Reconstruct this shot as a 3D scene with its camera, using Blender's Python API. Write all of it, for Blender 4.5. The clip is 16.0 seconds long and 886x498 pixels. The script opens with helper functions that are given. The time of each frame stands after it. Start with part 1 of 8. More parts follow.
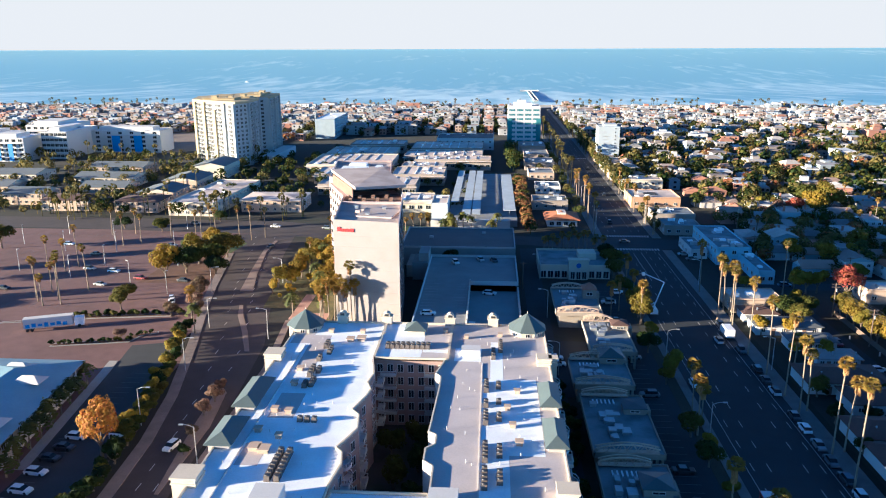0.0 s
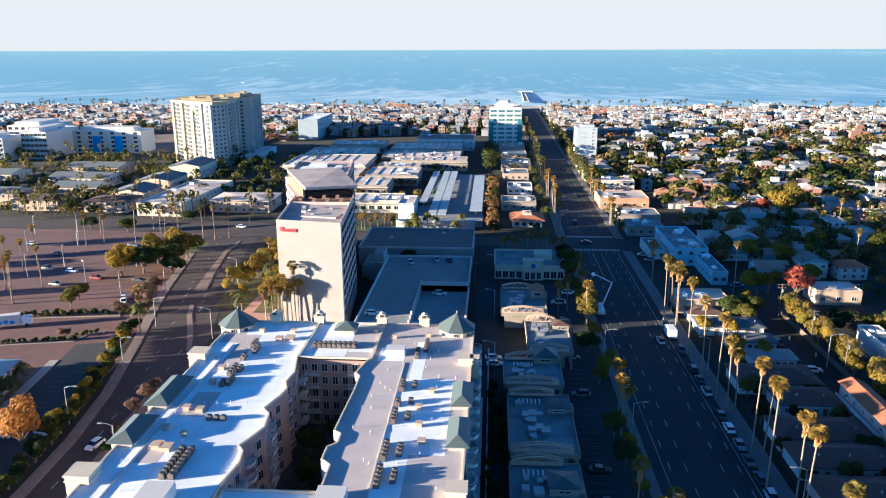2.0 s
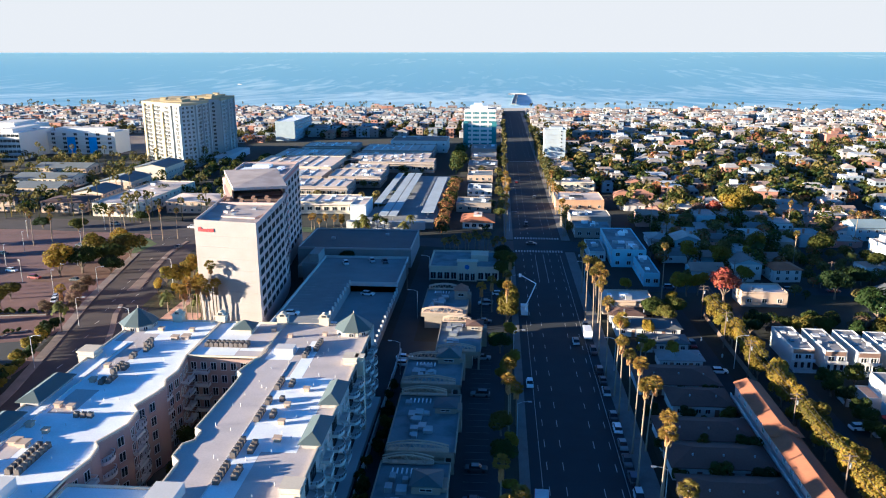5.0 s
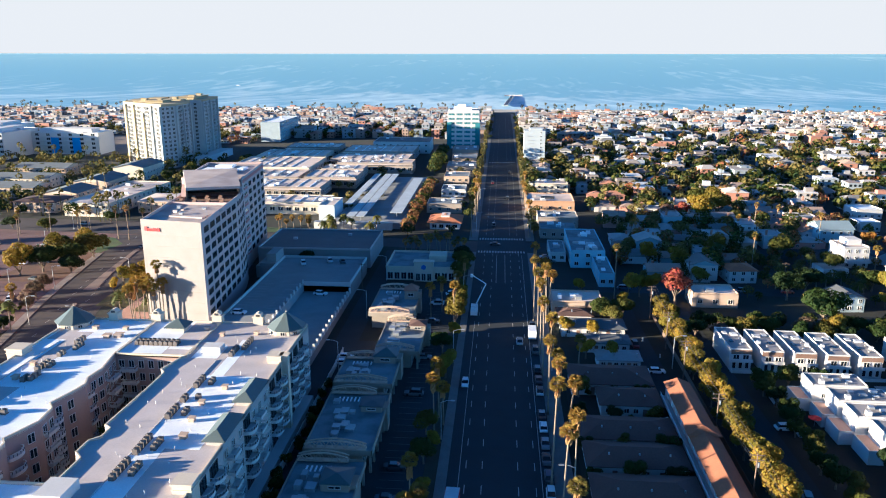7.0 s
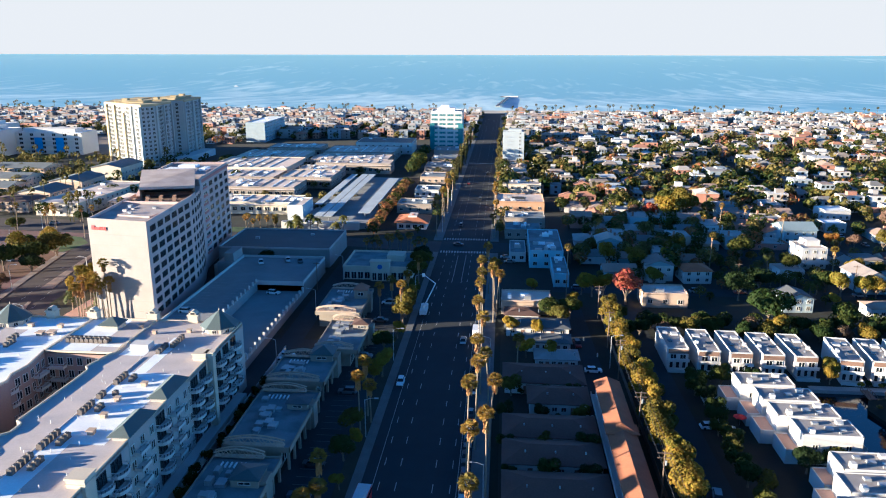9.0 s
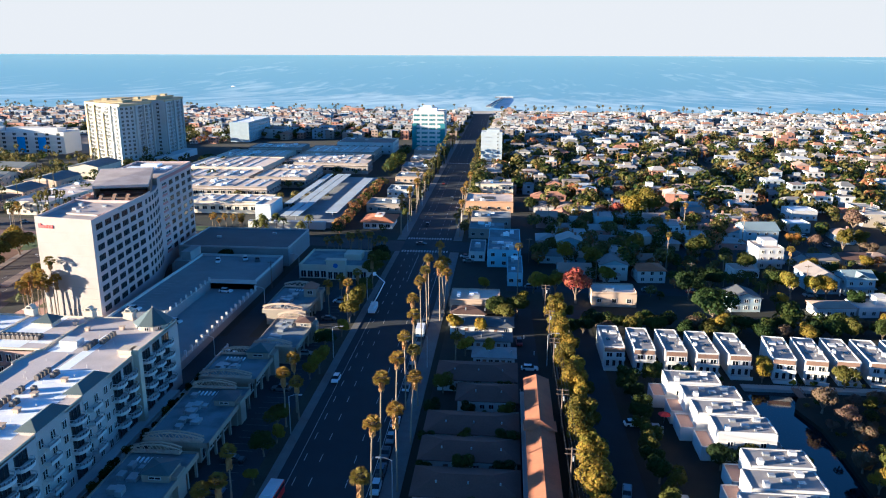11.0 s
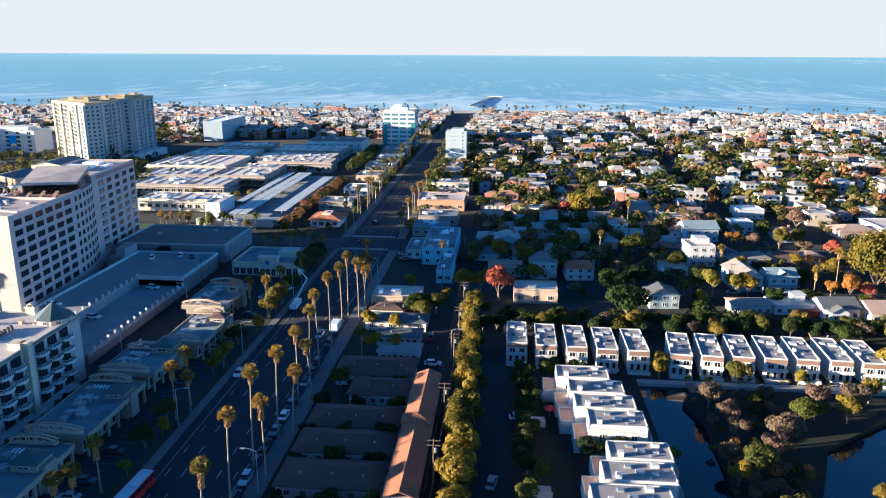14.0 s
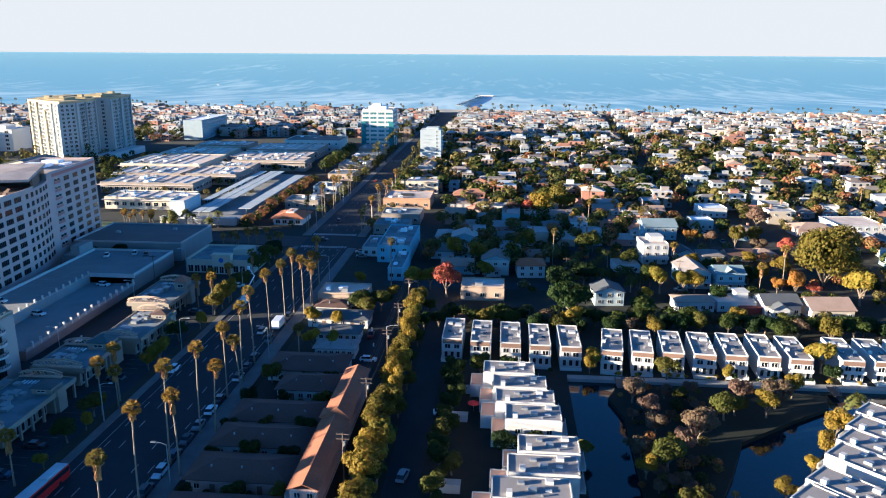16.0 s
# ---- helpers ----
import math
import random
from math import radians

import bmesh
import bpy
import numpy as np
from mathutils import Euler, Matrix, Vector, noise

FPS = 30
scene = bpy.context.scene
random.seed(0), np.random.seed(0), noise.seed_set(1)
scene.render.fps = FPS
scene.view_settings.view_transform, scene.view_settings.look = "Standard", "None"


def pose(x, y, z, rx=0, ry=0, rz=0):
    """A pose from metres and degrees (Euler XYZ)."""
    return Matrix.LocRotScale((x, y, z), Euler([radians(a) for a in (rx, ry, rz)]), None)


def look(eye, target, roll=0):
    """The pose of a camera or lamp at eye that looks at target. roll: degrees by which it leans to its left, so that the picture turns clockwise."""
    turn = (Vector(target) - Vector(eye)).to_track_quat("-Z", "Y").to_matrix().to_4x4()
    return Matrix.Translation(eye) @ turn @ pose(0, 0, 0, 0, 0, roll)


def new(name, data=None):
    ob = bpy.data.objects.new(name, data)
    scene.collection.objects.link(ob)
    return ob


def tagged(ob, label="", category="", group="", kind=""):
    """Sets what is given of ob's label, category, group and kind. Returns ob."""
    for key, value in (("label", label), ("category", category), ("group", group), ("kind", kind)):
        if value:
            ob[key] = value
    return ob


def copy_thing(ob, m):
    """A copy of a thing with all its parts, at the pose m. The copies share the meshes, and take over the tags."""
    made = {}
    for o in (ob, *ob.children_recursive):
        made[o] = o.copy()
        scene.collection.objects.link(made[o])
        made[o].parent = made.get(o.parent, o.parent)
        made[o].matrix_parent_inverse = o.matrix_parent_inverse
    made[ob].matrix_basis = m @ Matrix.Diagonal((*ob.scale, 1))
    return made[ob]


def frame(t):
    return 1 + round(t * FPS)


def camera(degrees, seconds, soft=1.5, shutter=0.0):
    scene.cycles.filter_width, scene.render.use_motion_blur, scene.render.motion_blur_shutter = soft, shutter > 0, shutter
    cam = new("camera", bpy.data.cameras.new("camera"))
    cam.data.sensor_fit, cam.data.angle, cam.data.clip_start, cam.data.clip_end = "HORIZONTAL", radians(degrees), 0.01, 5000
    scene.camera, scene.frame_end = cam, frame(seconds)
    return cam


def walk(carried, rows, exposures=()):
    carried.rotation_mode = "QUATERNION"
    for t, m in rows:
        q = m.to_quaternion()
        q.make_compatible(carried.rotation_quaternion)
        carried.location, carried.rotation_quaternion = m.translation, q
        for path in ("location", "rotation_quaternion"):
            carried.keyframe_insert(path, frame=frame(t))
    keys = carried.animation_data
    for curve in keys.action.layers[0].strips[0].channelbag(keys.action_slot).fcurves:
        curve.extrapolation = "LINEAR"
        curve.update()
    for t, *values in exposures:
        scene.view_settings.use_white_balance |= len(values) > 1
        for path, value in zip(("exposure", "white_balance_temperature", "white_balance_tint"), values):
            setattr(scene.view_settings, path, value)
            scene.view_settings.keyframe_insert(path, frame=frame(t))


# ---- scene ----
cam = camera(61.4, 16.0, soft=1.1)
EXPOSURE, KELVIN, TINT = 2.70, 4700, 4
SKY_STRENGTH, SUN_STRENGTH, HAZE = 0.0236, 4.6, 0.124
PATH = [
    (0.0, (0.67, 1.26, 82.39), (-12.05, 193.73, 29.57), -0.207),
    (1.0, (9.03, 1.47, 82.37), (-3.78, 193.97, 29.62), -0.188),
    (2.0, (17.42, 1.68, 82.32), (4.41, 194.21, 29.71), -0.163),
    (3.0, (25.84, 1.90, 82.25), (12.53, 194.45, 29.82), -0.133),
    (4.0, (34.28, 2.10, 82.18), (20.60, 194.68, 29.94), -0.098),
    (5.0, (42.73, 2.28, 82.09), (28.64, 194.88, 30.06), -0.060),
    (6.0, (51.20, 2.44, 82.01), (36.68, 195.05, 30.17), -0.019),
    (7.0, (59.68, 2.55, 81.94), (44.75, 195.18, 30.27), 0.023),
    (8.0, (68.17, 2.62, 81.87), (52.86, 195.26, 30.36), 0.066),
    (9.0, (76.69, 2.64, 81.81), (61.04, 195.28, 30.42), 0.108),
    (10.0, (85.23, 2.59, 81.76), (69.31, 195.24, 30.46), 0.149),
    (11.0, (93.79, 2.50, 81.73), (77.67, 195.14, 30.47), 0.188),
    (12.0, (102.38, 2.35, 81.70), (86.15, 194.99, 30.46), 0.224),
    (13.0, (110.98, 2.15, 81.68), (94.73, 194.79, 30.41), 0.255),
    (14.0, (119.59, 1.92, 81.67), (103.43, 194.55, 30.34), 0.282),
    (15.0, (128.19, 1.68, 81.66), (112.22, 194.30, 30.24), 0.302),
    (16.0, (136.76, 1.46, 81.64), (121.08, 194.06, 30.12), 0.316),
]

walk(cam, [(t, look(eye, target, roll)) for t, eye, target, roll in PATH],
     exposures=[(0.0, EXPOSURE, KELVIN, TINT), (16.0, EXPOSURE, KELVIN, TINT)])

# ---- world and sun ----
SUN_AZ, SUN_EL = 16.0, 7.5      # the light travels towards +x, turned this much to +y
world = bpy.data.worlds.new("sky")
scene.world = world
world.use_nodes = True
wt = world.node_tree
sky = wt.nodes.new("ShaderNodeTexSky")
sky.sky_type = 'NISHITA'
sky.sun_disc = False
sky.sun_elevation = radians(SUN_EL)
sky.sun_rotation = radians(270 - SUN_AZ)
sky.air_density, sky.dust_density, sky.ozone_density = 0.7, 0.1, 3.0
contrast = wt.nodes.new("ShaderNodeGamma")
contrast.inputs[1].default_value = 1.6
soften = wt.nodes.new("ShaderNodeHueSaturation")
soften.inputs["Hue"].default_value, soften.inputs["Saturation"].default_value = 0.484, 0.91
wt.links.new(sky.outputs[0], contrast.inputs[0])
wt.links.new(contrast.outputs[0], soften.inputs["Color"])
wt.links.new(soften.outputs[0], wt.nodes["Background"].inputs[0])
wt.nodes["Background"].inputs[1].default_value = SKY_STRENGTH
sun = new("sun", bpy.data.lights.new("sun", "SUN"))
sun.data.energy, sun.data.angle, sun.data.color = SUN_STRENGTH, radians(0.5), (1.0, 0.69, 0.38)
sun.matrix_world = look((0, 0, 400), Vector((0, 0, 400)) + Vector((math.cos(radians(SUN_AZ)) * math.cos(radians(SUN_EL)), math.sin(radians(SUN_AZ)) * math.cos(radians(SUN_EL)), -math.sin(radians(SUN_EL)))))

# ---- materials ----
def material(name, base, rough=0.8, metal=0.0, vary=0.15, scale=1.0, fine=8.0, stain=None, stain_scale=0.15, stain_amount=0.4,
             bump=0.0, palette=None, island=False, hue=0.0, spec=0.5):
    """Base colour with broad and fine variation in real metres, stains, relief and a palette by object or by island."""
    m = bpy.data.materials.new(name)
    m.use_nodes = True
    nt = m.node_tree
    N, L = nt.nodes, nt.links
    b = N["Principled BSDF"]
    b.inputs["Roughness"].default_value, b.inputs["Metallic"].default_value = rough, metal
    b.inputs["Specular IOR Level"].default_value = spec
    geo = N.new("ShaderNodeNewGeometry")
    def noisy(s, detail=4.0):
        n = N.new("ShaderNodeTexNoise")
        n.inputs["Scale"].default_value, n.inputs["Detail"].default_value = s, detail
        L.new(geo.outputs["Position"], n.inputs["Vector"])
        return n
    broad, grain = noisy(0.25 * scale), noisy(fine * 0.4, 3.0)
    if palette:
        ramp = N.new("ShaderNodeValToRGB")
        ramp.color_ramp.interpolation = 'CONSTANT'
        el = ramp.color_ramp.elements
        while len(el) < len(palette):
            el.new(0.5)
        for i, c in enumerate(palette):
            el[i].position, el[i].color = i / len(palette), (*c, 1)
        if island:
            L.new(geo.outputs["Random Per Island"], ramp.inputs[0])
        else:
            L.new(N.new("ShaderNodeObjectInfo").outputs["Random"], ramp.inputs[0])
        colour = ramp.outputs[0]
    else:
        rgb = N.new("ShaderNodeRGB")
        rgb.outputs[0].default_value = (*base, 1)
        colour = rgb.outputs[0]
    if stain:
        st = noisy(stain_scale, 6.0)
        sr = N.new("ShaderNodeMapRange")
        sr.inputs[1].default_value, sr.inputs[2].default_value, sr.inputs[4].default_value = 0.45, 0.65, stain_amount
        L.new(st.outputs[0], sr.inputs[0])
        mx = N.new("ShaderNodeMix")
        mx.data_type = 'RGBA'
        L.new(sr.outputs[0], mx.inputs[0])
        L.new(colour, mx.inputs[6])
        mx.inputs[7].default_value = (*stain, 1)
        colour = mx.outputs[2]
    add = N.new("ShaderNodeMath")
    add.operation = 'ADD'
    L.new(broad.outputs[0], add.inputs[0])
    L.new(grain.outputs[0], add.inputs[1])
    mr = N.new("ShaderNodeMapRange")
    mr.inputs[1].default_value, mr.inputs[2].default_value = 0.6, 1.4
    mr.inputs[3].default_value, mr.inputs[4].default_value = 1 - vary, 1 + vary
    L.new(add.outputs[0], mr.inputs[0])
    hsv = N.new("ShaderNodeHueSaturation")
    L.new(colour, hsv.inputs["Color"])
    L.new(mr.outputs[0], hsv.inputs["Value"])
    if hue:
        hr = N.new("ShaderNodeMapRange")
        hr.inputs[3].default_value, hr.inputs[4].default_value = 0.5 - hue, 0.5 + hue
        L.new(geo.outputs["Random Per Island"], hr.inputs[0])
        L.new(hr.outputs[0], hsv.inputs["Hue"])
    L.new(hsv.outputs[0], b.inputs["Base Color"])
    if bump:
        bp = N.new("ShaderNodeBump")
        bp.inputs["Strength"].default_value, bp.inputs["Distance"].default_value = bump, 0.05
        L.new(grain.outputs[0], bp.inputs["Height"])
        L.new(bp.outputs[0], b.inputs["Normal"])
    return m

M = {}
def mat(name, *a, **k):
    if name not in M:
        M[name] = material(name, *a, **k)
    return M[name]

# the streets' deep blue shade is put into this asphalt's base colour
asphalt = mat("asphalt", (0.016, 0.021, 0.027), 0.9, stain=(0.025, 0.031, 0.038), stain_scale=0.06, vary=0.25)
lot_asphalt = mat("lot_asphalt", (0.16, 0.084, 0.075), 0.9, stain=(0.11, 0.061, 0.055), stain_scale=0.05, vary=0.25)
concrete = mat("concrete", (0.36, 0.34, 0.31), 0.85, stain=(0.25, 0.23, 0.21), vary=0.15)
# earth colour lowered to carry the deep shade between buildings and trees
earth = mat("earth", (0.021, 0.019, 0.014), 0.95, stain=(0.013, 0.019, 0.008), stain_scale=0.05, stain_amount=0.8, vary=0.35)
grass = mat("grass", (0.06, 0.10, 0.025), 0.95, stain=(0.10, 0.10, 0.04), stain_scale=0.1, vary=0.4)
paint_white = mat("line_paint", (0.42, 0.41, 0.39), 0.7, vary=0.15)
paint_yellow = mat("yellow_paint", (0.65, 0.42, 0.07), 0.7)
roof_white = mat("white_membrane", (0.84, 0.86, 0.88), 0.6, stain=(0.66, 0.66, 0.66), stain_scale=0.12, stain_amount=0.5, vary=0.10)
roof_grey = mat("grey_membrane", (0.50, 0.44, 0.42), 0.8, stain=(0.38, 0.335, 0.32), stain_scale=0.15, vary=0.12)
stucco_cream = mat("cream_stucco", (0.56, 0.48, 0.37), 0.9, vary=0.08, stain=(0.45, 0.38, 0.30), stain_scale=0.2, stain_amount=0.4)
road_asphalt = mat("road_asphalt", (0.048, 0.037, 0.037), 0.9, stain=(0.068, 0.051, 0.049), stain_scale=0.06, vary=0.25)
stucco_pink = mat("pink_stucco", (0.34, 0.23, 0.195), 0.9, vary=0.08)
stucco_white = mat("white_stucco", (0.55, 0.53, 0.51), 0.9, vary=0.07, stain=(0.46, 0.44, 0.42), stain_scale=0.25, stain_amount=0.35)
copper = mat("green_metal_roof", (0.078, 0.10, 0.102), 0.5, metal=0.0, vary=0.15)
glass = mat("dark_glass", (0.016, 0.022, 0.028), 0.12, vary=0.1, spec=0.35)
frame_mat = mat("window_frame", (0.55, 0.53, 0.50), 0.6)
dark_metal = mat("dark_metal", (0.06, 0.06, 0.065), 0.5, metal=0.5)
steel = mat("galvanised_steel", (0.42, 0.43, 0.44), 0.45, metal=0.6, vary=0.15)
bark = mat("bark", (0.16, 0.12, 0.085), 0.95, vary=0.3, bump=0.4)
palm_bark = mat("palm_bark", (0.22, 0.17, 0.12), 0.95, vary=0.3, bump=0.4)
tile_red = mat("terracotta_tile", (0.36, 0.13, 0.055), 0.85, vary=0.2, stain=(0.22, 0.09, 0.05), stain_scale=0.3)
shingle_brown = mat("brown_shingle", (0.10, 0.055, 0.043), 0.9, vary=0.25)

# ---- building helpers ----
def mesh_of(bm, name, mats, smooth=False):
    bmesh.ops.recalc_face_normals(bm, faces=bm.faces)
    me = bpy.data.meshes.new(name)
    bm.to_mesh(me)
    bm.free()
    for m in (mats if isinstance(mats, (list, tuple)) else [mats]):
        me.materials.append(m)
    if smooth:
        me.shade_smooth()
    return me

def part(name, bm, mats, parent=None, label="", at=None, smooth=False):
    me = bm if isinstance(bm, bpy.types.Mesh) else mesh_of(bm, name, mats, smooth)
    ob = new(name, me)
    ob.parent = parent
    if at is not None:
        ob.matrix_basis = at
    if label:
        tagged(ob, label)
    return ob

def thing(name, at, label, category, group="", kind=""):
    ob = new(name)
    ob.empty_display_size = 0.5
    ob.matrix_basis = at
    return tagged(ob, label, category, group, kind)

def box(bm, x0, y0, z0, x1, y1, z1, slot=0):
    v = [bm.verts.new((x, y, z)) for z in (z0, z1) for x, y in ((x0, y0), (x1, y0), (x1, y1), (x0, y1))]
    for f in ((3, 2, 1, 0), (4, 5, 6, 7), (0, 1, 5, 4), (1, 2, 6, 5), (2, 3, 7, 6), (3, 0, 4, 7)):
        bm.faces.new([v[i] for i in f]).material_index = slot

def prism(bm, poly, z0, z1, slot=0):
    a = [bm.verts.new((x, y, z0)) for x, y in poly]
    b = [bm.verts.new((x, y, z1)) for x, y in poly]
    n = len(poly)
    bm.faces.new(a[::-1]).material_index = slot
    bm.faces.new(b).material_index = slot
    for i in range(n):
        bm.faces.new((a[i], a[(i + 1) % n], b[(i + 1) % n], b[i])).material_index = slot

def boxes(*bs):
    bm = bmesh.new()
    for b in bs:
        box(bm, *b)
    return bm

def hip(bm, x0, y0, x1, y1, z, h, over=0.4, thick=0.2, ridge=None, slot=0):
    """A hipped roof; ridge 'x' or 'y' gives its run, its length is what is left after the hips; None: a pyramid. gable: hips of no depth."""
    x0, y0, x1, y1 = x0 - over, y0 - over, x1 + over, y1 + over
    c = [(x0, y0), (x1, y0), (x1, y1), (x0, y1)]
    lo = [bm.verts.new((*p, z)) for p in c]
    hi = [bm.verts.new((*p, z + thick)) for p in c]
    w, d, mx, my = x1 - x0, y1 - y0, (x0 + x1) / 2, (y0 + y1) / 2
    if ridge == 'x':
        k = min(d / 2, w / 2 - 0.1)
        t = [bm.verts.new((x0 + k, my, z + h)), bm.verts.new((x1 - k, my, z + h))]
        fs = [(hi[0], hi[1], t[1], t[0]), (hi[1], hi[2], t[1]), (hi[2], hi[3], t[0], t[1]), (hi[3], hi[0], t[0])]
    elif ridge == 'y':
        k = min(w / 2, d / 2 - 0.1)
        t = [bm.verts.new((mx, y0 + k, z + h)), bm.verts.new((mx, y1 - k, z + h))]
        fs = [(hi[0], hi[1], t[0]), (hi[1], hi[2], t[1], t[0]), (hi[2], hi[3], t[1]), (hi[3], hi[0], t[0], t[1])]
    else:
        t = bm.verts.new((mx, my, z + h))
        fs = [(hi[i], hi[(i + 1) % 4], t) for i in range(4)]
    fs += [(lo[i], lo[(i + 1) % 4], hi[(i + 1) % 4], hi[i]) for i in range(4)] + [tuple(lo[::-1])]
    for f in fs:
        bm.faces.new(f).material_index = slot

def gable(bm, x0, y0, x1, y1, z, h, over=0.4, thick=0.2, ridge='x', slot=0):
    x0, y0, x1, y1 = x0 - over, y0 - over, x1 + over, y1 + over
    mx, my = (x0 + x1) / 2, (y0 + y1) / 2
    if ridge == 'x':
        pro = [(y0, z), (y0, z + thick), (my, z + h + thick), (y1, z + thick), (y1, z), (my, z + h)]
        a, b = [bm.verts.new((x0, *p)) for p in pro], [bm.verts.new((x1, *p)) for p in pro]
    else:
        pro = [(x0, z), (x0, z + thick), (mx, z + h + thick), (x1, z + thick), (x1, z), (mx, z + h)]
        a, b = [bm.verts.new((p[0], y0, p[1])) for p in pro], [bm.verts.new((p[0], y1, p[1])) for p in pro]
    for i in range(6):
        bm.faces.new((a[i], a[(i + 1) % 6], b[(i + 1) % 6], b[i])).material_index = slot
    for s in (a, b):
        bm.faces.new((s[0], s[1], s[2], s[5])).material_index = slot
        bm.faces.new((s[5], s[2], s[3], s[4])).material_index = slot

def tube(bm, pts, radii, sides=8, slot=0, caps=True):
    rings = []
    for i, (p, r) in enumerate(zip(pts, radii)):
        p = Vector(p)
        d = (Vector(pts[min(i + 1, len(pts) - 1)]) - Vector(pts[max(i - 1, 0)])).normalized()
        u = d.orthogonal().normalized()
        if abs(d.z) > 0.9:
            u = (Vector((1, 0, 0)) - d * d.x).normalized()
        w = d.cross(u)
        rings.append([bm.verts.new(p + r * (math.cos(2 * math.pi * k / sides) * u + math.sin(2 * math.pi * k / sides) * w)) for k in range(sides)])
    for a, b in zip(rings, rings[1:]):
        for k in range(sides):
            bm.faces.new((a[k], a[(k + 1) % sides], b[(k + 1) % sides], b[k])).material_index = slot
    if caps:
        bm.faces.new(rings[0][::-1]).material_index = slot
        bm.faces.new(rings[-1]).material_index = slot

def ring_wall(poly, z0, z1, t):
    """A wall of thickness t along the inside of a closed outline (counter-clockwise)."""
    bm = bmesh.new()
    n = len(poly)
    for i in range(n):
        a, b = Vector(poly[i]), Vector(poly[(i + 1) % n])
        d = (b - a).normalized()
        nrm = Vector((-d.y, d.x)) * t
        prism(bm, [tuple(a), tuple(b), tuple(b + nrm), tuple(a + nrm)], z0, z1)
    return bm

WINDOWS = {}
def window_mesh(w, h, bars=1, pane=None, rim=None, depth=0.12):
    """A framed window, frame standing proud and panes set back; its face looks to -y, its foot is its origin."""
    key = (round(w, 2), round(h, 2), bars, pane, rim, depth)
    if key not in WINDOWS:
        bm, f = bmesh.new(), 0.09
        xs = [-w / 2]
        for i in range(bars + 1):
            a, b = -w / 2 + w * i / (bars + 1), -w / 2 + w * (i + 1) / (bars + 1)
            xs += [a + (f if i == 0 else f / 2), b - (f if i == bars else f / 2)]
        xs.append(w / 2)
        zs = [0.0, f, h - f, h]
        front = [[bm.verts.new((x, -depth, z)) for z in zs] for x in xs]
        for i in range(len(xs) - 1):
            for j in range(3):
                c = (front[i][j], front[i + 1][j], front[i + 1][j + 1], front[i][j + 1])
                if j == 1 and i % 2 == 1:
                    r = [bm.verts.new((v.co.x, -0.02, v.co.z)) for v in c]
                    bm.faces.new(r).material_index = 1
                    for k in range(4):
                        bm.faces.new((c[k], c[(k + 1) % 4], r[(k + 1) % 4], r[k]))
                else:
                    bm.faces.new(c)
        rim_ = [front[i][0] for i in range(len(xs))] + [front[-1][j] for j in range(1, 4)] + [front[i][3] for i in range(len(xs) - 2, -1, -1)] + [front[0][j] for j in range(2, 0, -1)]
        back = [bm.verts.new((v.co.x, 0.05, v.co.z)) for v in rim_]
        for k in range(len(rim_)):
            n = (k + 1) % len(rim_)
            bm.faces.new((rim_[n], rim_[k], back[k], back[n]))
        WINDOWS[key] = mesh_of(bm, "window", [M[rim] if rim else frame_mat, M[pane] if pane else glass])
    return WINDOWS[key]

def put_windows(parent, a, b, zs, n, w, h, bars=1, pane=None, rim=None, inset=0.0, name="window", skip=(), depth=0.12):
    """n windows a storey along the wall that runs from a to b with its outside on the right hand."""
    a, b = Vector(a), Vector(b)
    d = b - a
    turn = math.degrees(math.atan2(d.y, d.x))
    me = window_mesh(w, h, bars, pane, rim, depth)
    for j, z in enumerate(zs):
        for i in range(n):
            if (i, j) in skip:
                continue
            p = a + d * (inset + (1 - 2 * inset) * (i + 0.5) / n)
            part(name, me, None, parent, at=pose(p.x, p.y, z, 0, 0, turn))

def P(x, y, z=0, r=0):
    return pose(x, y, z, 0, 0, r)

# ---- ground, water, roads ----
def sheet(name, polys, z, m, label, category, kind="structure", drop=0.0):
    bm = bmesh.new()
    for p in polys:
        bm.faces.new([bm.verts.new((*q, z)) for q in p])
    if drop:
        g = bmesh.ops.extrude_face_region(bm, geom=bm.faces[:])
        bmesh.ops.translate(bm, verts=[v for v in g["geom"] if isinstance(v, bmesh.types.BMVert)], vec=(0, 0, -drop))
    return tagged(part(name, bm, m), label, category, kind=kind)

def rect(x0, y0, x1, y1):
    return [(x0, y0), (x1, y0), (x1, y1), (x0, y1)]

CX0, CX1, CY0, CY1 = 154.5, 262.0, 60.0, 183.0     # the canal basin
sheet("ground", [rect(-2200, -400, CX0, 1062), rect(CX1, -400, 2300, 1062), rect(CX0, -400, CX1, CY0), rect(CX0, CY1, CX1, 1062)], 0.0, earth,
      "bare earth and scrub under the whole district, darkened for shade", "ground", drop=1.2)
water_mat = material("canal_water", (0.006, 0.014, 0.022), 0.06, vary=0.2, bump=0.02, spec=0.6)
sheet("canal_water", [rect(CX0 - 0.5, CY0 - 0.5, CX1 + 0.5, CY1 + 0.5)], -0.75, water_mat, "still dark blue canal water", "water")

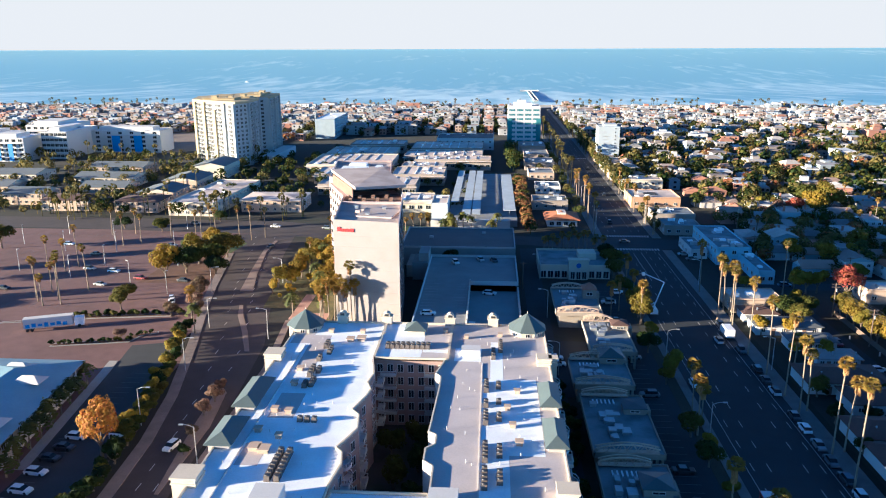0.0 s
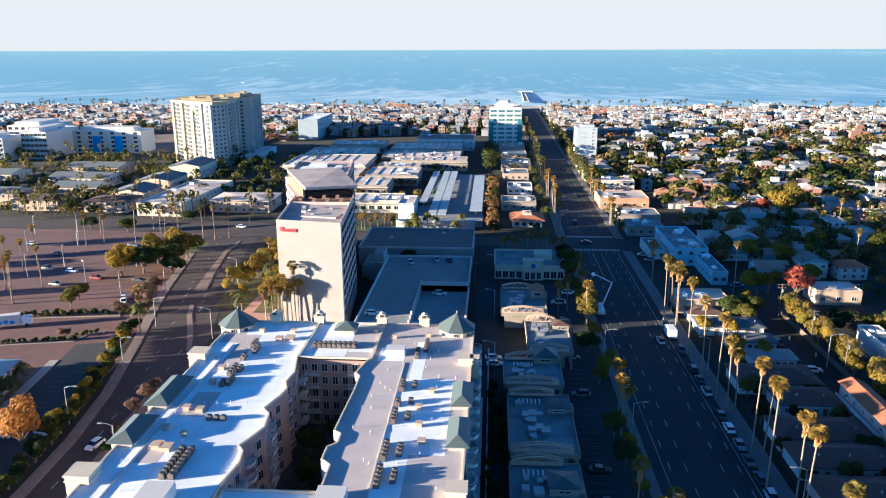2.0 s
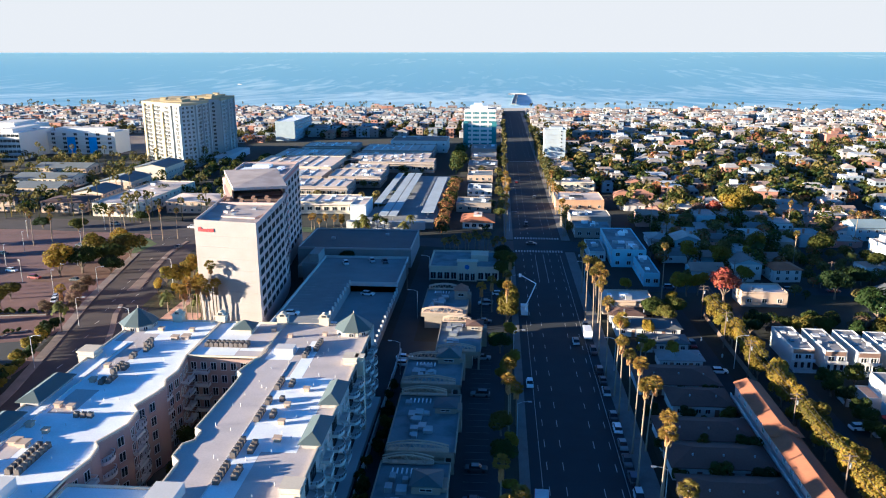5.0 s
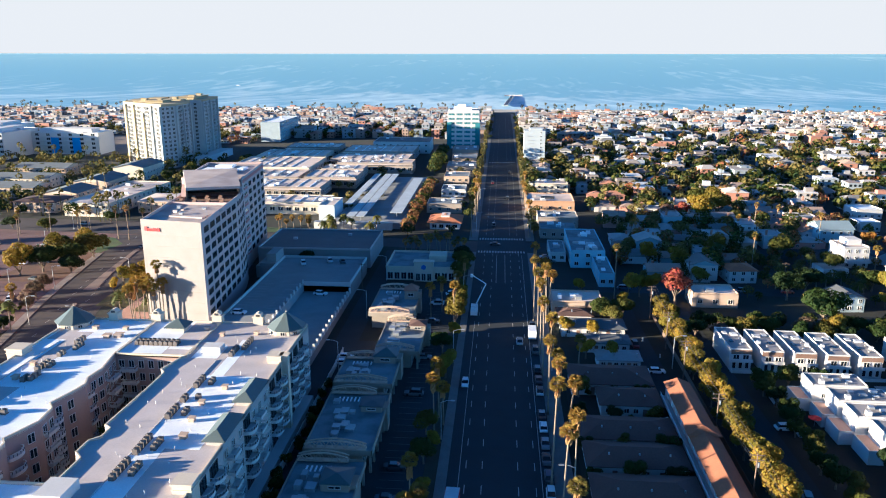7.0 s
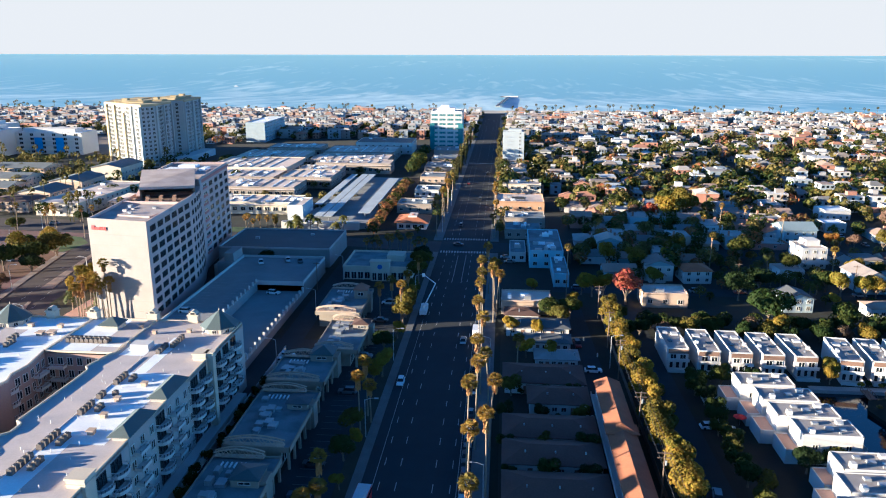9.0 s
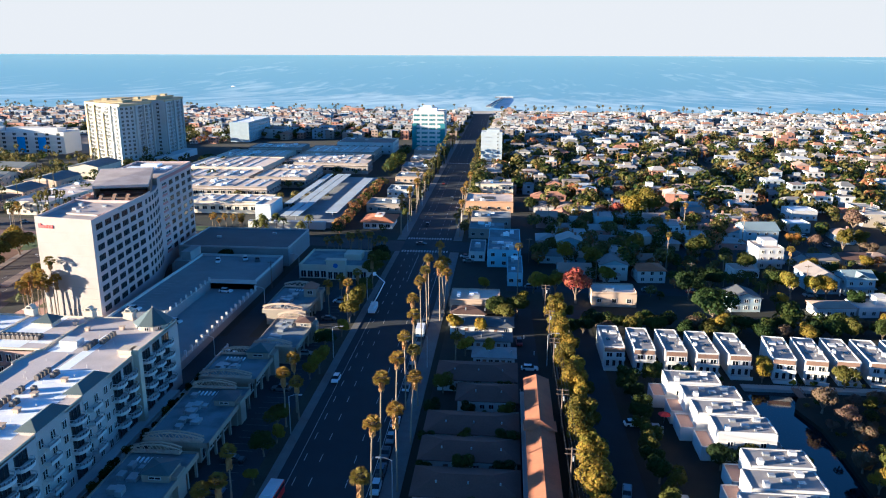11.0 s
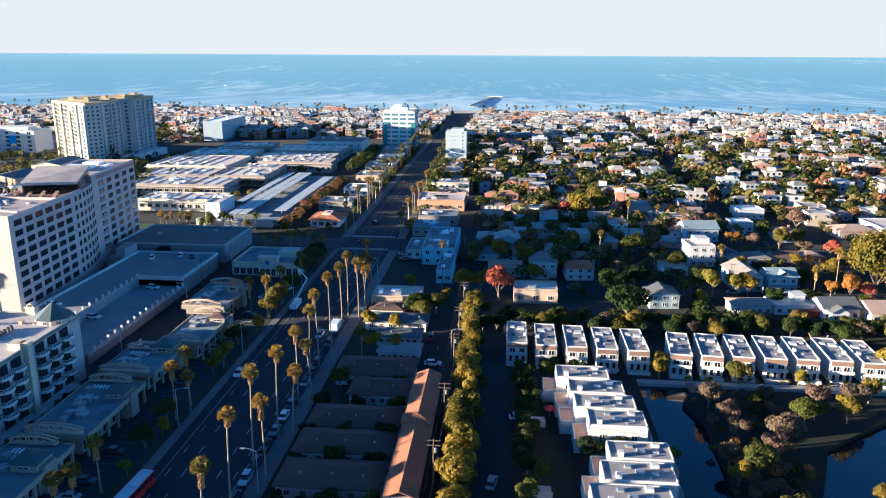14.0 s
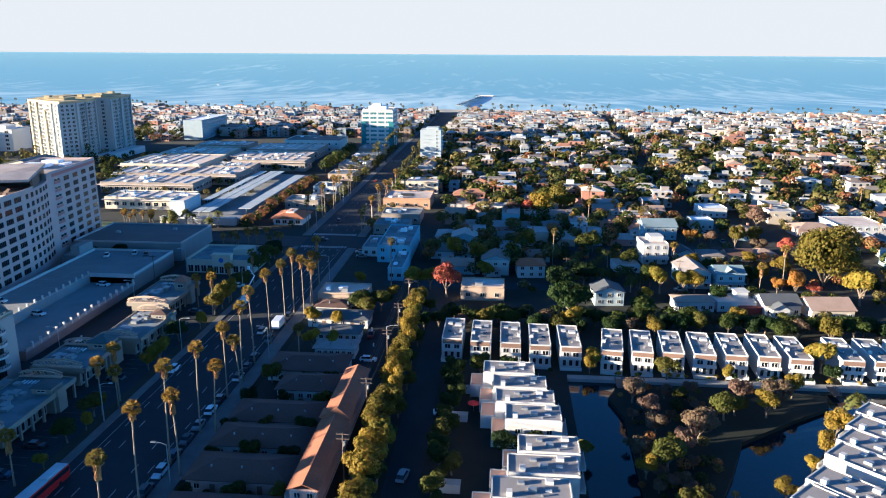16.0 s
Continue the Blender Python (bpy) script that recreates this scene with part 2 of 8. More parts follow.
def sea_material():
    m = material("sea_water", (0.05, 0.16, 0.26), 0.5, vary=0.1, spec=0.25)
    N, L = m.node_tree.nodes, m.node_tree.links
    b = N["Principled BSDF"]
    geo = N.new("ShaderNodeNewGeometry")
    noises = []
    for scale, detail, bend in (((0.021, 0.0046, 0.0), 6.0, 0.7), ((0.0017, 0.0011, 0.0), 3.0, 0.4)):     # short streaks, wide patches
        mp, n = N.new("ShaderNodeMapping"), N.new("ShaderNodeTexNoise")
        mp.inputs["Scale"].default_value = scale
        L.new(geo.outputs["Position"], mp.inputs["Vector"])
        n.inputs["Scale"].default_value, n.inputs["Detail"].default_value, n.inputs["Distortion"].default_value = 1.0, detail, bend
        L.new(mp.outputs[0], n.inputs["Vector"])
        noises.append(n)
    both = N.new("ShaderNodeMath")
    both.operation = 'ADD'
    L.new(noises[0].outputs[0], both.inputs[0])
    L.new(noises[1].outputs[0], both.inputs[1])
    # sky sheen and bright streaks of the water are painted as base colour
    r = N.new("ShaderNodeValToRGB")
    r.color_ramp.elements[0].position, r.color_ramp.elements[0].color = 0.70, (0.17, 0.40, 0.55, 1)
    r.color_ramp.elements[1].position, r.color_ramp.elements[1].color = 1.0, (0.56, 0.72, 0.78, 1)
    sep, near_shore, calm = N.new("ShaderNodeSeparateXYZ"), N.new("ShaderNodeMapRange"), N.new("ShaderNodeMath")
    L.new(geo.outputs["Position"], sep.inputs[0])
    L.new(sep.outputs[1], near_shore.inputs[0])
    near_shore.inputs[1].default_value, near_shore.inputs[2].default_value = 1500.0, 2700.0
    near_shore.inputs[3].default_value, near_shore.inputs[4].default_value = 0.86, 0.62     # the painted pale sheen of calm patches lies near the shore
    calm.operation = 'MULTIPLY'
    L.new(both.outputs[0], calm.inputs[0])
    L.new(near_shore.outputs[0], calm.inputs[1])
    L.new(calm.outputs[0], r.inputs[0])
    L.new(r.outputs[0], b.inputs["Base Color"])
    w = N.new("ShaderNodeTexNoise")
    w.inputs["Scale"].default_value, w.inputs["Detail"].default_value = 0.08, 4.0
    L.new(geo.outputs["Position"], w.inputs["Vector"])
    bp = N.new("ShaderNodeBump")
    bp.inputs["Strength"].default_value, bp.inputs["Distance"].default_value = 0.12, 1.0
    L.new(w.outputs[0], bp.inputs["Height"])
    L.new(bp.outputs[0], b.inputs["Normal"])
    return m

bm = bmesh.new()       # the land falls to the sea, whose far edge stands at the true horizon
SEA = ((1085, -0.8), (1200, -2.8), (1400, -10.2), (1600, -17.7), (1815, -24.6), (2000, -28), (2300, -27), (2600, -19), (3100, 0), (3600, 20), (4100, 38), (4400, 47), (4700, 56.2))
rows_ = [[bm.verts.new((x, y, z)) for x in (-4200, -1500, 0, 1500, 4300)] for y, z in SEA]
for a, b in zip(rows_, rows_[1:]):
    for i in range(4):
        bm.faces.new((a[i], a[i + 1], b[i + 1], b[i]))
tagged(part("sea", bm, sea_material(), smooth=True), "calm ocean with pale blue sheen and light streaks painted on", "sea", kind="structure")
sand = mat("sand", (0.52, 0.45, 0.35), 0.95, vary=0.1)
bm = bmesh.new()
q = [[bm.verts.new((x, y, z)) for x in (-2200, 2300)] for y, z in ((1024, 0.05), (1070, 0.3), (1092, -1.2))]
for a, b in zip(q, q[1:]):
    bm.faces.new((a[0], a[1], b[1], b[0]))
tagged(part("beach", bm, sand), "pale sand beach along the shore", "beach", kind="structure")

def strip(name, left, right, z, m, label, category, kerb=0.0):
    """A road surface between two kerb lines."""
    bm = bmesh.new()
    a = [bm.verts.new((*p, z)) for p in left]
    b = [bm.verts.new((*p, z)) for p in right]
    for i in range(len(a) - 1):
        bm.faces.new((a[i], b[i], b[i + 1], a[i + 1]))
    if kerb:
        g = bmesh.ops.extrude_face_region(bm, geom=bm.faces[:])
        bmesh.ops.translate(bm, verts=[v for v in g["geom"] if isinstance(v, bmesh.types.BMVert)], vec=(0, 0, -kerb))
    return tagged(part(name, bm, m), label, category, kind="structure")

WL, WR = 50.3, 71.5                 # kerbs of the boulevard
strip("road_boulevard", [(WL, 60), (WL, 1050)], [(WR, 60), (WR, 1050)], 0.03, asphalt, "wide asphalt boulevard running to the sea, darkened for shade", "road")
VL = [(-69.5, 70), (-70.1, 121), (-71.5, 141), (-75, 163), (-82.7, 195), (-91.7, 228.5), (-96, 247), (-104.5, 290), (-114, 322)]
VR = [(-59, 70), (-59.6, 121), (-60, 141), (-60.5, 163), (-63.2, 195), (-71, 228.5), (-76, 247), (-83.5, 290), (-87, 322)]
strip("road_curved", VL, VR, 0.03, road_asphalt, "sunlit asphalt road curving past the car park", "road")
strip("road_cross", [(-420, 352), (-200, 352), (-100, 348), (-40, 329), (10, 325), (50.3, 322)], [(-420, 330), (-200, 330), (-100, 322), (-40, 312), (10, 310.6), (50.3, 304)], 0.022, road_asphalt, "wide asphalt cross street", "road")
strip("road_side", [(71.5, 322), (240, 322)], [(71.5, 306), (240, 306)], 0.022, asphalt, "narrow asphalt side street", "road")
strip("road_alley", [(12.5, 60), (12.8, 304)], [(20.2, 60), (19.0, 304)], 0.02, asphalt, "asphalt service lane behind the shops, darkened for shade", "road")
strip("road_back_lane", [(99.0, 60), (95.5, 236)], [(106.5, 60), (103.2, 236)], 0.02, asphalt, "asphalt back lane under power lines, darkened for shade", "road")
strip("road_canal_lane", [(115.5, 60), (114.5, 236)], [(123, 60), (121, 236)], 0.02, asphalt, "asphalt lane in front of the white houses, darkened for shade", "road")
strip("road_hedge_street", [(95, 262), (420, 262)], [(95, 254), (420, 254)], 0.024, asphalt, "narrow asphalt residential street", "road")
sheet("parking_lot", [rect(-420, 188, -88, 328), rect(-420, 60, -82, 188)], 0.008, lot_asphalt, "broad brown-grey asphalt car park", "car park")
# darker sheet paints the apartment house's shade onto the near lot
sheet("parking_near", [[(-92, 92), (-76.5, 92), (-77, 124), (-80, 150), (-85.5, 186), (-87, 197), (-101, 193), (-98.5, 176), (-92.2, 128.7)]], 0.014, mat("shaded_lot", (0.045, 0.046, 0.047), 0.9, vary=0.2, stain=(0.06, 0.058, 0.056), stain_scale=0.1), "asphalt car park beside the apartment house, shade in its colour", "car park")
strip("pavement_lot", [(-94.6, 128.7), (-101, 175.8), (-102, 182)], [(-92.2, 128.7), (-98.5, 175.8), (-99.6, 182)], 0.14, concrete, "pale pavement along the car park", "pavement", 0.13)
sheet("parking_shops", [rect(34, 90, 45.5, 258)], 0.012, asphalt, "asphalt car park of the shops, darkened for shade", "car park")
# concrete of the boulevard pavements, with their shade mixed into the colour
shaded_paving = mat("shaded_paving", (0.15, 0.145, 0.14), 0.9, vary=0.2, stain=(0.10, 0.095, 0.09), stain_scale=0.3)
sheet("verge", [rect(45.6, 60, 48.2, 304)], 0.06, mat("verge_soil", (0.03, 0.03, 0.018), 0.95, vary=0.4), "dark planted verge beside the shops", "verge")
# added dark sheet, stands in for the shade on this ground
sheet("service_yard", [rect(-24, 167.5, 34, 203)], 0.016, asphalt, "yard behind the apartment block, dark asphalt standing in for shade", "yard")
strip("pavement_west", [(48.2, 60), (48.2, 304)], [(WL, 60), (WL, 304)], 0.15, shaded_paving, "concrete pavement with a kerb, darkened for shade", "pavement", 0.15)
strip("pavement_east", [(WR, 60), (WR, 304)], [(75.3, 60), (75.3, 304)], 0.15, shaded_paving, "concrete pavement with a kerb, darkened for shade", "pavement", 0.15)
strip("pavement_far_west", [(46.3, 324), (46.3, 1000)], [(WL, 324), (WL, 1000)], 0.15, shaded_paving, "concrete pavement with a kerb, darkened for shade", "pavement", 0.15)
strip("pavement_far_east", [(WR, 324), (WR, 1000)], [(75.3, 324), (75.3, 1000)], 0.15, shaded_paving, "concrete pavement with a kerb, darkened for shade", "pavement", 0.15)
strip("pavement_curve", [(x - 2.8, y) for x, y in VL[:-1]], VL[:-1], 0.15, mat("worn_paving", (0.22, 0.18, 0.165), 0.9, vary=0.2, stain=(0.15, 0.12, 0.11), stain_scale=0.3), "pale concrete pavement following the curved road", "pavement", 0.15)

# pale hazy sky low over the sea, far behind everything
haze = bpy.data.materials.new("sky_haze")
haze.use_nodes = True
hn = haze.node_tree
em = hn.nodes.new("ShaderNodeEmission")
em.inputs[0].default_value, em.inputs[1].default_value = (1.28, 1.03, 0.79, 1), HAZE
hn.links.new(em.outputs[0], hn.nodes["Material Output"].inputs[0])
bm = bmesh.new()
bm.faces.new([bm.verts.new(c) for c in ((-4400, 4720, 40), (4500, 4720, 40), (4500, 4720, 900), (-4400, 4720, 900))])
tagged(part("backdrop_sky", bm, haze), "pale white hazy sky above the sea horizon", "sky", kind="structure")

# ---- the apartment complex ----
AZ = 16.9
def balcony_mesh(w, d, h=1.0, rounded=True):
    """A cantilevered balcony: slab, solid rail with a bar on top; it looks to -y from its origin at the wall."""
    bm = bmesh.new()
    n = 8
    if rounded:
        arc = [(-w / 2 * math.cos(math.pi * i / n), -d * (0.35 + 0.65 * math.sin(math.pi * i / n)) if 0 < i < n else 0.0) for i in range(n + 1)]
    else:
        arc = [(-w / 2, 0.0), (-w / 2, -d), (w / 2, -d), (w / 2, 0.0)]
    cx, cy = 0.0, -d * 0.35
    inner = [(x + 0.12 * (1 if x < 0 else -1) * (abs(x) > 0.01), y + (0.12 if y < -0.01 else 0.0)) for x, y in arc]
    def ring(z0, z1, slot):
        lo, hi = [bm.verts.new((*p, z0)) for p in arc], [bm.verts.new((*p, z1)) for p in arc]
        hin, fl = [bm.verts.new((*p, z1)) for p in inner], [bm.verts.new((*p, z0)) for p in inner]
        for i in range(len(arc) - 1):
            for p, q in ((lo, hi), (hi, hin), (hin, fl), (fl, lo)):
                bm.faces.new((p[i], p[i + 1], q[i + 1], q[i])).material_index = slot
    slab = [[bm.verts.new((*p, z)) for p in arc] for z in (-0.25, 0.0)]
    bm.faces.new(slab[0][::-1])
    bm.faces.new(slab[1])
    for i in range(len(arc)):
        j = (i + 1) % len(arc)
        bm.faces.new((slab[0][i], slab[0][j], slab[1][j], slab[1][i]))
    ring(0.004, 0.38, 0)
    ring(h - 0.08, h, 0)
    for p in arc[1:-1] + inner[1:-1][:0]:
        box(bm, p[0] - 0.04, p[1] + 0.02, 0.38, p[0] + 0.04, p[1] + 0.1, h - 0.08, 1)
    return mesh_of(bm, "balcony", [stucco_white, dark_metal])
ROUND, SQUARE = balcony_mesh(4.2, 1.9), balcony_mesh(3.4, 1.5, rounded=False)

apt = thing("apartment_building", P(0, 0), "large cream stucco apartment block with white flat roofs round a courtyard", "apartment building")
LW = [(-45.5, 84), (-23.6, 84), (-23.6, 101.0), (-22.8, 107), (-23.4, 110.5), (-24.6, 112), (-23.6, 114.5), (-22.2, 118.5), (-22.8, 123.5), (-24.4, 125.5), (-22.8, 131), (-22.3, 134), (-23.4, 137), (-22.8, 141.5), (-24.2, 149.4), (-24.2, 170.6), (-45.5, 170.6)]
RW = [(-8.2, 84), (13.6, 84), (13.6, 170.6), (-8.2, 170.6), (-8.2, 149.4), (-8.9, 148.6), (-10.4, 142), (-9.2, 140.5), (-9.2, 135), (-9.8, 118), (-8.4, 117), (-8.4, 114), (-9.9, 112.6), (-9.9, 108.6), (-8.2, 107)]
bm = bmesh.new()
prism(bm, LW, 0, AZ)
part("wing_wall", bm, stucco_pink, apt, "dusty pink stucco wing")
bm = bmesh.new()
prism(bm, RW, 0, AZ)
apt_grey = mat("street_stucco", (0.40, 0.365, 0.34), 0.9, vary=0.08, stain=(0.32, 0.29, 0.27), stain_scale=0.25)
part("wing_wall", bm, apt_grey, apt, "pale grey stucco wing")
part("rear_wall", boxes((-24.2, 149.4, 0, -8.2, 170.6, AZ)), stucco_pink, apt)
part("front_wall", boxes((-23.6, 84, 0, -8.2, 101.0, AZ - 1.0)), stucco_pink, apt)
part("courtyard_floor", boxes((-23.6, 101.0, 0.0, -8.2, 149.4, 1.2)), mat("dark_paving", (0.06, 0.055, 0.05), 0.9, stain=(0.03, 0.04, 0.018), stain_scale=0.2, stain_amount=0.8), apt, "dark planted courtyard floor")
def roof_sheet(poly, z, m, label):
    bm = bmesh.new()
    prism(bm, poly, z, z + 0.05)
    return part("roof_sheet", bm, m, apt, label)
def grow(p, d):
    cx, cy = sum(a for a, _ in p) / len(p), sum(b for _, b in p) / len(p)
    return [(x + d * (1 if x < cx else -1), y + d * (1 if y < cy else -1)) for x, y in p]
roof_sheet(grow(LW, 0.3), AZ, roof_white, "white roof membrane with dirt streaks")
roof_sheet(grow(RW, 0.3), AZ, roof_grey, "grey gravel roof")
roof_sheet(rect(-24.4, 149.8, -14.2, 170.2), AZ + 0.006, roof_white, "white roof membrane")
roof_sheet(rect(-14.2, 149.8, -8.0, 170.2), AZ + 0.002, roof_grey, "grey gravel roof")
roof_sheet(rect(-23.3, 84.3, -8.4, 100.6), AZ - 1.0, roof_white, "white roof membrane")
for r in (rect(-0.6, 111.4, 10.2, 140.4), rect(1.0, 140.4, 3.6, 160), rect(-6.8, 149, -1.0, 156), rect(-0.6, 86, 4.2, 111.4), rect(-14.0, 153.4, -8.3, 155.0)):
    roof_sheet(r, AZ + 0.011, roof_white, "white roof coating patch")
for r in (rect(-40.0, 143, -36.0, 162), rect(-40.4, 106, -36.5, 113), rect(-39.6, 122, -34.8, 132), rect(-44.6, 157, -40.02, 164)):
    roof_sheet(r, AZ + 0.011, roof_grey, "grey walkway sheet")
for poly in (LW, RW, rect(-24.2, 149.4, -8.2, 170.6), rect(-23.6, 84, -8.2, 101.0)):
    z = AZ - 1.0 if poly[2][1] == 101.0 and len(poly) == 4 else AZ
    part("parapet", ring_wall(poly, z - 0.3, z + 0.45, 0.28), stucco_cream, apt)
for b_ in ((-0.8, 88, AZ, -0.65, 148, AZ + 0.2), (-40.9, 92, AZ, -40.7, 156, AZ + 0.25)):
    part("roof_kerb", boxes(b_), stucco_white, apt)
# green hipped roofs on the edge bays
for x0, x1, y0, y1 in ((-46.6, -42.4, 124.2, 136.6), (-46.6, -42.4, 110.4, 120.2), (10.5, 13.95, 127.4, 137.0), (10.5, 13.95, 112.7, 122.4)):
    part("bay", boxes((x0 + 0.3, y0 + 0.3, 0, x1 - 0.3, y1 - 0.3, AZ + 0.9)), apt_grey, apt)
    bm = bmesh.new()
    hip(bm, x0, y0, x1, y1, AZ + 0.9, 1.5, 0.3, 0.15, 'y')
    part("bay_roof", bm, copper, apt, "weathered green metal hipped roof")
def cupola(x, y, r, z0, z1, z2):
    bm = bmesh.new()
    o = [(x + r * math.cos(math.pi * (i + 0.5) / 4), y + r * math.sin(math.pi * (i + 0.5) / 4)) for i in range(8)]
    prism(bm, o, 0, z1)
    d = part("drum", bm, stucco_cream, apt)
    bm = bmesh.new()
    rim = [bm.verts.new((x + (a - x) * 1.13, y + (b - y) * 1.13, z1)) for a, b in o]
    rim2 = [bm.verts.new((x + (a - x) * 1.13, y + (b - y) * 1.13, z1 + 0.2)) for a, b in o]
    top = bm.verts.new((x, y, z2))
    bm.faces.new(rim[::-1])
    for i in range(8):
        bm.faces.new((rim[i], rim[(i + 1) % 8], rim2[(i + 1) % 8], rim2[i]))
        bm.faces.new((rim2[i], rim2[(i + 1) % 8], top))
    part("cupola_roof", bm, copper, apt, "green octagonal pyramid roof")
    bm = bmesh.new()
    tube(bm, [(x, y, z2 - 0.1), (x, y, z2 + 0.5)], [0.12, 0.05], 6)
    part("finial", bm, stucco_cream, apt)
    for i in range(8):
        a = math.pi * (i + 1) / 4
        part("window", window_mesh(1.1, 0.9, 1), None, apt, at=pose(x + r * 0.925 * math.cos(a), y + r * 0.925 * math.sin(a), z1 - 1.15, 0, 0, math.degrees(a) + 90))
cupola(-43.2, 166.8, 4.1, 0, AZ + 1.2, AZ + 4.8)
cupola(9.5, 166.8, 4.1, 0, AZ + 1.2, AZ + 4.8)
bm = bmesh.new()
hip(bm, -18.8, 163.0, -14.2, 167.4, AZ + 1.2, 1.7, 0.3, 0.15)
part("bay_roof", bm, copper, apt, "small green pyramid roof")
part("bay", boxes((-18.6, 163.2, AZ, -14.4, 167.2, AZ + 1.2)), stucco_cream, apt)
def vent_tower(x, y):
    bm = bmesh.new()
    box(bm, x - 1.2, y - 1.0, 0, x + 1.2, y + 1.0, AZ + 1.9)
    box(bm, x - 1.4, y - 1.2, AZ + 1.9, x + 1.4, y + 1.2, AZ + 2.15)
    pro = [(x + 0.9 * math.cos(math.pi * i / 8), AZ + 2.15 + 0.9 * math.sin(math.pi * i / 8)) for i in range(9)]
    a, b = [bm.verts.new((p, y - 0.9, z)) for p, z in pro], [bm.verts.new((p, y + 0.9, z)) for p, z in pro]
    bm.faces.new(a)
    bm.faces.new(b[::-1])
    for i in range(8):
        bm.faces.new((a[i], b[i], b[i + 1], a[i + 1]))
    v = part("vent_tower", bm, stucco_cream, apt, "cream stucco chimney with an arched cap")
    part("louvre", boxes((x - 0.5, y - 0.95, AZ + 2.2, x + 0.5, y - 0.9, AZ + 2.75)), dark_metal, v)
for x, y in ((-35.0, 170.6), (-24.2, 170.6), (-8.8, 170.6), (1.5, 170.6)):
    vent_tower(x, y)
for x, y, s in ((-45.8, 101.0, 1.9), (-45.6, 148.4, 1.8), (12.3, 148.6, 1.4), (14.2, 148.6, 0.8), (12.7, 100.0, 1.5), (-46.0, 88, 2.2)):
    bm = boxes((x - s, y - s, 0, x + s, y + s, AZ + 1.5), (x - s - 0.2, y - s - 0.2, AZ + 1.5, x + s + 0.2, y + s + 0.2, AZ + 1.8), (x - s - 0.15, y - s - 0.15, AZ + 0.6, x + s + 0.15, y + s + 0.15, AZ + 0.8))
    part("corner_tower", bm, stucco_cream, apt, "square cream stucco corner tower")
part("stair_head", boxes((-5.4, 151.6, AZ, -1.2, 154.6, AZ + 1.5)), stucco_white, apt, "low white roof hatch box")
part("stair_head", boxes((-34.0, 93, AZ, -29.6, 98, AZ + 2.2)), stucco_white, apt)
part("stair_head", boxes((-8.0, 94, AZ, -3.6, 99, AZ + 1.8)), stucco_white, apt)
# street side facade
FL = [1.9, 4.9, 7.9, 10.9, 13.9]
for y0, y1, n in ((86, 98, 4), (149.6, 151.6, 1), (137.6, 138.6, 1)):
    put_windows(apt, (13.6, y0), (13.6, y1), FL, n, 1.1, 1.7)
for y in (114.0, 117.6, 121.2, 128.6, 132.2, 135.8):
    put_windows(apt, (13.65, y - 0.8), (13.65, y + 0.8), FL, 1, 1.5, 1.8, depth=0.16)
for y, me in ((103.6, ROUND), (108.6, ROUND), (115.8, SQUARE), (124.9, ROUND), (130.4, SQUARE), (140.6, ROUND), (145.2, ROUND), (153.8, ROUND), (158.6, ROUND), (163.4, ROUND)):
    for z in FL[1:]:
        part("balcony", me, None, apt, at=pose(13.6 if me is ROUND else 13.66, y, z - 0.2, 0, 0, 90))
    if me is ROUND:
        put_windows(apt, (13.6, y - 1.9), (13.6, y + 1.9), FL, 1, 3.4, 2.35, 2, rim="dark_metal", name="balcony_door")
# courtyard facades
for a, b, n in (((-22.2, 118.5), (-22.8, 123.5), 2), ((-24.4, 125.5), (-22.8, 131), 2), ((-23.4, 137), (-22.8, 141.5), 2), ((-22.8, 141.5), (-24.2, 149.4), 3), ((-23.6, 101.0), (-22.8, 107), 2), ((-23.6, 114.5), (-22.2, 118.5), 1)):
    put_windows(apt, a, b, FL, n, 1.5, 1.9)
put_windows(apt, (-24.0, 149.4), (-8.4, 149.4), FL, 7, 1.3, 1.9)
for y in (112.6, 124.6, 136.0):
    for z in FL[1:]:
        part("balcony", ROUND, None, apt, at=pose(-24.2, y, z - 0.2, 0, 0, 90))
for y in (104.5, 121, 144.5):
    for z in FL[1:]:
        part("balcony", SQUARE, None, apt, at=pose(-22.9, y, z - 0.2, 0, 0, 90))
for x in (-21, -11.5):
    for z in FL[1:]:
        part("balcony", SQUARE, None, apt, at=pose(x, 149.4, z - 0.2, 0, 0, 0))
# back facade and road side
put_windows(apt, (-45.5, 147), (-45.5, 104), FL, 11, 1.5, 1.6)
part("plinth", boxes((13.6, 87, 0, 15.9, 164, 1.5)), stucco_white, apt, "pale garage plinth along the lane")

# ---- the hotel ----
HZ1, HZ2 = 33.3, 34.8
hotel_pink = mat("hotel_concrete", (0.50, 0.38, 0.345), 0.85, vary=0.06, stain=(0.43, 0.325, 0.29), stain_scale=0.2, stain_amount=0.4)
# front colour is dimmed and cooled to offset the warm sun on this side
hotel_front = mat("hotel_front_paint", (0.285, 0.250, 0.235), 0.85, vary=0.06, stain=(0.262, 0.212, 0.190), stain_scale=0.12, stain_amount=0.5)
brown_panel = mat("brown_panel", (0.17, 0.10, 0.07), 0.8)
roof_tan = mat("tan_roof", (0.42, 0.35, 0.32), 0.85, stain=(0.22, 0.17, 0.15), vary=0.15)
hotel = thing("hotel", P(0, 0), "cream and pink concrete hotel tower with rows of paired windows", "hotel")
RIGHT = [(-25.1, 203.9), (-28.6, 243.0), (-30.0, 251.0), (-32.0, 259.0), (-34.6, 266.0), (-36.6, 272.5), (-41.2, 311.8)]
LEFT = [(-44.5, 207.2), (-48.8, 245.0), (-59.0, 270.0), (-64.0, 309.0)]
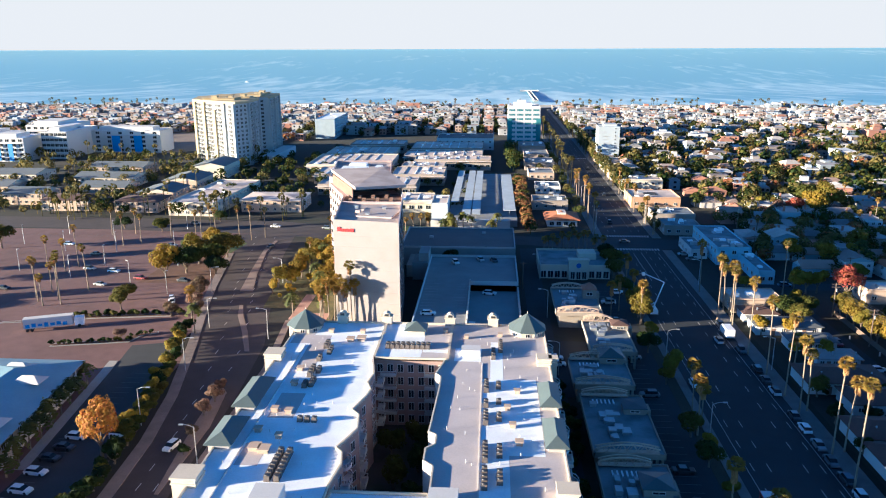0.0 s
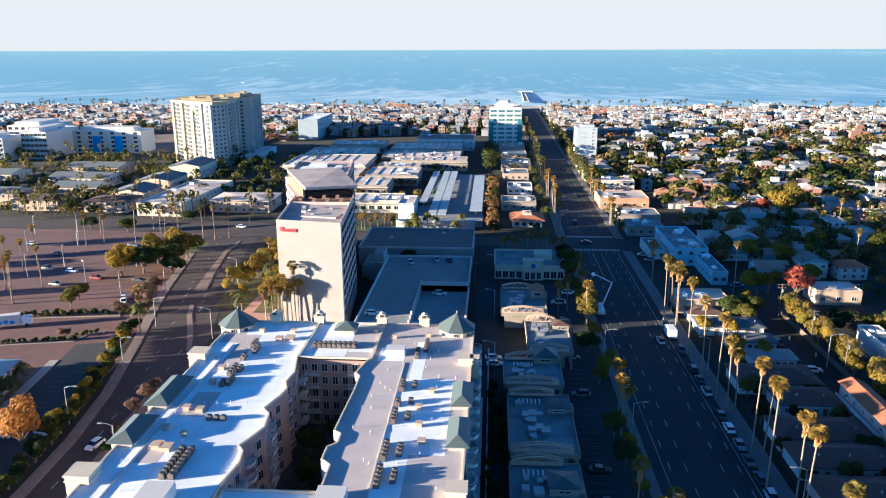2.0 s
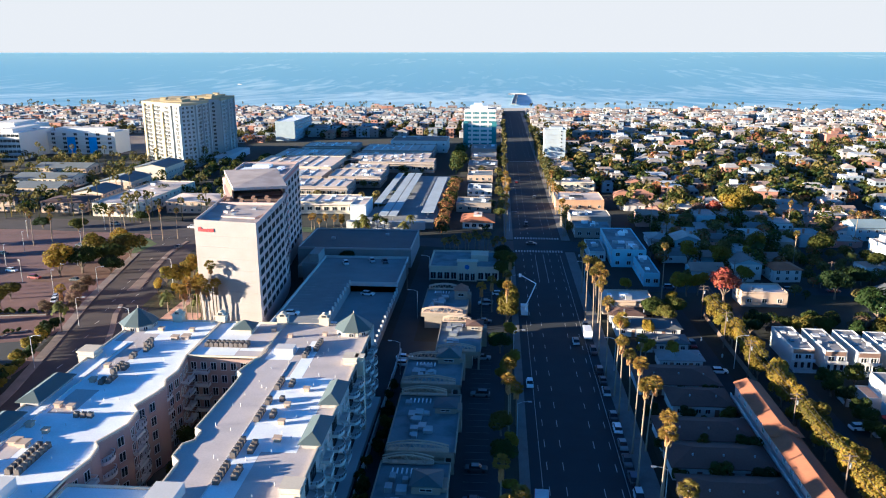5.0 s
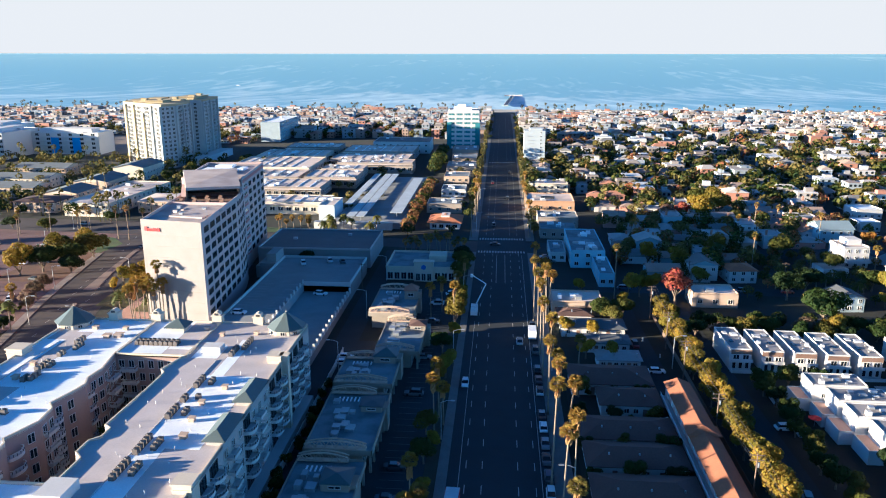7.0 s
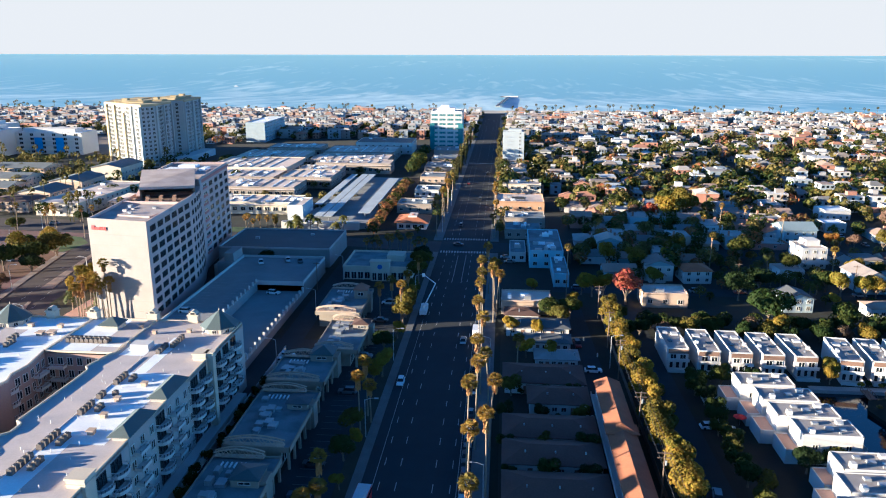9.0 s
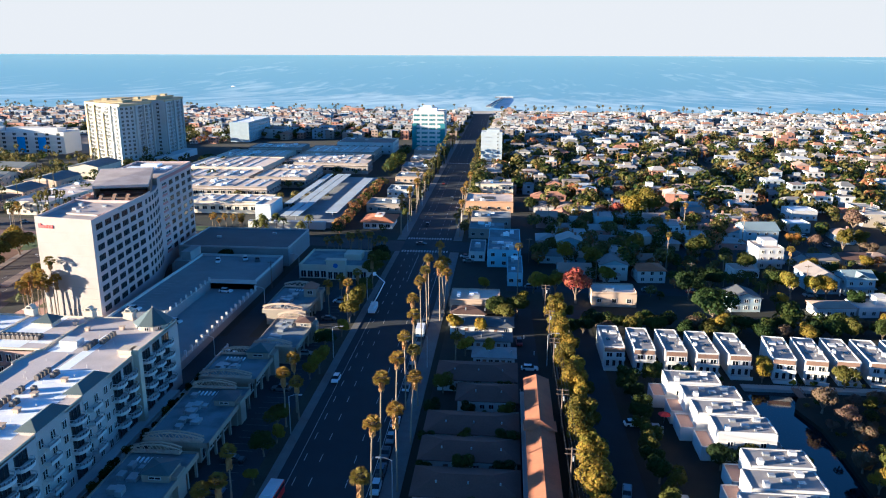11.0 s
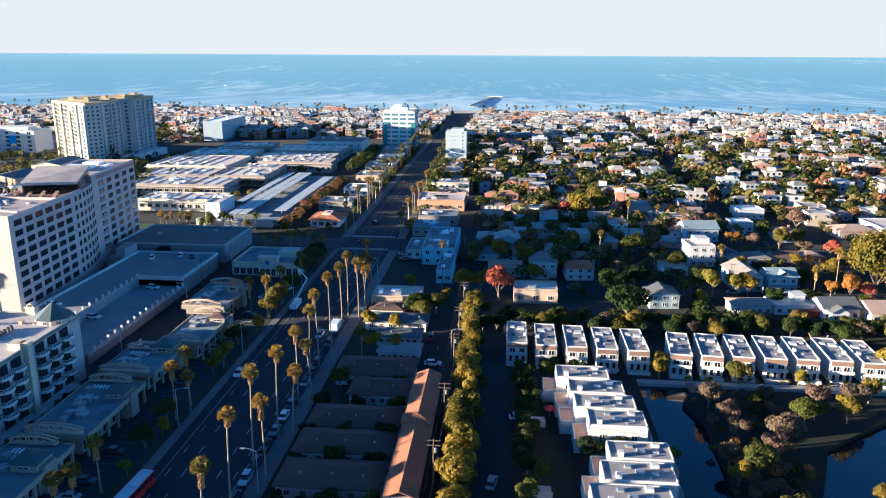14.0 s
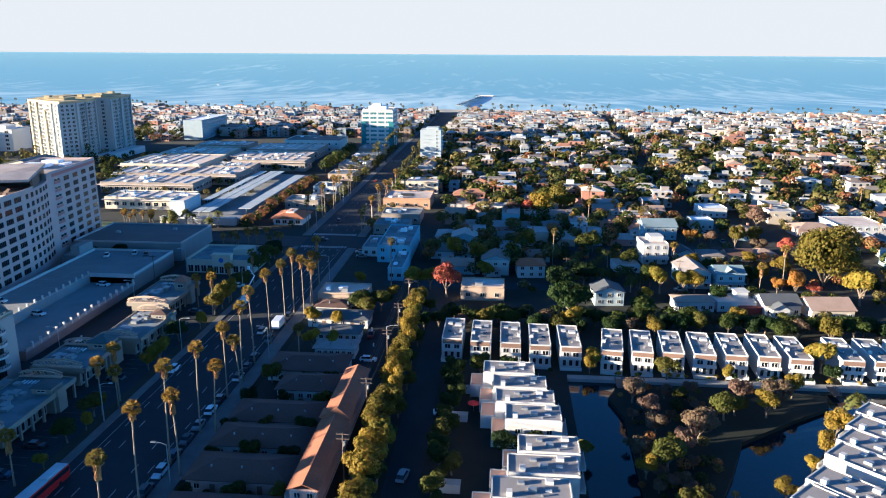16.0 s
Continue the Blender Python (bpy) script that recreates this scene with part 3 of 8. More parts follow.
front = [LEFT[0], RIGHT[0], RIGHT[1], RIGHT[2], LEFT[1]]
rear = [LEFT[1], RIGHT[2], RIGHT[3], RIGHT[4], RIGHT[5], RIGHT[6], LEFT[3], LEFT[2]]
bm = bmesh.new()
prism(bm, front, 0, HZ1)
part("front_block", bm, hotel_pink, hotel)
bm = bmesh.new()
prism(bm, rear, 0, HZ1)
prism(bm, [LEFT[2], RIGHT[4], RIGHT[5], RIGHT[6], LEFT[3]], HZ1, HZ2)
part("rear_block", bm, hotel_pink, hotel)
bm = bmesh.new()
prism(bm, grow(front, 0.5), HZ1, HZ1 + 0.06)
part("roof_sheet", bm, roof_tan, hotel, "tan flat roof")
bm = bmesh.new()
prism(bm, grow([LEFT[2], RIGHT[5], RIGHT[6], LEFT[3]], 0.5), HZ2, HZ2 + 0.06)
part("roof_sheet", bm, roof_tan, hotel)
TERR = [(-47.45, 233.0), (-27.7, 233.0)]
part("parapet", ring_wall([LEFT[0], RIGHT[0], TERR[1], TERR[0]], HZ1 - 0.2, HZ1 + 0.9, 0.35), hotel_pink, hotel)
for a, b in ((TERR[1], RIGHT[1]), (RIGHT[1], RIGHT[2]), (LEFT[1], TERR[0])):
    n_ = (Vector(b) - Vector(a)).normalized() * 0.3
    bm = bmesh.new()
    prism(bm, [a, b, (b[0] - n_.y, b[1] + n_.x), (a[0] - n_.y, a[1] + n_.x)], HZ1 - 0.2, HZ1 + 0.9)
    part("parapet", bm, hotel_pink, hotel)
bm = bmesh.new()
prism(bm, [(-47.0, 233.4), (-28.2, 233.4), (-29.2, 243.0), (-30.5, 250.6), (-48.2, 244.8)], HZ1 + 0.065, HZ1 + 0.1)
part("terrace_floor", bm, brown_panel, hotel, "dark brown terrace deck")
part("parapet", ring_wall([LEFT[2], RIGHT[4], RIGHT[5], RIGHT[6], LEFT[3]], HZ2 - 0.2, HZ2 + 0.9, 0.35), hotel_pink, hotel)
d = Vector(RIGHT[0]) - Vector(LEFT[0])
ft = math.degrees(math.atan2(d.y, d.x))
fr = P(*LEFT[0], 0, ft)
w = d.length
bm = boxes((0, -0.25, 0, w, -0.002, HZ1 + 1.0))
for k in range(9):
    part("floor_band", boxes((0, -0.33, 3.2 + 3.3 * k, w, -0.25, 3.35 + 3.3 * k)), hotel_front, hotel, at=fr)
part("front_panel", bm, hotel_front, hotel, "smooth cream front wall, paint darkened against the low sun", at=fr)
red_sign = mat("red_sign", (0.75, 0.02, 0.02), 0.5)
bm = bmesh.new()
for i, (h, k) in enumerate(((1.3, 0.9), (0.8, 0.55), (0.8, 0.45), (0.8, 0.45), (0.95, 0.3), (0.8, 0.55), (1.0, 0.4), (1.0, 0.4))):
    x = 1.3 + sum((0.9, 0.55, 0.45, 0.45, 0.3, 0.55, 0.4, 0.4)[:i]) + 0.13 * i
    box(bm, x, -0.5, HZ1 - 2.4, x + k, -0.34, HZ1 - 2.4 + h)
part("sign", bm, red_sign, hotel, "red sign of raised blocks", at=fr)
part("roof_hatch", boxes((4, 8, HZ1, 15, 20, HZ1 + 0.5), (2.0, 13, HZ1, 3.4, 14, HZ1 + 0.9), (3.0, 16, HZ1, 3.8, 18, HZ1 + 0.7)), roof_tan, hotel, at=fr)
HF = [5.2 + 3.17 * k for k in range(9)]
put_windows(hotel, RIGHT[0], RIGHT[1], HF, 6, 4.2, 1.85, 3, rim="dark_metal", inset=0.03)
for a, b in zip(RIGHT[1:], RIGHT[2:5]):
    put_windows(hotel, a, b, HF, 2, 1.9, 1.75, 1, rim="dark_metal")
a, b = Vector(RIGHT[5]), Vector(RIGHT[6])
put_windows(hotel, a + (b - a) * 0.2, b, HF, 4, 4.2, 1.85, 3, rim="dark_metal")
pink_rail = mat("rose_rail", (0.42, 0.17, 0.15), 0.8)
for z in HF:
    p = a + (b - a) * 0.1
    t_ = math.degrees(math.atan2((b - a).y, (b - a).x))
    part("loggia_rail", boxes((-2.6, -0.25, 0.0, 2.6, 0.0, 0.9)), pink_rail, hotel, at=pose(p.x, p.y, z, 0, 0, t_))
    part("loggia_opening", window_mesh(5.0, 1.1, 1), None, hotel, at=pose(p.x, p.y, z + 0.9, 0, 0, t_))
p = a
part("band", boxes((0, -0.15, 0, (b - a).length, 0.0, 1.2)), pink_rail, hotel, at=pose(p.x, p.y, HZ2 - 1.3, 0, 0, t_))
put_windows(hotel, LEFT[2], LEFT[1], HF, 6, 2.2, 1.7, 1, rim="dark_metal")
# penthouse lounge under a sloping roof
bm = bmesh.new()
lo = [(-43.4, 237.6, 37.0), (-27.6, 245.0, 36.6), (-39.3, 274.0, 37.9), (-58.2, 270.0, 37.6)]
va, vb = [bm.verts.new(q) for q in lo], [bm.verts.new((q[0], q[1], q[2] + 0.9)) for q in lo]
bm.faces.new(va[::-1])
bm.faces.new(vb)
for i in range(4):
    bm.faces.new((va[i], va[(i + 1) % 4], vb[(i + 1) % 4], vb[i]))
part("lounge_roof", bm, roof_tan, hotel, "broad sloping tan roof over the top-floor lounge")
bm = bmesh.new()
prism(bm, [(-49.6, 253.0), (-33.2, 257.5), (-38.6, 271.5), (-57.0, 268.0)], HZ1, 37.2)
part("lounge_wall", bm, mat("lounge_glazing", (0.02, 0.015, 0.012), 0.35, vary=0.2), hotel, "dark glazed lounge wall")
for q in ([(-45.0, 240.8), (-44.5, 241.0), (-56.2, 268.0), (-57.2, 268.0)], [(-30.4, 250.0), (-29.8, 250.4), (-34.6, 262.0), (-35.2, 261.6)]):
    bm = bmesh.new()
    prism(bm, q, HZ1, 37.0)
    part("wing_panel", bm, brown_panel, hotel, "brown side wall")
for k in range(7):
    x, y = -45.6 + 2.2 * k, 236.0 + 0.25 * k + 5 * (k % 2)
    part("terrace_seat", boxes((x, y, HZ1 + 0.02, x + 1.2, y + 0.9, HZ1 + 0.75), (x, y + 0.75, HZ1 + 0.75, x + 1.2, y + 0.9, HZ1 + 1.2)), brown_panel, hotel)
part("plant_room", boxes((-58, 282, HZ2, -48, 293, HZ2 + 1.3), (-45.5, 292, HZ2, -43, 298, HZ2 + 1.0), (-57, 299, HZ2, -50, 304, HZ2 + 1.1)), roof_white, hotel, "white rooftop plant boxes")
part("podium", boxes((-30, 262, 0, -22, 279, 4.5)), concrete, hotel)

# ---- parking deck, warehouse ----
deck_mat = mat("deck_concrete", (0.26, 0.265, 0.27), 0.85, stain=(0.18, 0.18, 0.18), stain_scale=0.08, vary=0.12)
deck_wall = mat("deck_wall", (0.20, 0.165, 0.155), 0.9, vary=0.15)
deck = thing("parking_deck", P(0, 0), "two-level concrete parking deck with white wheel walls", "parking deck")
part("upper_deck", boxes((-21.5, 178.5, 4.9, -5.9, 270.6, 5.5)), deck_mat, deck)
part("upper_deck", boxes((-5.9, 239.4, 4.9, 10.0, 270.6, 5.5)), deck_mat, deck)
for b_ in ((-21.5, 178.5, 0, -21.1, 270.6, 4.9), (-21.1, 270.2, 0, 10.0, 270.6, 4.9), (-6.2, 178.5, 0, -5.9, 239, 4.9)):
    part("wall", boxes(b_), deck_mat, deck)
bm = bmesh.new()
prism(bm, [(-5.9, 178.5), (10.0, 178.5), (10.0, 239.4), (-5.9, 239.4)], 2.2, 2.6)
part("lower_deck", bm, deck_mat, deck)
part("wall", boxes((-21.5, 178.1, 0, 10.0, 178.5, 2.7), (9.6, 178.5, 0, 10.0, 270.2, 2.2), (9.6, 239.4, 2.2, 10.0, 270.2, 4.9)), deck_wall, deck, "rose-grey outer wall")
part("parapet", boxes((-21.6, 178.4, 5.5, -21.2, 270.7, 6.3), (-21.2, 270.3, 5.5, 10.1, 270.7, 6.3), (-6.0, 239.1, 4.7, 10.1, 239.5, 6.1), (9.7, 239.5, 5.5, 10.1, 270.3, 6.3)), stucco_white, deck)
part("parapet", boxes((9.7, 178.4, 2.6, 10.1, 239.1, 3.4), (-6.1, 178.4, 5.5, -5.8, 239.1, 5.9)), concrete, deck)
for k in range(16):
    part("post", boxes((-6.2, 181.2 + 3.8 * k, 5.5, -5.7, 181.7 + 3.8 * k, 6.9)), stucco_white, deck)
for k in range(16):
    part("post", boxes((9.6, 181.2 + 3.8 * k, 2.6, 10.2, 181.7 + 3.8 * k, 4.4)), stucco_white, deck)
part("stair_tower", boxes((-27.5, 259, 0, -21.7, 271, 6.5), (-25.2, 260.5, 6.5, -21.7, 270, 9.6)), deck_mat, deck, "grey stair tower at the deck's corner")
bm = bmesh.new()
for k in range(13):
    box(bm, -20.6, 205 + 2.7 * k, 5.5, -16.2, 205.12 + 2.7 * k, 5.504)
    box(bm, -10.6, 205 + 2.7 * k, 5.5, -6.6, 205.12 + 2.7 * k, 5.504)
part("bay_lines", bm, paint_white, deck)
dark_roof = mat("dark_roof", (0.10, 0.105, 0.11), 0.75, stain=(0.14, 0.14, 0.14), stain_scale=0.07, vary=0.15)
wh = thing("warehouse", P(0, 0), "long low hall with a dark flat roof and pale walls", "hall")
part("wall", boxes((-34, 277.5, 0, 10.2, 309.4, 7.0)), mat("hall_wall", (0.26, 0.25, 0.25), 0.9, vary=0.12), wh)
part("roof", boxes((-33.7, 277.8, 7.0, 9.9, 309.1, 7.06)), dark_roof, wh)
part("parapet", ring_wall(rect(-34, 277.5, 10.2, 309.4), 6.9, 7.6, 0.35), roof_grey, wh)
for b_ in ((-24, 292, 7, -22.4, 293.4, 7.9), (-3, 300, 7, -1.5, 301.2, 7.8)):
    part("vent", boxes(b_), steel, wh)

# ---- shop strip with truss arches ----
shop_roof = mat("shop_roof", (0.21, 0.235, 0.25), 0.8, stain=(0.10, 0.115, 0.125), stain_scale=0.2, stain_amount=0.7, vary=0.15)
shop_wall = mat("shop_stucco", (0.30, 0.255, 0.205), 0.9, vary=0.12)
truss_mat = mat("tan_truss", (0.50, 0.38, 0.28), 0.6, vary=0.1)
def truss(parent, x0, x1, y, z, h, t=0.17):
    """An arched roof truss: a foot beam, two bowed top chords and a zigzag web under each."""
    n = 12
    up = [(x0 + (x1 - x0) * i / n, z + 0.35 + h * math.sin(math.pi * (0.1 + 0.8 * i / n)) ** 0.8) for i in range(n + 1)]
    arch = part("truss_arch", boxes((x0, y - 0.62, z, x1, y + 0.62, z + 0.22)), truss_mat, parent, "tan steel truss arch")
    for yy in (y - 0.5, y + 0.5):
        bm = bmesh.new()
        tube(bm, [(a, yy, b) for a, b in up], [t] * (n + 1), 4)
        part("top_chord", bm, truss_mat, arch)
        bm = bmesh.new()
        tube(bm, [(a, yy, b if i % 2 else z + 0.15) for i, (a, b) in enumerate(up)], [t * 0.7] * (n + 1), 4)
        part("web", bm, truss_mat, arch)
def shop(y0, y1, x0=20.6, x1=34.0, z=4.8, tower=None, pyramid=None, label="single-storey stucco shop building with truss arches on its roof"):
    s = thing("shop_building", P(0, 0), label, "shop", "shops along the boulevard")
    part("wall", boxes((x0 + 1, y0 + 1, 0, x1 - 2.2, y1 - 1, z - 0.4)), shop_wall, s)
    part("roof", boxes((x0, y0, z - 0.4, x1, y1, z)), shop_roof, s, "grey-blue flat roof with patches")
    part("fascia", ring_wall(rect(x0 - 0.1, y0 - 0.1, x1 + 0.1, y1 + 0.1), z - 0.8, z + 0.35, 0.25), shop_wall, s)
    truss(s, x0 + 0.3, x1 - 1.2, y0 + 0.6, z + 0.35, 1.5)
    truss(s, x0 + 0.3, x1 - 3.2, y1 - 0.6, z + 0.35, 1.5)
    if tower:
        tx, ty, w, h = tower
        part("sign_tower", boxes((tx - w, ty - w, 0, tx + w, ty + w, z + h), (tx + w, ty - w * 0.7, 0, tx + w + 1.2, ty + w * 0.7, z + h * 0.55)), shop_wall, s, "cream stucco sign tower")
        bm = bmesh.new()
        hip(bm, tx - w, ty - w, tx + w, ty + w, z + h, pyramid[1], 0.35, 0.15)
        part("tower_roof", bm, pyramid[0], s)
        put_windows(s, (tx - w, ty - w), (tx + w, ty - w), [z + h * 0.35], 1, w * 0.9, h * 0.4)
    random.seed(int(y0))
    for k in range(11):
        bx, by = random.uniform(x0 + 1.5, x1 - 7), random.uniform(y0 + 3, y1 - 4)
        part("roof_unit", boxes((bx, by, z, bx + random.uniform(1, 2), by + random.uniform(1, 2.4), z + random.uniform(0.6, 1.1))), steel, s)
    for k in range(6):
        part("skylight", boxes((x0 + 2.5 + k * 0.9, y1 - 4.2, z, x0 + 2.8 + k * 0.9, y1 - 2.4, z + 0.25)), roof_white, s, "narrow white skylight")
    n = int((y1 - y0) / 4)
    put_windows(s, (x1 - 2.2, y0 + 1.2), (x1 - 2.2, y1 - 1.2), [0.4], n, 3.0, 2.4, 1)
    for k in range(n + 1):
        yy = y0 + 0.6 + (y1 - y0 - 1.2) * k / n
        part("column", boxes((x1 - 0.7, yy - 0.25, 0, x1 - 0.2, yy + 0.25, z - 0.4)), shop_wall, s)
    return s
shop(104, 129.9, x0=21.4, x1=34.8, tower=(31.0, 122, 2.6, 1.6), pyramid=(copper, 0.8))
shop(133.4, 159.2, x0=21.5, x1=35.4, tower=(32.4, 152.5, 2.3, 1.4), pyramid=(dark_roof, 0.5))
shop(164, 179.4, x0=20.8, x1=35.0, tower=(31.4, 179.5, 2.8, 1.8), pyramid=(copper, 1.6))
shop(184.2, 207.2, x0=27.4, x1=39.2, tower=(37.2, 202, 2.2, 1.6), pyramid=(shingle_brown, 0.8))
shop(213, 237, x0=20.6, x1=34.4, tower=(32.0, 229.0, 2.0, 2.9), pyramid=(mat("faded_tile", (0.30, 0.15, 0.10), 0.85, vary=0.2), 2.0), label="stucco shop building with a small red-roofed tower")
bank = thing("bank_building", P(0, 0), "cream single-storey bank with a raised entrance block", "bank")
part("wall", boxes((18.6, 263, 0, 44, 285, 4.6)), stucco_cream, bank)
part("roof", boxes((19, 263.4, 4.6, 43.6, 284.6, 4.66)), shop_roof, bank)
part("parapet", ring_wall(rect(18.4, 262.8, 44.2, 285.2), 4.4, 5.3, 0.3), stucco_cream, bank)
part("entrance_block", boxes((29, 261.6, 0, 36, 264.5, 7.2), (28.7, 261.3, 7.2, 36.3, 264.8, 7.5)), stucco_cream, bank, "raised cream entrance block")
part("roof_block", boxes((33.5, 272, 4.6, 40, 279, 7.0)), stucco_cream, bank)
bm = bmesh.new()
tube(bm, [(32.5, 261.6, 5.4), (32.5, 261.45, 5.4)], [0.9, 0.9], 16)
part("round_sign", bm, mat("blue_sign", (0.05, 0.12, 0.4), 0.4), bank, "round blue and white sign")
put_windows(bank, (18.8, 263), (28.8, 263), [0.4], 4, 2.0, 2.6, 1)
put_windows(bank, (36.2, 263), (43.8, 263), [0.4], 3, 2.0, 2.6, 1)
put_windows(bank, (29.4, 261.6), (35.6, 261.6), [0.3], 3, 1.6, 2.8, 1)

# ---- white canal townhouses ----
th_roof = mat("townhouse_roof", (0.29, 0.265, 0.255), 0.8, stain=(0.20, 0.185, 0.18), stain_scale=0.3, vary=0.12)
plank = mat("brown_board", (0.20, 0.12, 0.085), 0.8, vary=0.15)
def townhouse(at, mirror=False, depth=16.0, w=5.6, h=5.9):
    t = thing("townhouse", at, "white stucco townhouse with a flat grey roof and a canal balcony", "townhouse", "townhouses along the canal")
    s = -1 if mirror else 1
    def bx(x0, y0, z0, x1, y1, z1):
        return (min(s * x0, s * x1), y0, z0, max(s * x0, s * x1), y1, z1)
    a = -w / 2
    part("wall", boxes(bx(a, 0, 0, a + w, depth, h - 0.35)), stucco_white, t)
    part("parapet", ring_wall(rect(a, 0, a + w, depth), h - 0.35, h, 0.22), stucco_white, t)
    part("roof", boxes(bx(a + 0.22, 0.22, h - 0.35, a + w - 0.22, depth - 0.22, h - 0.28)), th_roof, t, "grey flat roof")
    part("fascia_panel", boxes(bx(a + 0.3, -0.12, h - 1.5, a + w, 0.0, h - 0.355)), plank, t, "brown board panel under the roof edge")
    b = part("balcony", boxes(bx(a + 0.2, -1.4, 2.55, a + w, 0, 2.75)), stucco_white, t)
    part("rail", boxes(bx(a + 0.2, -1.45, 2.75, a + w, -1.35, 3.5)), stucco_white, b)
    put_windows(t, (a + 0.4, 0), (a + w - 0.2, 0), [2.9], 2, 1.6, 1.35, 1)
    put_windows(t, (a + 0.4, 0), (a + w - 0.2, 0), [0.3], 3, 1.0, 2.0, 0, name="terrace_door")
    part("terrace_wall", boxes(bx(a, -2.6, 0, a + w, -2.45, 0.95), bx(a, -2.45, 0, a + 0.12, 0, 0.95), bx(a, -2.45, 0, a + w, 0, 0.12)), stucco_white, t)
    part("chimney", boxes(bx(a + w - 1.0, 5, h - 0.35, a + w - 0.25, 6.0, h + 0.6)), stucco_white, t)
    part("roof_hatch", boxes(bx(a + 3.0, 10.0, h - 0.35, a + 4.8, 11.8, h + 0.15)), stucco_white, t)
    part("roof_hatch", boxes(bx(a + 1.0, 11, h - 0.35, a + 2.2, 12.6, h + 0.1)), stucco_white, t)
    part("skylight", boxes(bx(a + 1.3, 5.2, h - 0.28, a + 2.3, 6.8, h - 0.1)), glass, t)
    part("roof_vent", boxes(bx(a + 3.2, 3.2, h - 0.28, a + 3.6, 3.6, h + 0.2)), steel, t)
    part("roof_vent", boxes(bx(a + 4.3, 7.6, h - 0.28, a + 4.6, 7.9, h + 0.1)), steel, t)
    return t
th_a, th_b = townhouse(P(123.9, 191.0)), townhouse(P(131.8, 189.9), True)
for k, (x, y) in enumerate(((139.8, 189.4), (147.8, 188.6), (155.8, 188.2), (166.4, 186.6), (174.2, 186.4), (182.2, 186.5), (190.1, 186.2), (198.2, 186.3), (206.4, 186.3), (214.2, 185.4))):
    copy_thing((th_a, th_b)[k % 2], P(x, y, 0, 0 if x < 160 else -7 + (x - 166) * 0.08))
for k in range(4):
    copy_thing((th_a, th_b)[k % 2], P(226.9 + 8.2 * k, 185.6, 0, -3))
def canal_house(x0, x1, y0, y1, h=6.8, flip=False, at=None):
    t = thing("canal_house", at or P(0, 0), "white stepped stucco house with flat grey roof terraces", "house", "white houses by the lagoon")
    cut = x0 + (x1 - x0) * (0.2 if not flip else 0.8)
    ha, hb = (h - 3.6, h) if not flip else (h, h - 3.6)
    hx0, hx1 = (cut, x1) if not flip else (x0, cut)
    part("wall", boxes((x0, y0, 0, cut, y1, ha - 0.25), (cut, y0, 0, x1, y1, hb - 0.25)), stucco_white, t)
    part("parapet", ring_wall(rect(x0, y0, cut, y1), ha - 0.25, ha, 0.22), stucco_white, t)
    part("parapet", ring_wall(rect(cut, y0, x1, y1), hb - 0.25, hb, 0.22), stucco_white, t)
    part("roof", boxes((x0 + 0.22, y0 + 0.22, ha - 0.25, cut - 0.22, y1 - 0.22, ha - 0.18)), th_roof if flip else mat("courtyard_paving", (0.38, 0.24, 0.19), 0.9), t)
    part("roof", boxes((cut + 0.22, y0 + 0.22, hb - 0.25, x1 - 0.22, y1 - 0.22, hb - 0.18)), th_roof, t, "grey flat roof")
    xm = (hx0 + hx1) / 2
    for bx in ((xm - 4.4, y0 + 0.5, h - 0.25, xm - 3.4, y0 + 1.7, h + 0.8), (xm + 2.6, y1 - 2.2, h - 0.25, xm + 4.0, y1 - 1.0, h + 0.5)):
        part("chimney", boxes(bx), stucco_white, t)
    for bx in ((xm - 0.6, y0 + 2.2, h - 0.18, xm + 0.9, y0 + 3.4, h + 0.35), (xm + 1.6, y0 + 1.0, h - 0.18, xm + 2.0, y0 + 1.4, h + 0.2), (xm - 2.4, y1 - 2.6, h - 0.18, xm - 1.2, y1 - 1.6, h + 0.25)):
        part("roof_unit", boxes(bx), steel, t)
    part("skylight", boxes((xm + 2.4, y0 + 2.4, h - 0.18, xm + 3.6, y0 + 3.2, h + 0.02)), frame_mat, t)
    put_windows(t, (hx0 + 1, y0), (hx1 - 1, y0), [3.4], 3, 1.2, 1.2, 1)
    e = x1 if not flip else x0
    put_windows(t, *(((e, y0 + 0.6), (e, y1 - 0.6)) if not flip else ((e, y1 - 0.6), (e, y0 + 0.6))), [3.3, 0.4], 2, 1.8, 1.8, 1)
    part("deck", boxes((x1, y0 + 0.3, 2.8, x1 + 1.2, y1 - 0.3, 3.0), (x1 + 1.1, y0 + 0.3, 3.0, x1 + 1.2, y1 - 0.3, 3.9)) if not flip else boxes((x0 - 1.2, y0 + 0.3, 2.8, x0, y1 - 0.3, 3.0), (x0 - 1.2, y0 + 0.3, 3.0, x0 - 1.1, y1 - 0.3, 3.9)), stucco_white, t, "white balcony deck")
    return t
for x0, x1, y0, y1 in ((130, 145.5, 168.0, 174.8), (132.5, 148, 160.2, 166.8), (133, 149.4, 152.6, 159.2), (135.5, 150.4, 144.6, 151.8), (138.0, 153.0, 131.8, 138.4), (135.6, 152.2, 124.0, 130.8), (132.5, 150.2, 115.8, 122.8), (131, 149.5, 107, 114.6), (129, 148, 98, 105.6)):
    canal_house(x0, x1, y0, y1)
for x, y in ((218.9, 160.2), (214.3, 153.6), (209.9, 147.4), (205.3, 141.4), (198.2, 132.0), (193.2, 125.6), (188.4, 119.2)):
    canal_house(0, 17, -7.3, 0, flip=True, at=P(x, y, 0, -46))
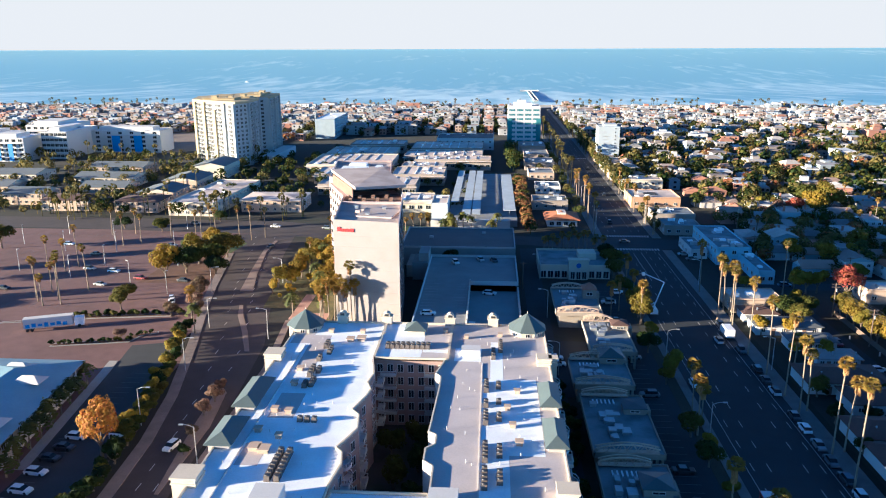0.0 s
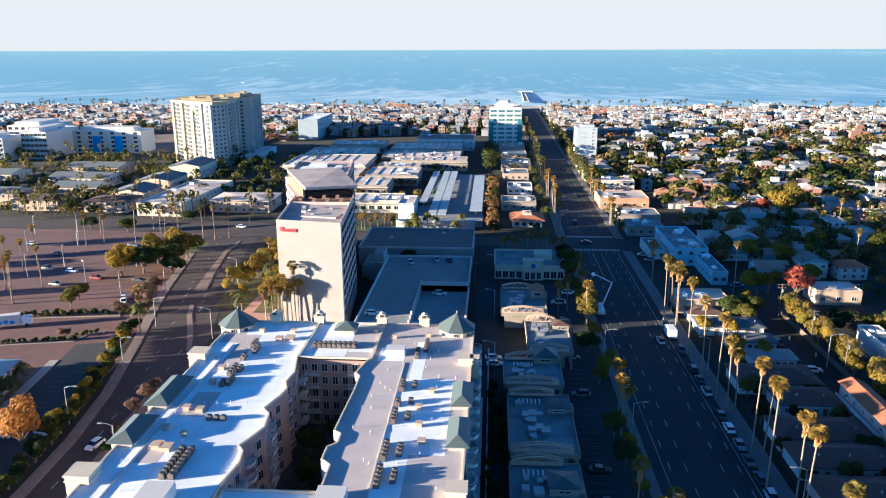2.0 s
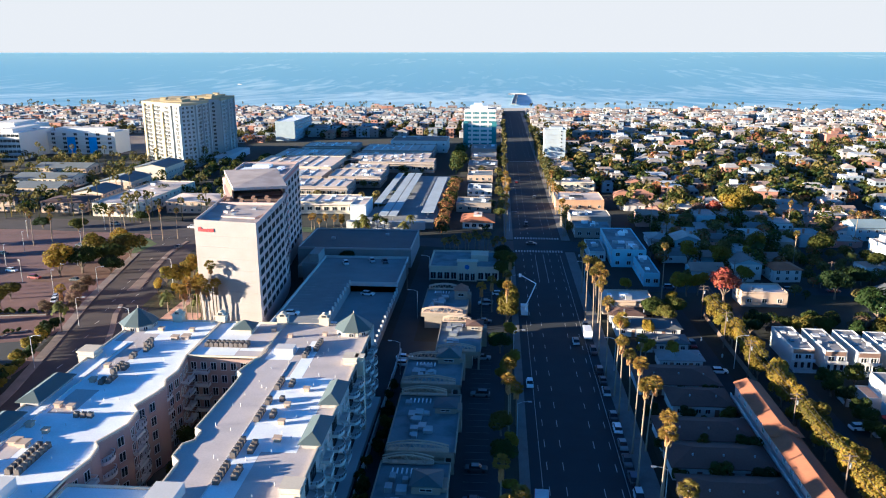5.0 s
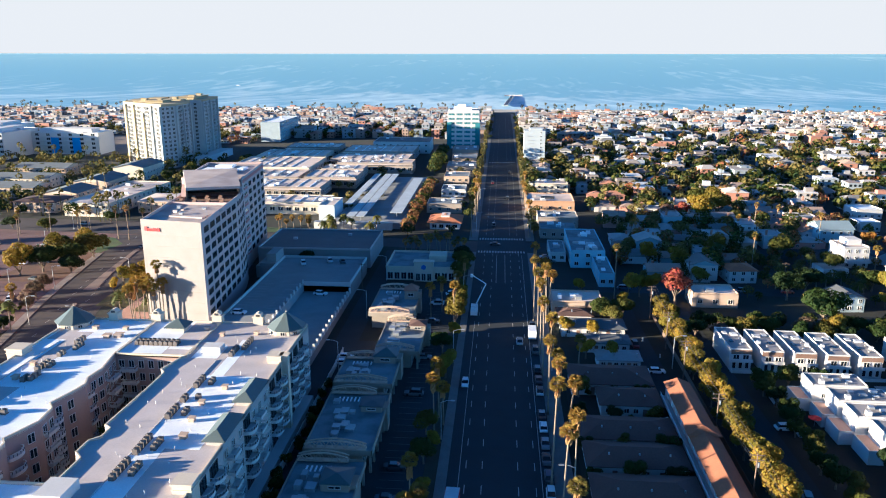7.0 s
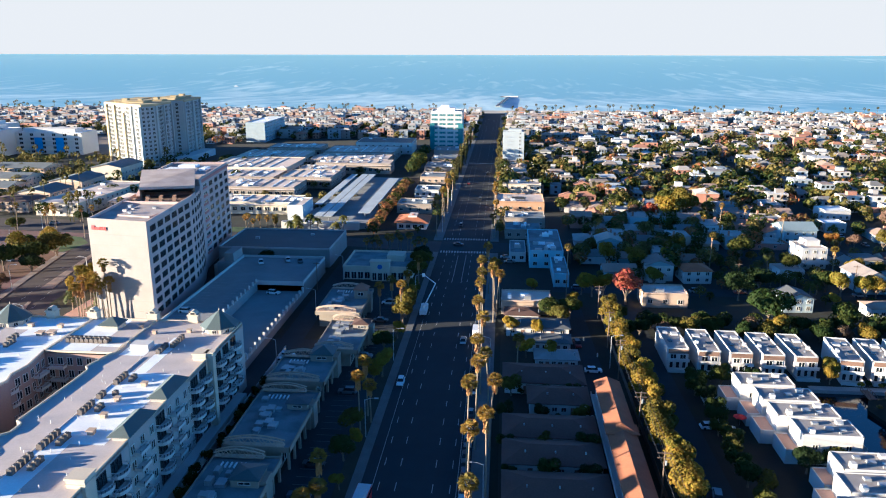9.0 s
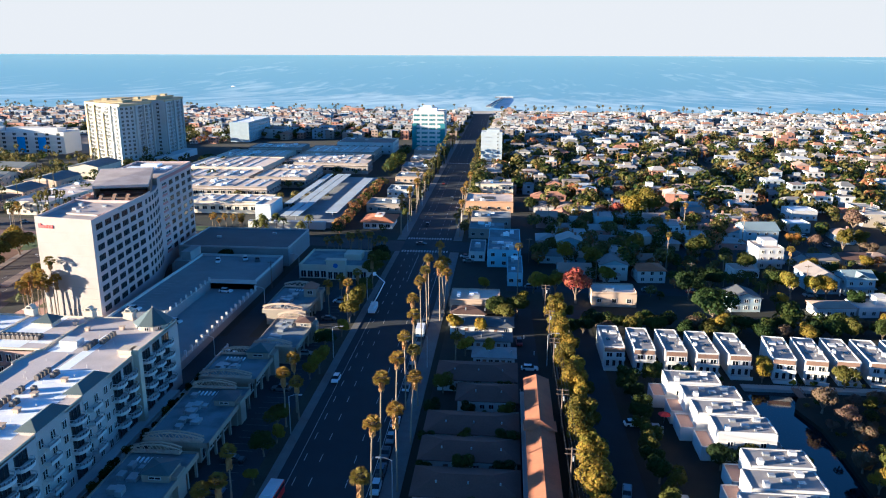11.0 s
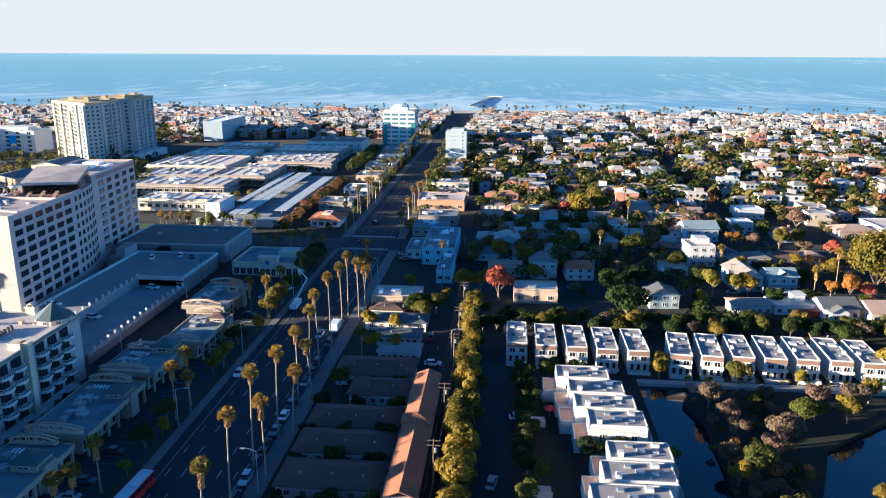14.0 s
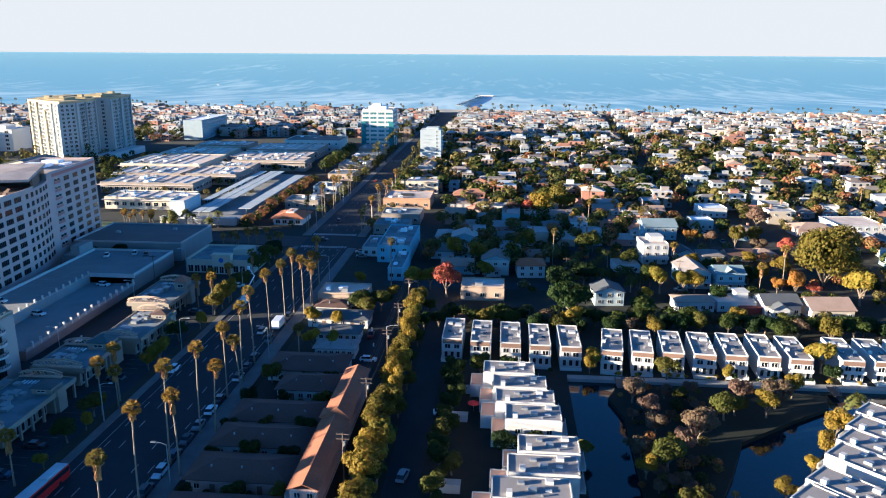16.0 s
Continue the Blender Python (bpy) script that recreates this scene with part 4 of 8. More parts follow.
for y in (169.5, 155, 126.5, 118):
    tagged(part("garden_wall", boxes((126.0, y, 0, 130, y + 0.2, 1.9), (126.0, y, 0, 126.2, y + 5, 1.9), (126.2, y + 0.2, 0, 130, y + 5, 0.08)), stucco_white), "low white stucco courtyard wall", "wall")
um = thing("parasol", P(131.2, 160.5), "red garden parasol in a courtyard", "parasol")
bm = bmesh.new()
tube(bm, [(0, 0, 0), (0, 0, 2.6)], [0.05, 0.05], 6)
part("pole", bm, steel, um)
bm = bmesh.new()
tube(bm, [(0, 0, 2.1), (0, 0, 2.75)], [1.5, 0.05], 8)
part("canopy", bm, mat("red_cloth", (0.55, 0.03, 0.03), 0.8), um)

# island, banks, quay
def land(name, poly, z, m, label):
    bm = bmesh.new()
    prism(bm, poly, -1.1, z)
    return tagged(part(name, bm, m), label, "bank", kind="structure")
# grass made almost black: the island's shade is in its colour
shaded_grass = mat("shaded_park_grass", (0.006, 0.010, 0.0035), 0.95, stain=(0.010, 0.011, 0.005), stain_scale=0.12, vary=0.4)
land("ground_island", [(165, 70), (174, 70), (176, 100), (180, 130), (184, 138), (189.5, 151), (204, 162), (215, 169.5), (217, 176), (200, 178), (177, 178), (166, 175.5), (163.5, 170), (166, 160), (165.5, 145), (165, 133)], 0.25, shaded_grass, "grassy island in the lagoon, shade in its dark colour")
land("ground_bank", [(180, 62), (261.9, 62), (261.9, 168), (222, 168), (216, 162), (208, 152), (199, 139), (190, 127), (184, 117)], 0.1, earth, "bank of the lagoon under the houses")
land("quay", [(154.6, 180.6), (261.8, 180.6), (261.8, 182.98), (154.6, 182.98)], 0.12, concrete, "pale concrete quay along the canal")
def footbridge(x, y0, y1):
    f = thing("footbridge", P(x, y0), "small timber footbridge over the canal", "footbridge")
    part("deck", boxes((0, 0, 0.1, 1.8, y1 - y0, 0.3)), plank, f)
    for k in (0, 1.7):
        part("rail", boxes((k, 0, 1.0, k + 0.1, y1 - y0, 1.1), *[(k, j * (y1 - y0 - 0.1) / 4, 0.3, k + 0.1, j * (y1 - y0 - 0.1) / 4 + 0.1, 1.0) for j in range(5)]), plank, f)
footbridge(166.5, 176.0, 181.2)
footbridge(219.0, 176.5, 181.2)

# ---- court of bungalows east of the boulevard ----
court_wall = mat("rose_stucco", (0.50, 0.34, 0.30), 0.9, vary=0.1)
orange_shingle = mat("orange_shingle", (0.30, 0.115, 0.055), 0.9, vary=0.2, stain=(0.17, 0.08, 0.045), stain_scale=0.3)
def bungalow_row(x0, x1, y0, y1, m, h=3.0, ridge=1.9):
    r = thing("bungalow_row", P(0, 0), "long single-storey stucco bungalow with a brown gabled roof", "bungalow", "bungalows of the court")
    part("wall", boxes((x0, y0, 0, x1, y1, h)), court_wall if y0 < 125 else stucco_white, r)
    bm = bmesh.new()
    hip(bm, x0, y0, x1, y1, h, ridge, 0.6, 0.15, 'x')
    part("roof", bm, m, r)
    put_windows(r, (x0 + 0.5, y0), (x1 - 0.5, y0), [1.0], 6, 1.2, 1.2, 1, skip=((1, 0), (4, 0)))
    for i in (1, 4):
        p = x0 + 0.5 + (x1 - x0 - 1) * (i + 0.5) / 6
        part("door", boxes((p - 0.5, y0 - 0.08, 0, p + 0.5, y0, 2.1)), plank, r)
    for k in range(3):
        part("vent", boxes((x0 + 4 + 6 * k, (y0 + y1) / 2 - 2.2, h + 0.6, x0 + 4.3 + 6 * k, (y0 + y1) / 2 - 1.9, h + 1.6)), steel, r)
for y0, y1 in ((172.6, 183.6), (161.6, 170.6), (145.9, 155.4), (135.0, 144.2), (122.4, 131.8), (108, 117.5)):
    bungalow_row(84.0 if y0 == 161.6 else 78.2, 97.6, y0, y1, shingle_brown)
for x0, x1, y0, y1, m_ in ((78.6, 97.0, 211.0, 219.0, dark_roof), (78.4, 88.5, 221.6, 228.4, shingle_brown), (84.0, 96.5, 199.5, 206.0, dark_roof), (86.5, 97.5, 188.0, 194.5, th_roof)):
    bungalow_row(x0, x1, y0, y1, m_, 2.8, 1.4)
blk = thing("apartment_row", P(0, 0), "long two-storey rose stucco apartment row with an orange-brown roof", "apartment row")
part("wall", boxes((99.8, 117.4, 0, 104.9, 143.8, 5.2), (99.8, 144.2, 0, 104.9, 168.6, 5.4)), court_wall, blk)
bm = bmesh.new()
gable(bm, 99.8, 117.4, 104.9, 143.6, 5.2, 1.2, 0.5, 0.15, 'y')
part("roof", bm, orange_shingle, blk)
bm = bmesh.new()
gable(bm, 99.8, 145.2, 104.9, 168.6, 5.6, 1.2, 0.5, 0.15, 'y')
part("roof", bm, orange_shingle, blk)
bm = bmesh.new()
hip(bm, 99.2, 143.4, 105.5, 147.2, 5.8, 1.5, 0.3, 0.15)
part("porch_roof", bm, orange_shingle, blk)
part("porch_wall", boxes((99.4, 143.8, 5.2, 105.3, 146.8, 5.8)), stucco_cream, blk)
put_windows(blk, (99.8, 167), (99.8, 119), [3.4, 0.8], 12, 1.2, 1.2, 1)
put_windows(blk, (100.0, 117.4), (104.7, 117.4), [3.4, 0.8], 2, 1.2, 1.2, 1)
part("gallery", boxes((98.6, 118, 2.6, 99.8, 168, 2.75), (98.6, 118, 2.75, 98.68, 168, 3.6)), stucco_white, blk, "white access gallery with rail")
for y in (131.9, 156):
    bm = bmesh.new()
    for k in range(10):
        box(bm, 93.6 + 0.45 * k, y, 0.27 * k, 94.1 + 0.45 * k, y + 1.3, 0.27 * k + 0.2)
    part("stair", bm, stucco_white, blk, "white outside stair")

# ---- flat-roofed and low buildings ----
PALE = [(0.62, 0.58, 0.52), (0.55, 0.50, 0.44), (0.68, 0.66, 0.63), (0.50, 0.44, 0.38)]
def flat_building(name, x0, y0, x1, y1, h, wall, roof, label, category, floors=1, cols=0, group="", units=4, seed=1, r=0.0, sides="flr", win=(1.6, 1.5)):
    b = thing(name, P(x0, y0, 0, r), label, category, group)
    w, d = x1 - x0, y1 - y0
    part("wall", boxes((0, 0, 0, w, d, h)), wall, b)
    part("roof", boxes((0.25, 0.25, h, w - 0.25, d - 0.25, h + 0.06)), roof, b)
    part("parapet", ring_wall(rect(0, 0, w, d), h - 0.1, h + 0.5, 0.25), wall, b)
    rnd = random.Random(seed)
    for k in range(units):
        ux, uy = rnd.uniform(1, max(1.1, w - 4)), rnd.uniform(1, max(1.1, d - 4))
        part("roof_unit", boxes((ux, uy, h, ux + rnd.uniform(1, 3), uy + rnd.uniform(1, 3), h + rnd.uniform(0.6, 1.4))), steel if k % 2 else roof_white, b)
    fh = h / floors
    zs = [fh * k + fh * 0.3 for k in range(floors)]
    if "f" in sides:
        put_windows(b, (0, 0), (w, 0), zs, cols or max(1, int(w / 4)), win[0], min(win[1], fh * 0.6), 1)
    if "r" in sides:
        put_windows(b, (w, 0), (w, d), zs, max(1, int(d / 4.5)), win[0], min(win[1], fh * 0.6), 1)
    if "l" in sides:
        put_windows(b, (0, d), (0, 0), zs, max(1, int(d / 4.5)), win[0], min(win[1], fh * 0.6), 1)
    return b
mall_wall = mat("mall_wall", (0.30, 0.25, 0.21), 0.9, vary=0.15)
roof_pale = mat("pale_roof", (0.66, 0.54, 0.46), 0.8, stain=(0.38, 0.31, 0.27), stain_scale=0.08, stain_amount=0.7, vary=0.15)
stucco_tan = mat("tan_stucco", (0.46, 0.34, 0.25), 0.9, vary=0.1)
stucco_blue = mat("blue_wall", (0.34, 0.48, 0.56), 0.8, vary=0.1)
for i, (x0, y0, x1, y1, h) in enumerate(((-72, 371, -29, 391, 6), (-98, 414, -42, 442, 6), (-60, 446, -28, 476, 6.5), (-108, 448, -64, 476, 6), (-121, 482, -66, 532, 6.5), (-58, 482, -30, 500, 6), (-52, 504, 0, 522, 7), (-62, 528, -6, 556, 6), (-120, 540, -70, 575, 6), (-60, 562, -6, 600, 7), (-110, 584, -68, 610, 7))):
    mb = flat_building("mall_building", x0, y0, x1, y1, h, stucco_cream if i % 4 == 0 else mall_wall, roof_pale, "low flat-roofed white commercial building with vents", "commercial building", 1, 0, "mall buildings", 9, i + 3, sides="fr", win=(2.6, 2.0))
    for k in range(1, int((x1 - x0) / 7)):
        part("roof_rib", boxes((7.0 * k, 0.3, h + 0.06, 7.0 * k + 0.4, y1 - y0 - 0.3, h + 0.34)), roof_white if (k + i) % 3 else mall_wall, mb)
    part("eave", boxes((-0.8, -1.6, h - 1.0, x1 - x0 + 0.8, -0.002, h - 0.7)), roof_pale, mb)
ps = thing("canopy_car_park", P(0, 0), "car park deck under long white canopies", "car park")
part("deck", boxes((-19.9, 342.6, 0, 13, 474, 2.8)), deck_mat, ps)
part("front_wall", boxes((-27.5, 339.6, 0, 9.5, 342.4, 3.6)), stucco_white, ps, "white street wall")
for x0, x1, y0, y1 in ((-19.8, -16.0, 373, 470), (-13.2, -9.1, 345, 470), (-8.5, -4.5, 345, 470), (6.5, 12.5, 354, 456)):
    part("canopy", boxes((x0, y0, 5.2, x1, y1, 5.45)), mat("canopy_metal", (0.44, 0.48, 0.50), 0.6, vary=0.15, stain=(0.34, 0.37, 0.39), stain_scale=0.1), ps, "long white metal canopy")
    for k in range(10):
        yy = y0 + 2 + (y1 - y0 - 4) * k / 9
        part("post", boxes(((x0 + x1) / 2 - 0.15, yy, 2.8, (x0 + x1) / 2 + 0.15, yy + 0.3, 5.2)), steel, ps)
flat_building("corner_hall", -28, 352, -20.2, 372, 8.6, mat("pale_blue_plaster", (0.47, 0.51, 0.54), 0.85, vary=0.08), roof_pale, "tall white windowless hall beside the car park", "hall", 1, 1, units=1, sides="")
# towers
cream_tower = mat("tower_cream", (0.38, 0.30, 0.17), 0.85, vary=0.06)
tw = thing("residential_tower", P(0, 0), "sixteen-storey cream residential tower with white balconies", "tower")
A = [(-214.6, 536), (-195, 523), (-176, 510), (-170.5, 520), (-171, 548), (-177, 551), (-177, 560), (-168, 563), (-171, 602), (-196, 612), (-222, 566)]
TZ = 44.6
bm = bmesh.new()
prism(bm, A, 0, TZ)
tower_wall = mat("tower_wall", (0.36, 0.37, 0.365), 0.85, vary=0.08)
part("wall", bm, tower_wall, tw)
bm = bmesh.new()
prism(bm, grow(A, -0.9), TZ - 1.0, TZ + 0.6)
part("crown", bm, cream_tower, tw, "projecting yellow-cream roof cornice")
for b_ in ((-207, 532, TZ + 0.6, -196, 546, TZ + 1.4), (-194, 524, TZ + 0.6, -180, 540, TZ + 1.9), (-190, 545, TZ + 0.6, -176, 556, TZ + 1.4), (-188, 562, TZ + 0.6, -173, 580, TZ + 2.2), (-192, 584, TZ + 0.6, -176, 600, TZ + 1.7), (-208, 552, TZ + 0.6, -196, 572, TZ + 1.6)):
    part("crown_block", boxes((b_[0] + 0.7, b_[1] + 0.7, b_[2], b_[3] - 0.7, b_[4] - 0.7, b_[5]), (b_[0], b_[1], b_[5], b_[3], b_[4], b_[5] + 0.35)), cream_tower, tw, "stepped yellow-cream roof block")
for x, y, w in ((-199, 530, 4), (-186, 528, 3), (-184, 548, 3.5), (-179, 566, 4.5), (-183, 590, 4)):
    part("turret", boxes((x, y, TZ + 0.6, x + w, y + w, TZ + 3.2), (x - 0.3, y - 0.3, TZ + 3.2, x + w + 0.3, y + w + 0.3, TZ + 3.5)), cream_tower, tw, "small square roof turret")
for z in (11.2, 33.9):
    bm = bmesh.new()
    prism(bm, grow(A, -0.3), z, z + 0.5)
    part("ledge", bm, tower_wall, tw, "thin ledge round the tower")
loggia = mat("shaded_loggia", (0.035, 0.034, 0.034), 0.6, spec=0.2)
ZS = [1.0 + 2.85 * k for k in range(15)]
for a, b, n in ((0, 1, 4), (1, 2, 5), (2, 3, 3), (3, 4, 6), (6, 7, 1), (7, 8, 8)):
    put_windows(tw, A[a], A[b], ZS, n, 2.1, 1.8, 1, pane="shaded_loggia", rim="white_stucco")
bm = boxes((-2.2, -1.7, 0, 2.2, 0, 0.18), (-2.2, -1.7, 1.0, 2.2, -1.62, 1.1), (-2.2, -1.62, 1.0, -2.12, 0, 1.1), (2.12, -1.62, 1.0, 2.2, 0, 1.1), *[(-2.2 + 0.88 * k - 0.03, -1.69, 0.18, -2.2 + 0.88 * k + 0.03, -1.63, 1.0) for k in range(6)])
TB = mesh_of(bm, "balcony", [tower_wall])
for i, j, f in ((0, 1, 0.25), (0, 1, 0.75), (1, 2, 0.25), (1, 2, 0.75), (3, 4, 0.3), (3, 4, 0.7), (7, 8, 0.29), (7, 8, 0.72)):
    a, b = A[i], A[j]
    p = Vector(a) + (Vector(b) - Vector(a)) * f
    ang = math.degrees(math.atan2(b[1] - a[1], b[0] - a[0]))
    for z in ZS[1:]:
        part("balcony", TB, None, tw, at=pose(p.x, p.y, z - 0.3, 0, 0, ang))
        part("balcony_door", window_mesh(4.0, 2.1, 1, pane="shaded_loggia", rim="white_stucco", depth=0.16), None, tw, at=pose(p.x, p.y, z - 0.28, 0, 0, ang))
for i, j, f0, f1, zt, mm in ((0, 1, 0.0, 0.1, TZ - 1.0, cream_tower), (0, 1, 0.44, 0.56, TZ - 1.0, cream_tower), (0, 1, 0.93, 1.0, TZ - 6, cream_tower), (1, 2, 0.0, 0.07, TZ - 6, cream_tower), (1, 2, 0.46, 0.54, TZ - 1.0, tower_wall), (1, 2, 0.92, 1.0, TZ - 1.0, tower_wall)):
    a, b = A[i], A[j]
    l = math.dist(a, b)
    part("facade_bay", boxes((l * f0, -1.2, 0, l * f1, 0, zt)), mm, tw, "projecting facade bay", at=pose(*a, 0, 0, 0, math.degrees(math.atan2(b[1] - a[1], b[0] - a[0]))))
for i, j, fs in ((3, 4, (0.04, 0.5, 0.96)), (7, 8, (0.03, 0.5, 0.97))):
    a, b = A[i], A[j]
    for f in fs:
        part("pier", boxes((math.dist(a, b) * f - 0.6, -1.3, 0, math.dist(a, b) * f + 0.6, 0, TZ - 1.0)), tower_wall, tw, at=pose(*a, 0, 0, 0, math.degrees(math.atan2(b[1] - a[1], b[0] - a[0]))))
part("podium", boxes((-166, 530, 0, -156, 590, 5)), stucco_white, tw)
teal = mat("teal_glass", (0.06, 0.19, 0.21), 0.25, vary=0.2, spec=0.8)
ob_ = thing("office_tower", P(0, 0), "white eight-storey office block with teal glass bands", "office tower")
part("wall", boxes((14, 642, 0, 41, 668, 31.5)), stucco_white, ob_)
part("roof_block", boxes((19, 648, 31.5, 34, 662, 34.5), (22, 650, 34.5, 29, 658, 36.5)), roof_white, ob_)
part("parapet", ring_wall(rect(14, 642, 41, 668), 31.4, 32.3, 0.4), stucco_white, ob_)
for a, b, n in (((14, 642), (41, 642), 4), ((41, 642), (41, 668), 4), ((14, 668), (14, 642), 4)):
    put_windows(ob_, a, b, [2.0 + 3.7 * k for k in range(8)], n, 5.4, 1.9, 3, pane="teal_glass", rim="white_stucco")
for x in (13.4, 37.6):
    part("glass_bay", boxes((x, 641.2, 0, x + 4.0, 641.98, 22)), teal, ob_, "teal glass corner bay")
wt_ = thing("white_slab_tower", P(0, 0), "white blank-fronted slab block on a tan base", "tower")
# white plaster, darkened and blued to put the front's shade in its colour
part("wall", boxes((76, 540, 4.2, 91, 554, 26.0), (80, 542, 26.0, 89, 552, 27.6)), mat("slab_plaster", (0.37, 0.40, 0.42), 0.85, vary=0.08), wt_)
part("base", boxes((75, 538, 0, 92, 556, 4.2)), stucco_tan, wt_, "tan base storey")
put_windows(wt_, (86.6, 540), (89.4, 540), [6 + 2.6 * k for k in range(8)], 1, 1.0, 1.1, 0)
put_windows(wt_, (76, 554), (76, 540), [6 + 2.9 * k for k in range(7)], 4, 1.8, 1.4, 1)
part("sign", boxes((78, 539.9, 22, 83.5, 539.98, 22.5), (78, 539.9, 19, 83.5, 539.98, 19.4), (78, 539.9, 17, 82, 539.98, 17.3)), steel, wt_, "faint grey sign bars")
flat_building("blue_grey_block", -160, 676, -142, 740, 17.5, mat("blue_grey_wall", (0.30, 0.35, 0.385), 0.8), roof_white, "pale blue-grey six-storey block", "apartment building", 6, 3, units=3, sides="r", win=(2.2, 1.5), r=0)
flat_building("white_hall", -44, 606, 2, 640, 9, stucco_white, dark_roof, "long white two-storey building with a grey roof", "commercial building", 2, 8, units=2, sides="fr")
# left residential quarter
slate = mat("grey_shingle", (0.13, 0.145, 0.155), 0.85, vary=0.2)
def terrace(x0, y0, x1, y1, h, ridge, r=0.0, roof=None, rise=2.2, gabled=True, label="two-storey cream apartment house with a grey gabled roof"):
    b = thing("garden_apartments", P(x0, y0, 0, r), label, "apartment house", "garden apartments")
    w, d = x1 - x0, y1 - y0
    part("wall", boxes((0, 0, 0, w, d, h)), stucco_tan if (x0 * 7 + y0) % 3 else stucco_cream, b)
    bm = bmesh.new()
    (gable if gabled else hip)(bm, 0, 0, w, d, h, rise, 0.6, 0.2, ridge)
    part("roof", bm, roof or slate, b)
    if gabled:
        bm = bmesh.new()
        if ridge == 'y':
            for yy in (0.0, d - 0.2):
                v = [bm.verts.new(q) for q in ((0, yy, h), (w, yy, h), (w / 2, yy, h + rise * 0.93))] + [bm.verts.new(q) for q in ((0, yy + 0.2, h), (w, yy + 0.2, h), (w / 2, yy + 0.2, h + rise * 0.93))]
                bm.faces.new(v[:3])
                bm.faces.new(v[5:2:-1])
        else:
            for xx in (0.0, w - 0.2):
                v = [bm.verts.new(q) for q in ((xx, 0, h), (xx, d, h), (xx, d / 2, h + rise * 0.93))] + [bm.verts.new(q) for q in ((xx + 0.2, 0, h), (xx + 0.2, d, h), (xx + 0.2, d / 2, h + rise * 0.93))]
                bm.faces.new(v[:3])
                bm.faces.new(v[5:2:-1])
        part("gable_wall", bm, stucco_cream, b)
    put_windows(b, (0, 0), (w, 0), [0.9, 3.9], max(2, int(w / 3.5)), 1.5, 1.4, 1)
    put_windows(b, (w, 0), (w, d), [0.9, 3.9], max(2, int(d / 4)), 1.5, 1.4, 1)
    return b
flat_building("garden_block", -161, 358, -137, 424, 6.5, stucco_cream, roof_pale, "two-storey cream block with a pale flat roof", "apartment house", 2, 0, units=5, sides="fr", r=-3)
terrace(-127, 368, -96, 390, 6.0, 'x', rise=1.2, roof=roof_pale, gabled=False, label="low cream block with a pale hipped roof")
terrace(-232, 366, -207, 384, 5.5, 'x', roof=shingle_brown, gabled=False, rise=1.6, label="cream apartment house with a brown hipped roof")
terrace(-192, 364, -169, 382, 5.5, 'x', roof=shingle_brown, gabled=False, rise=1.6, label="cream apartment house with a brown hipped roof")
for x0, y0, x1, y1, rd, hh in ((-190, 386, -170, 408, 'y', 6), (-188, 414, -168, 440, 'y', 7.5), (-189, 462, -169, 492, 'y', 8.4), (-230, 400, -204, 418, 'x', 6), (-262, 380, -240, 398, 'x', 6), (-250, 430, -214, 450, 'x', 6), (-300, 400, -272, 420, 'x', 6), (-320, 440, -280, 462, 'x', 6), (-262, 470, -226, 492, 'x', 6), (-350, 380, -318, 400, 'x', 6)):
    terrace(x0, y0, x1, y1, hh, rd)
la = thing("low_apartments", P(0, 0), "low apartment house with a blue-grey hipped roof and white dormers", "apartment house")
# the house is lengthened unseen south of y = 92 to shade the road
part("wall", boxes((-135, 34, 0, -103.5, 168, 5.8)), stucco_cream, la)
bm = bmesh.new()
prism(bm, [(-103.5, 34), (-90.0, 34), (-93.5, 92), (-95.5, 112), (-97.5, 132), (-101.8, 166), (-103.5, 168)], 0, 5.8)
part("wing_wall", bm, stucco_cream, la)
bm = bmesh.new()
q = [bm.verts.new(c) for c in ((-136, 32, 5.8), (-89.0, 32, 5.8), (-94.6, 113, 5.8), (-96.6, 132, 5.8), (-101.0, 169.4, 5.8), (-136, 169.4, 5.8), (-112, 48, 8.6), (-112, 158, 8.6))]
for f in ((0, 1, 6), (1, 2, 6), (2, 3, 6), (3, 7, 6), (3, 4, 7), (4, 5, 7), (5, 0, 6, 7)):
    bm.faces.new([q[i] for i in f])
part("roof", bm, mat("blue_grey_roof", (0.24, 0.36, 0.41), 0.7, vary=0.12), la)
for x, y in ((-106, 154), (-102, 134), (-113, 161), (-101, 120), (-109, 140)):
    bm = bmesh.new()
    hip(bm, x - 3.5, y - 2.2, x + 3.5, y + 2.2, 7.4, 1.3, 0, 0.1, 'x')
    part("dormer", bm, stucco_white, la, "white angular roof lantern")
put_windows(la, (-95.5, 112), (-97.5, 132), [0.8, 3.6], 6, 1.4, 1.5, 1)
put_windows(la, (-97.5, 132), (-101.8, 166), [0.8, 3.6], 10, 1.4, 1.5, 1)
# far left white and blue blocks
blue_net = mat("blue_netting", (0.03, 0.22, 0.55), 0.7, vary=0.2)
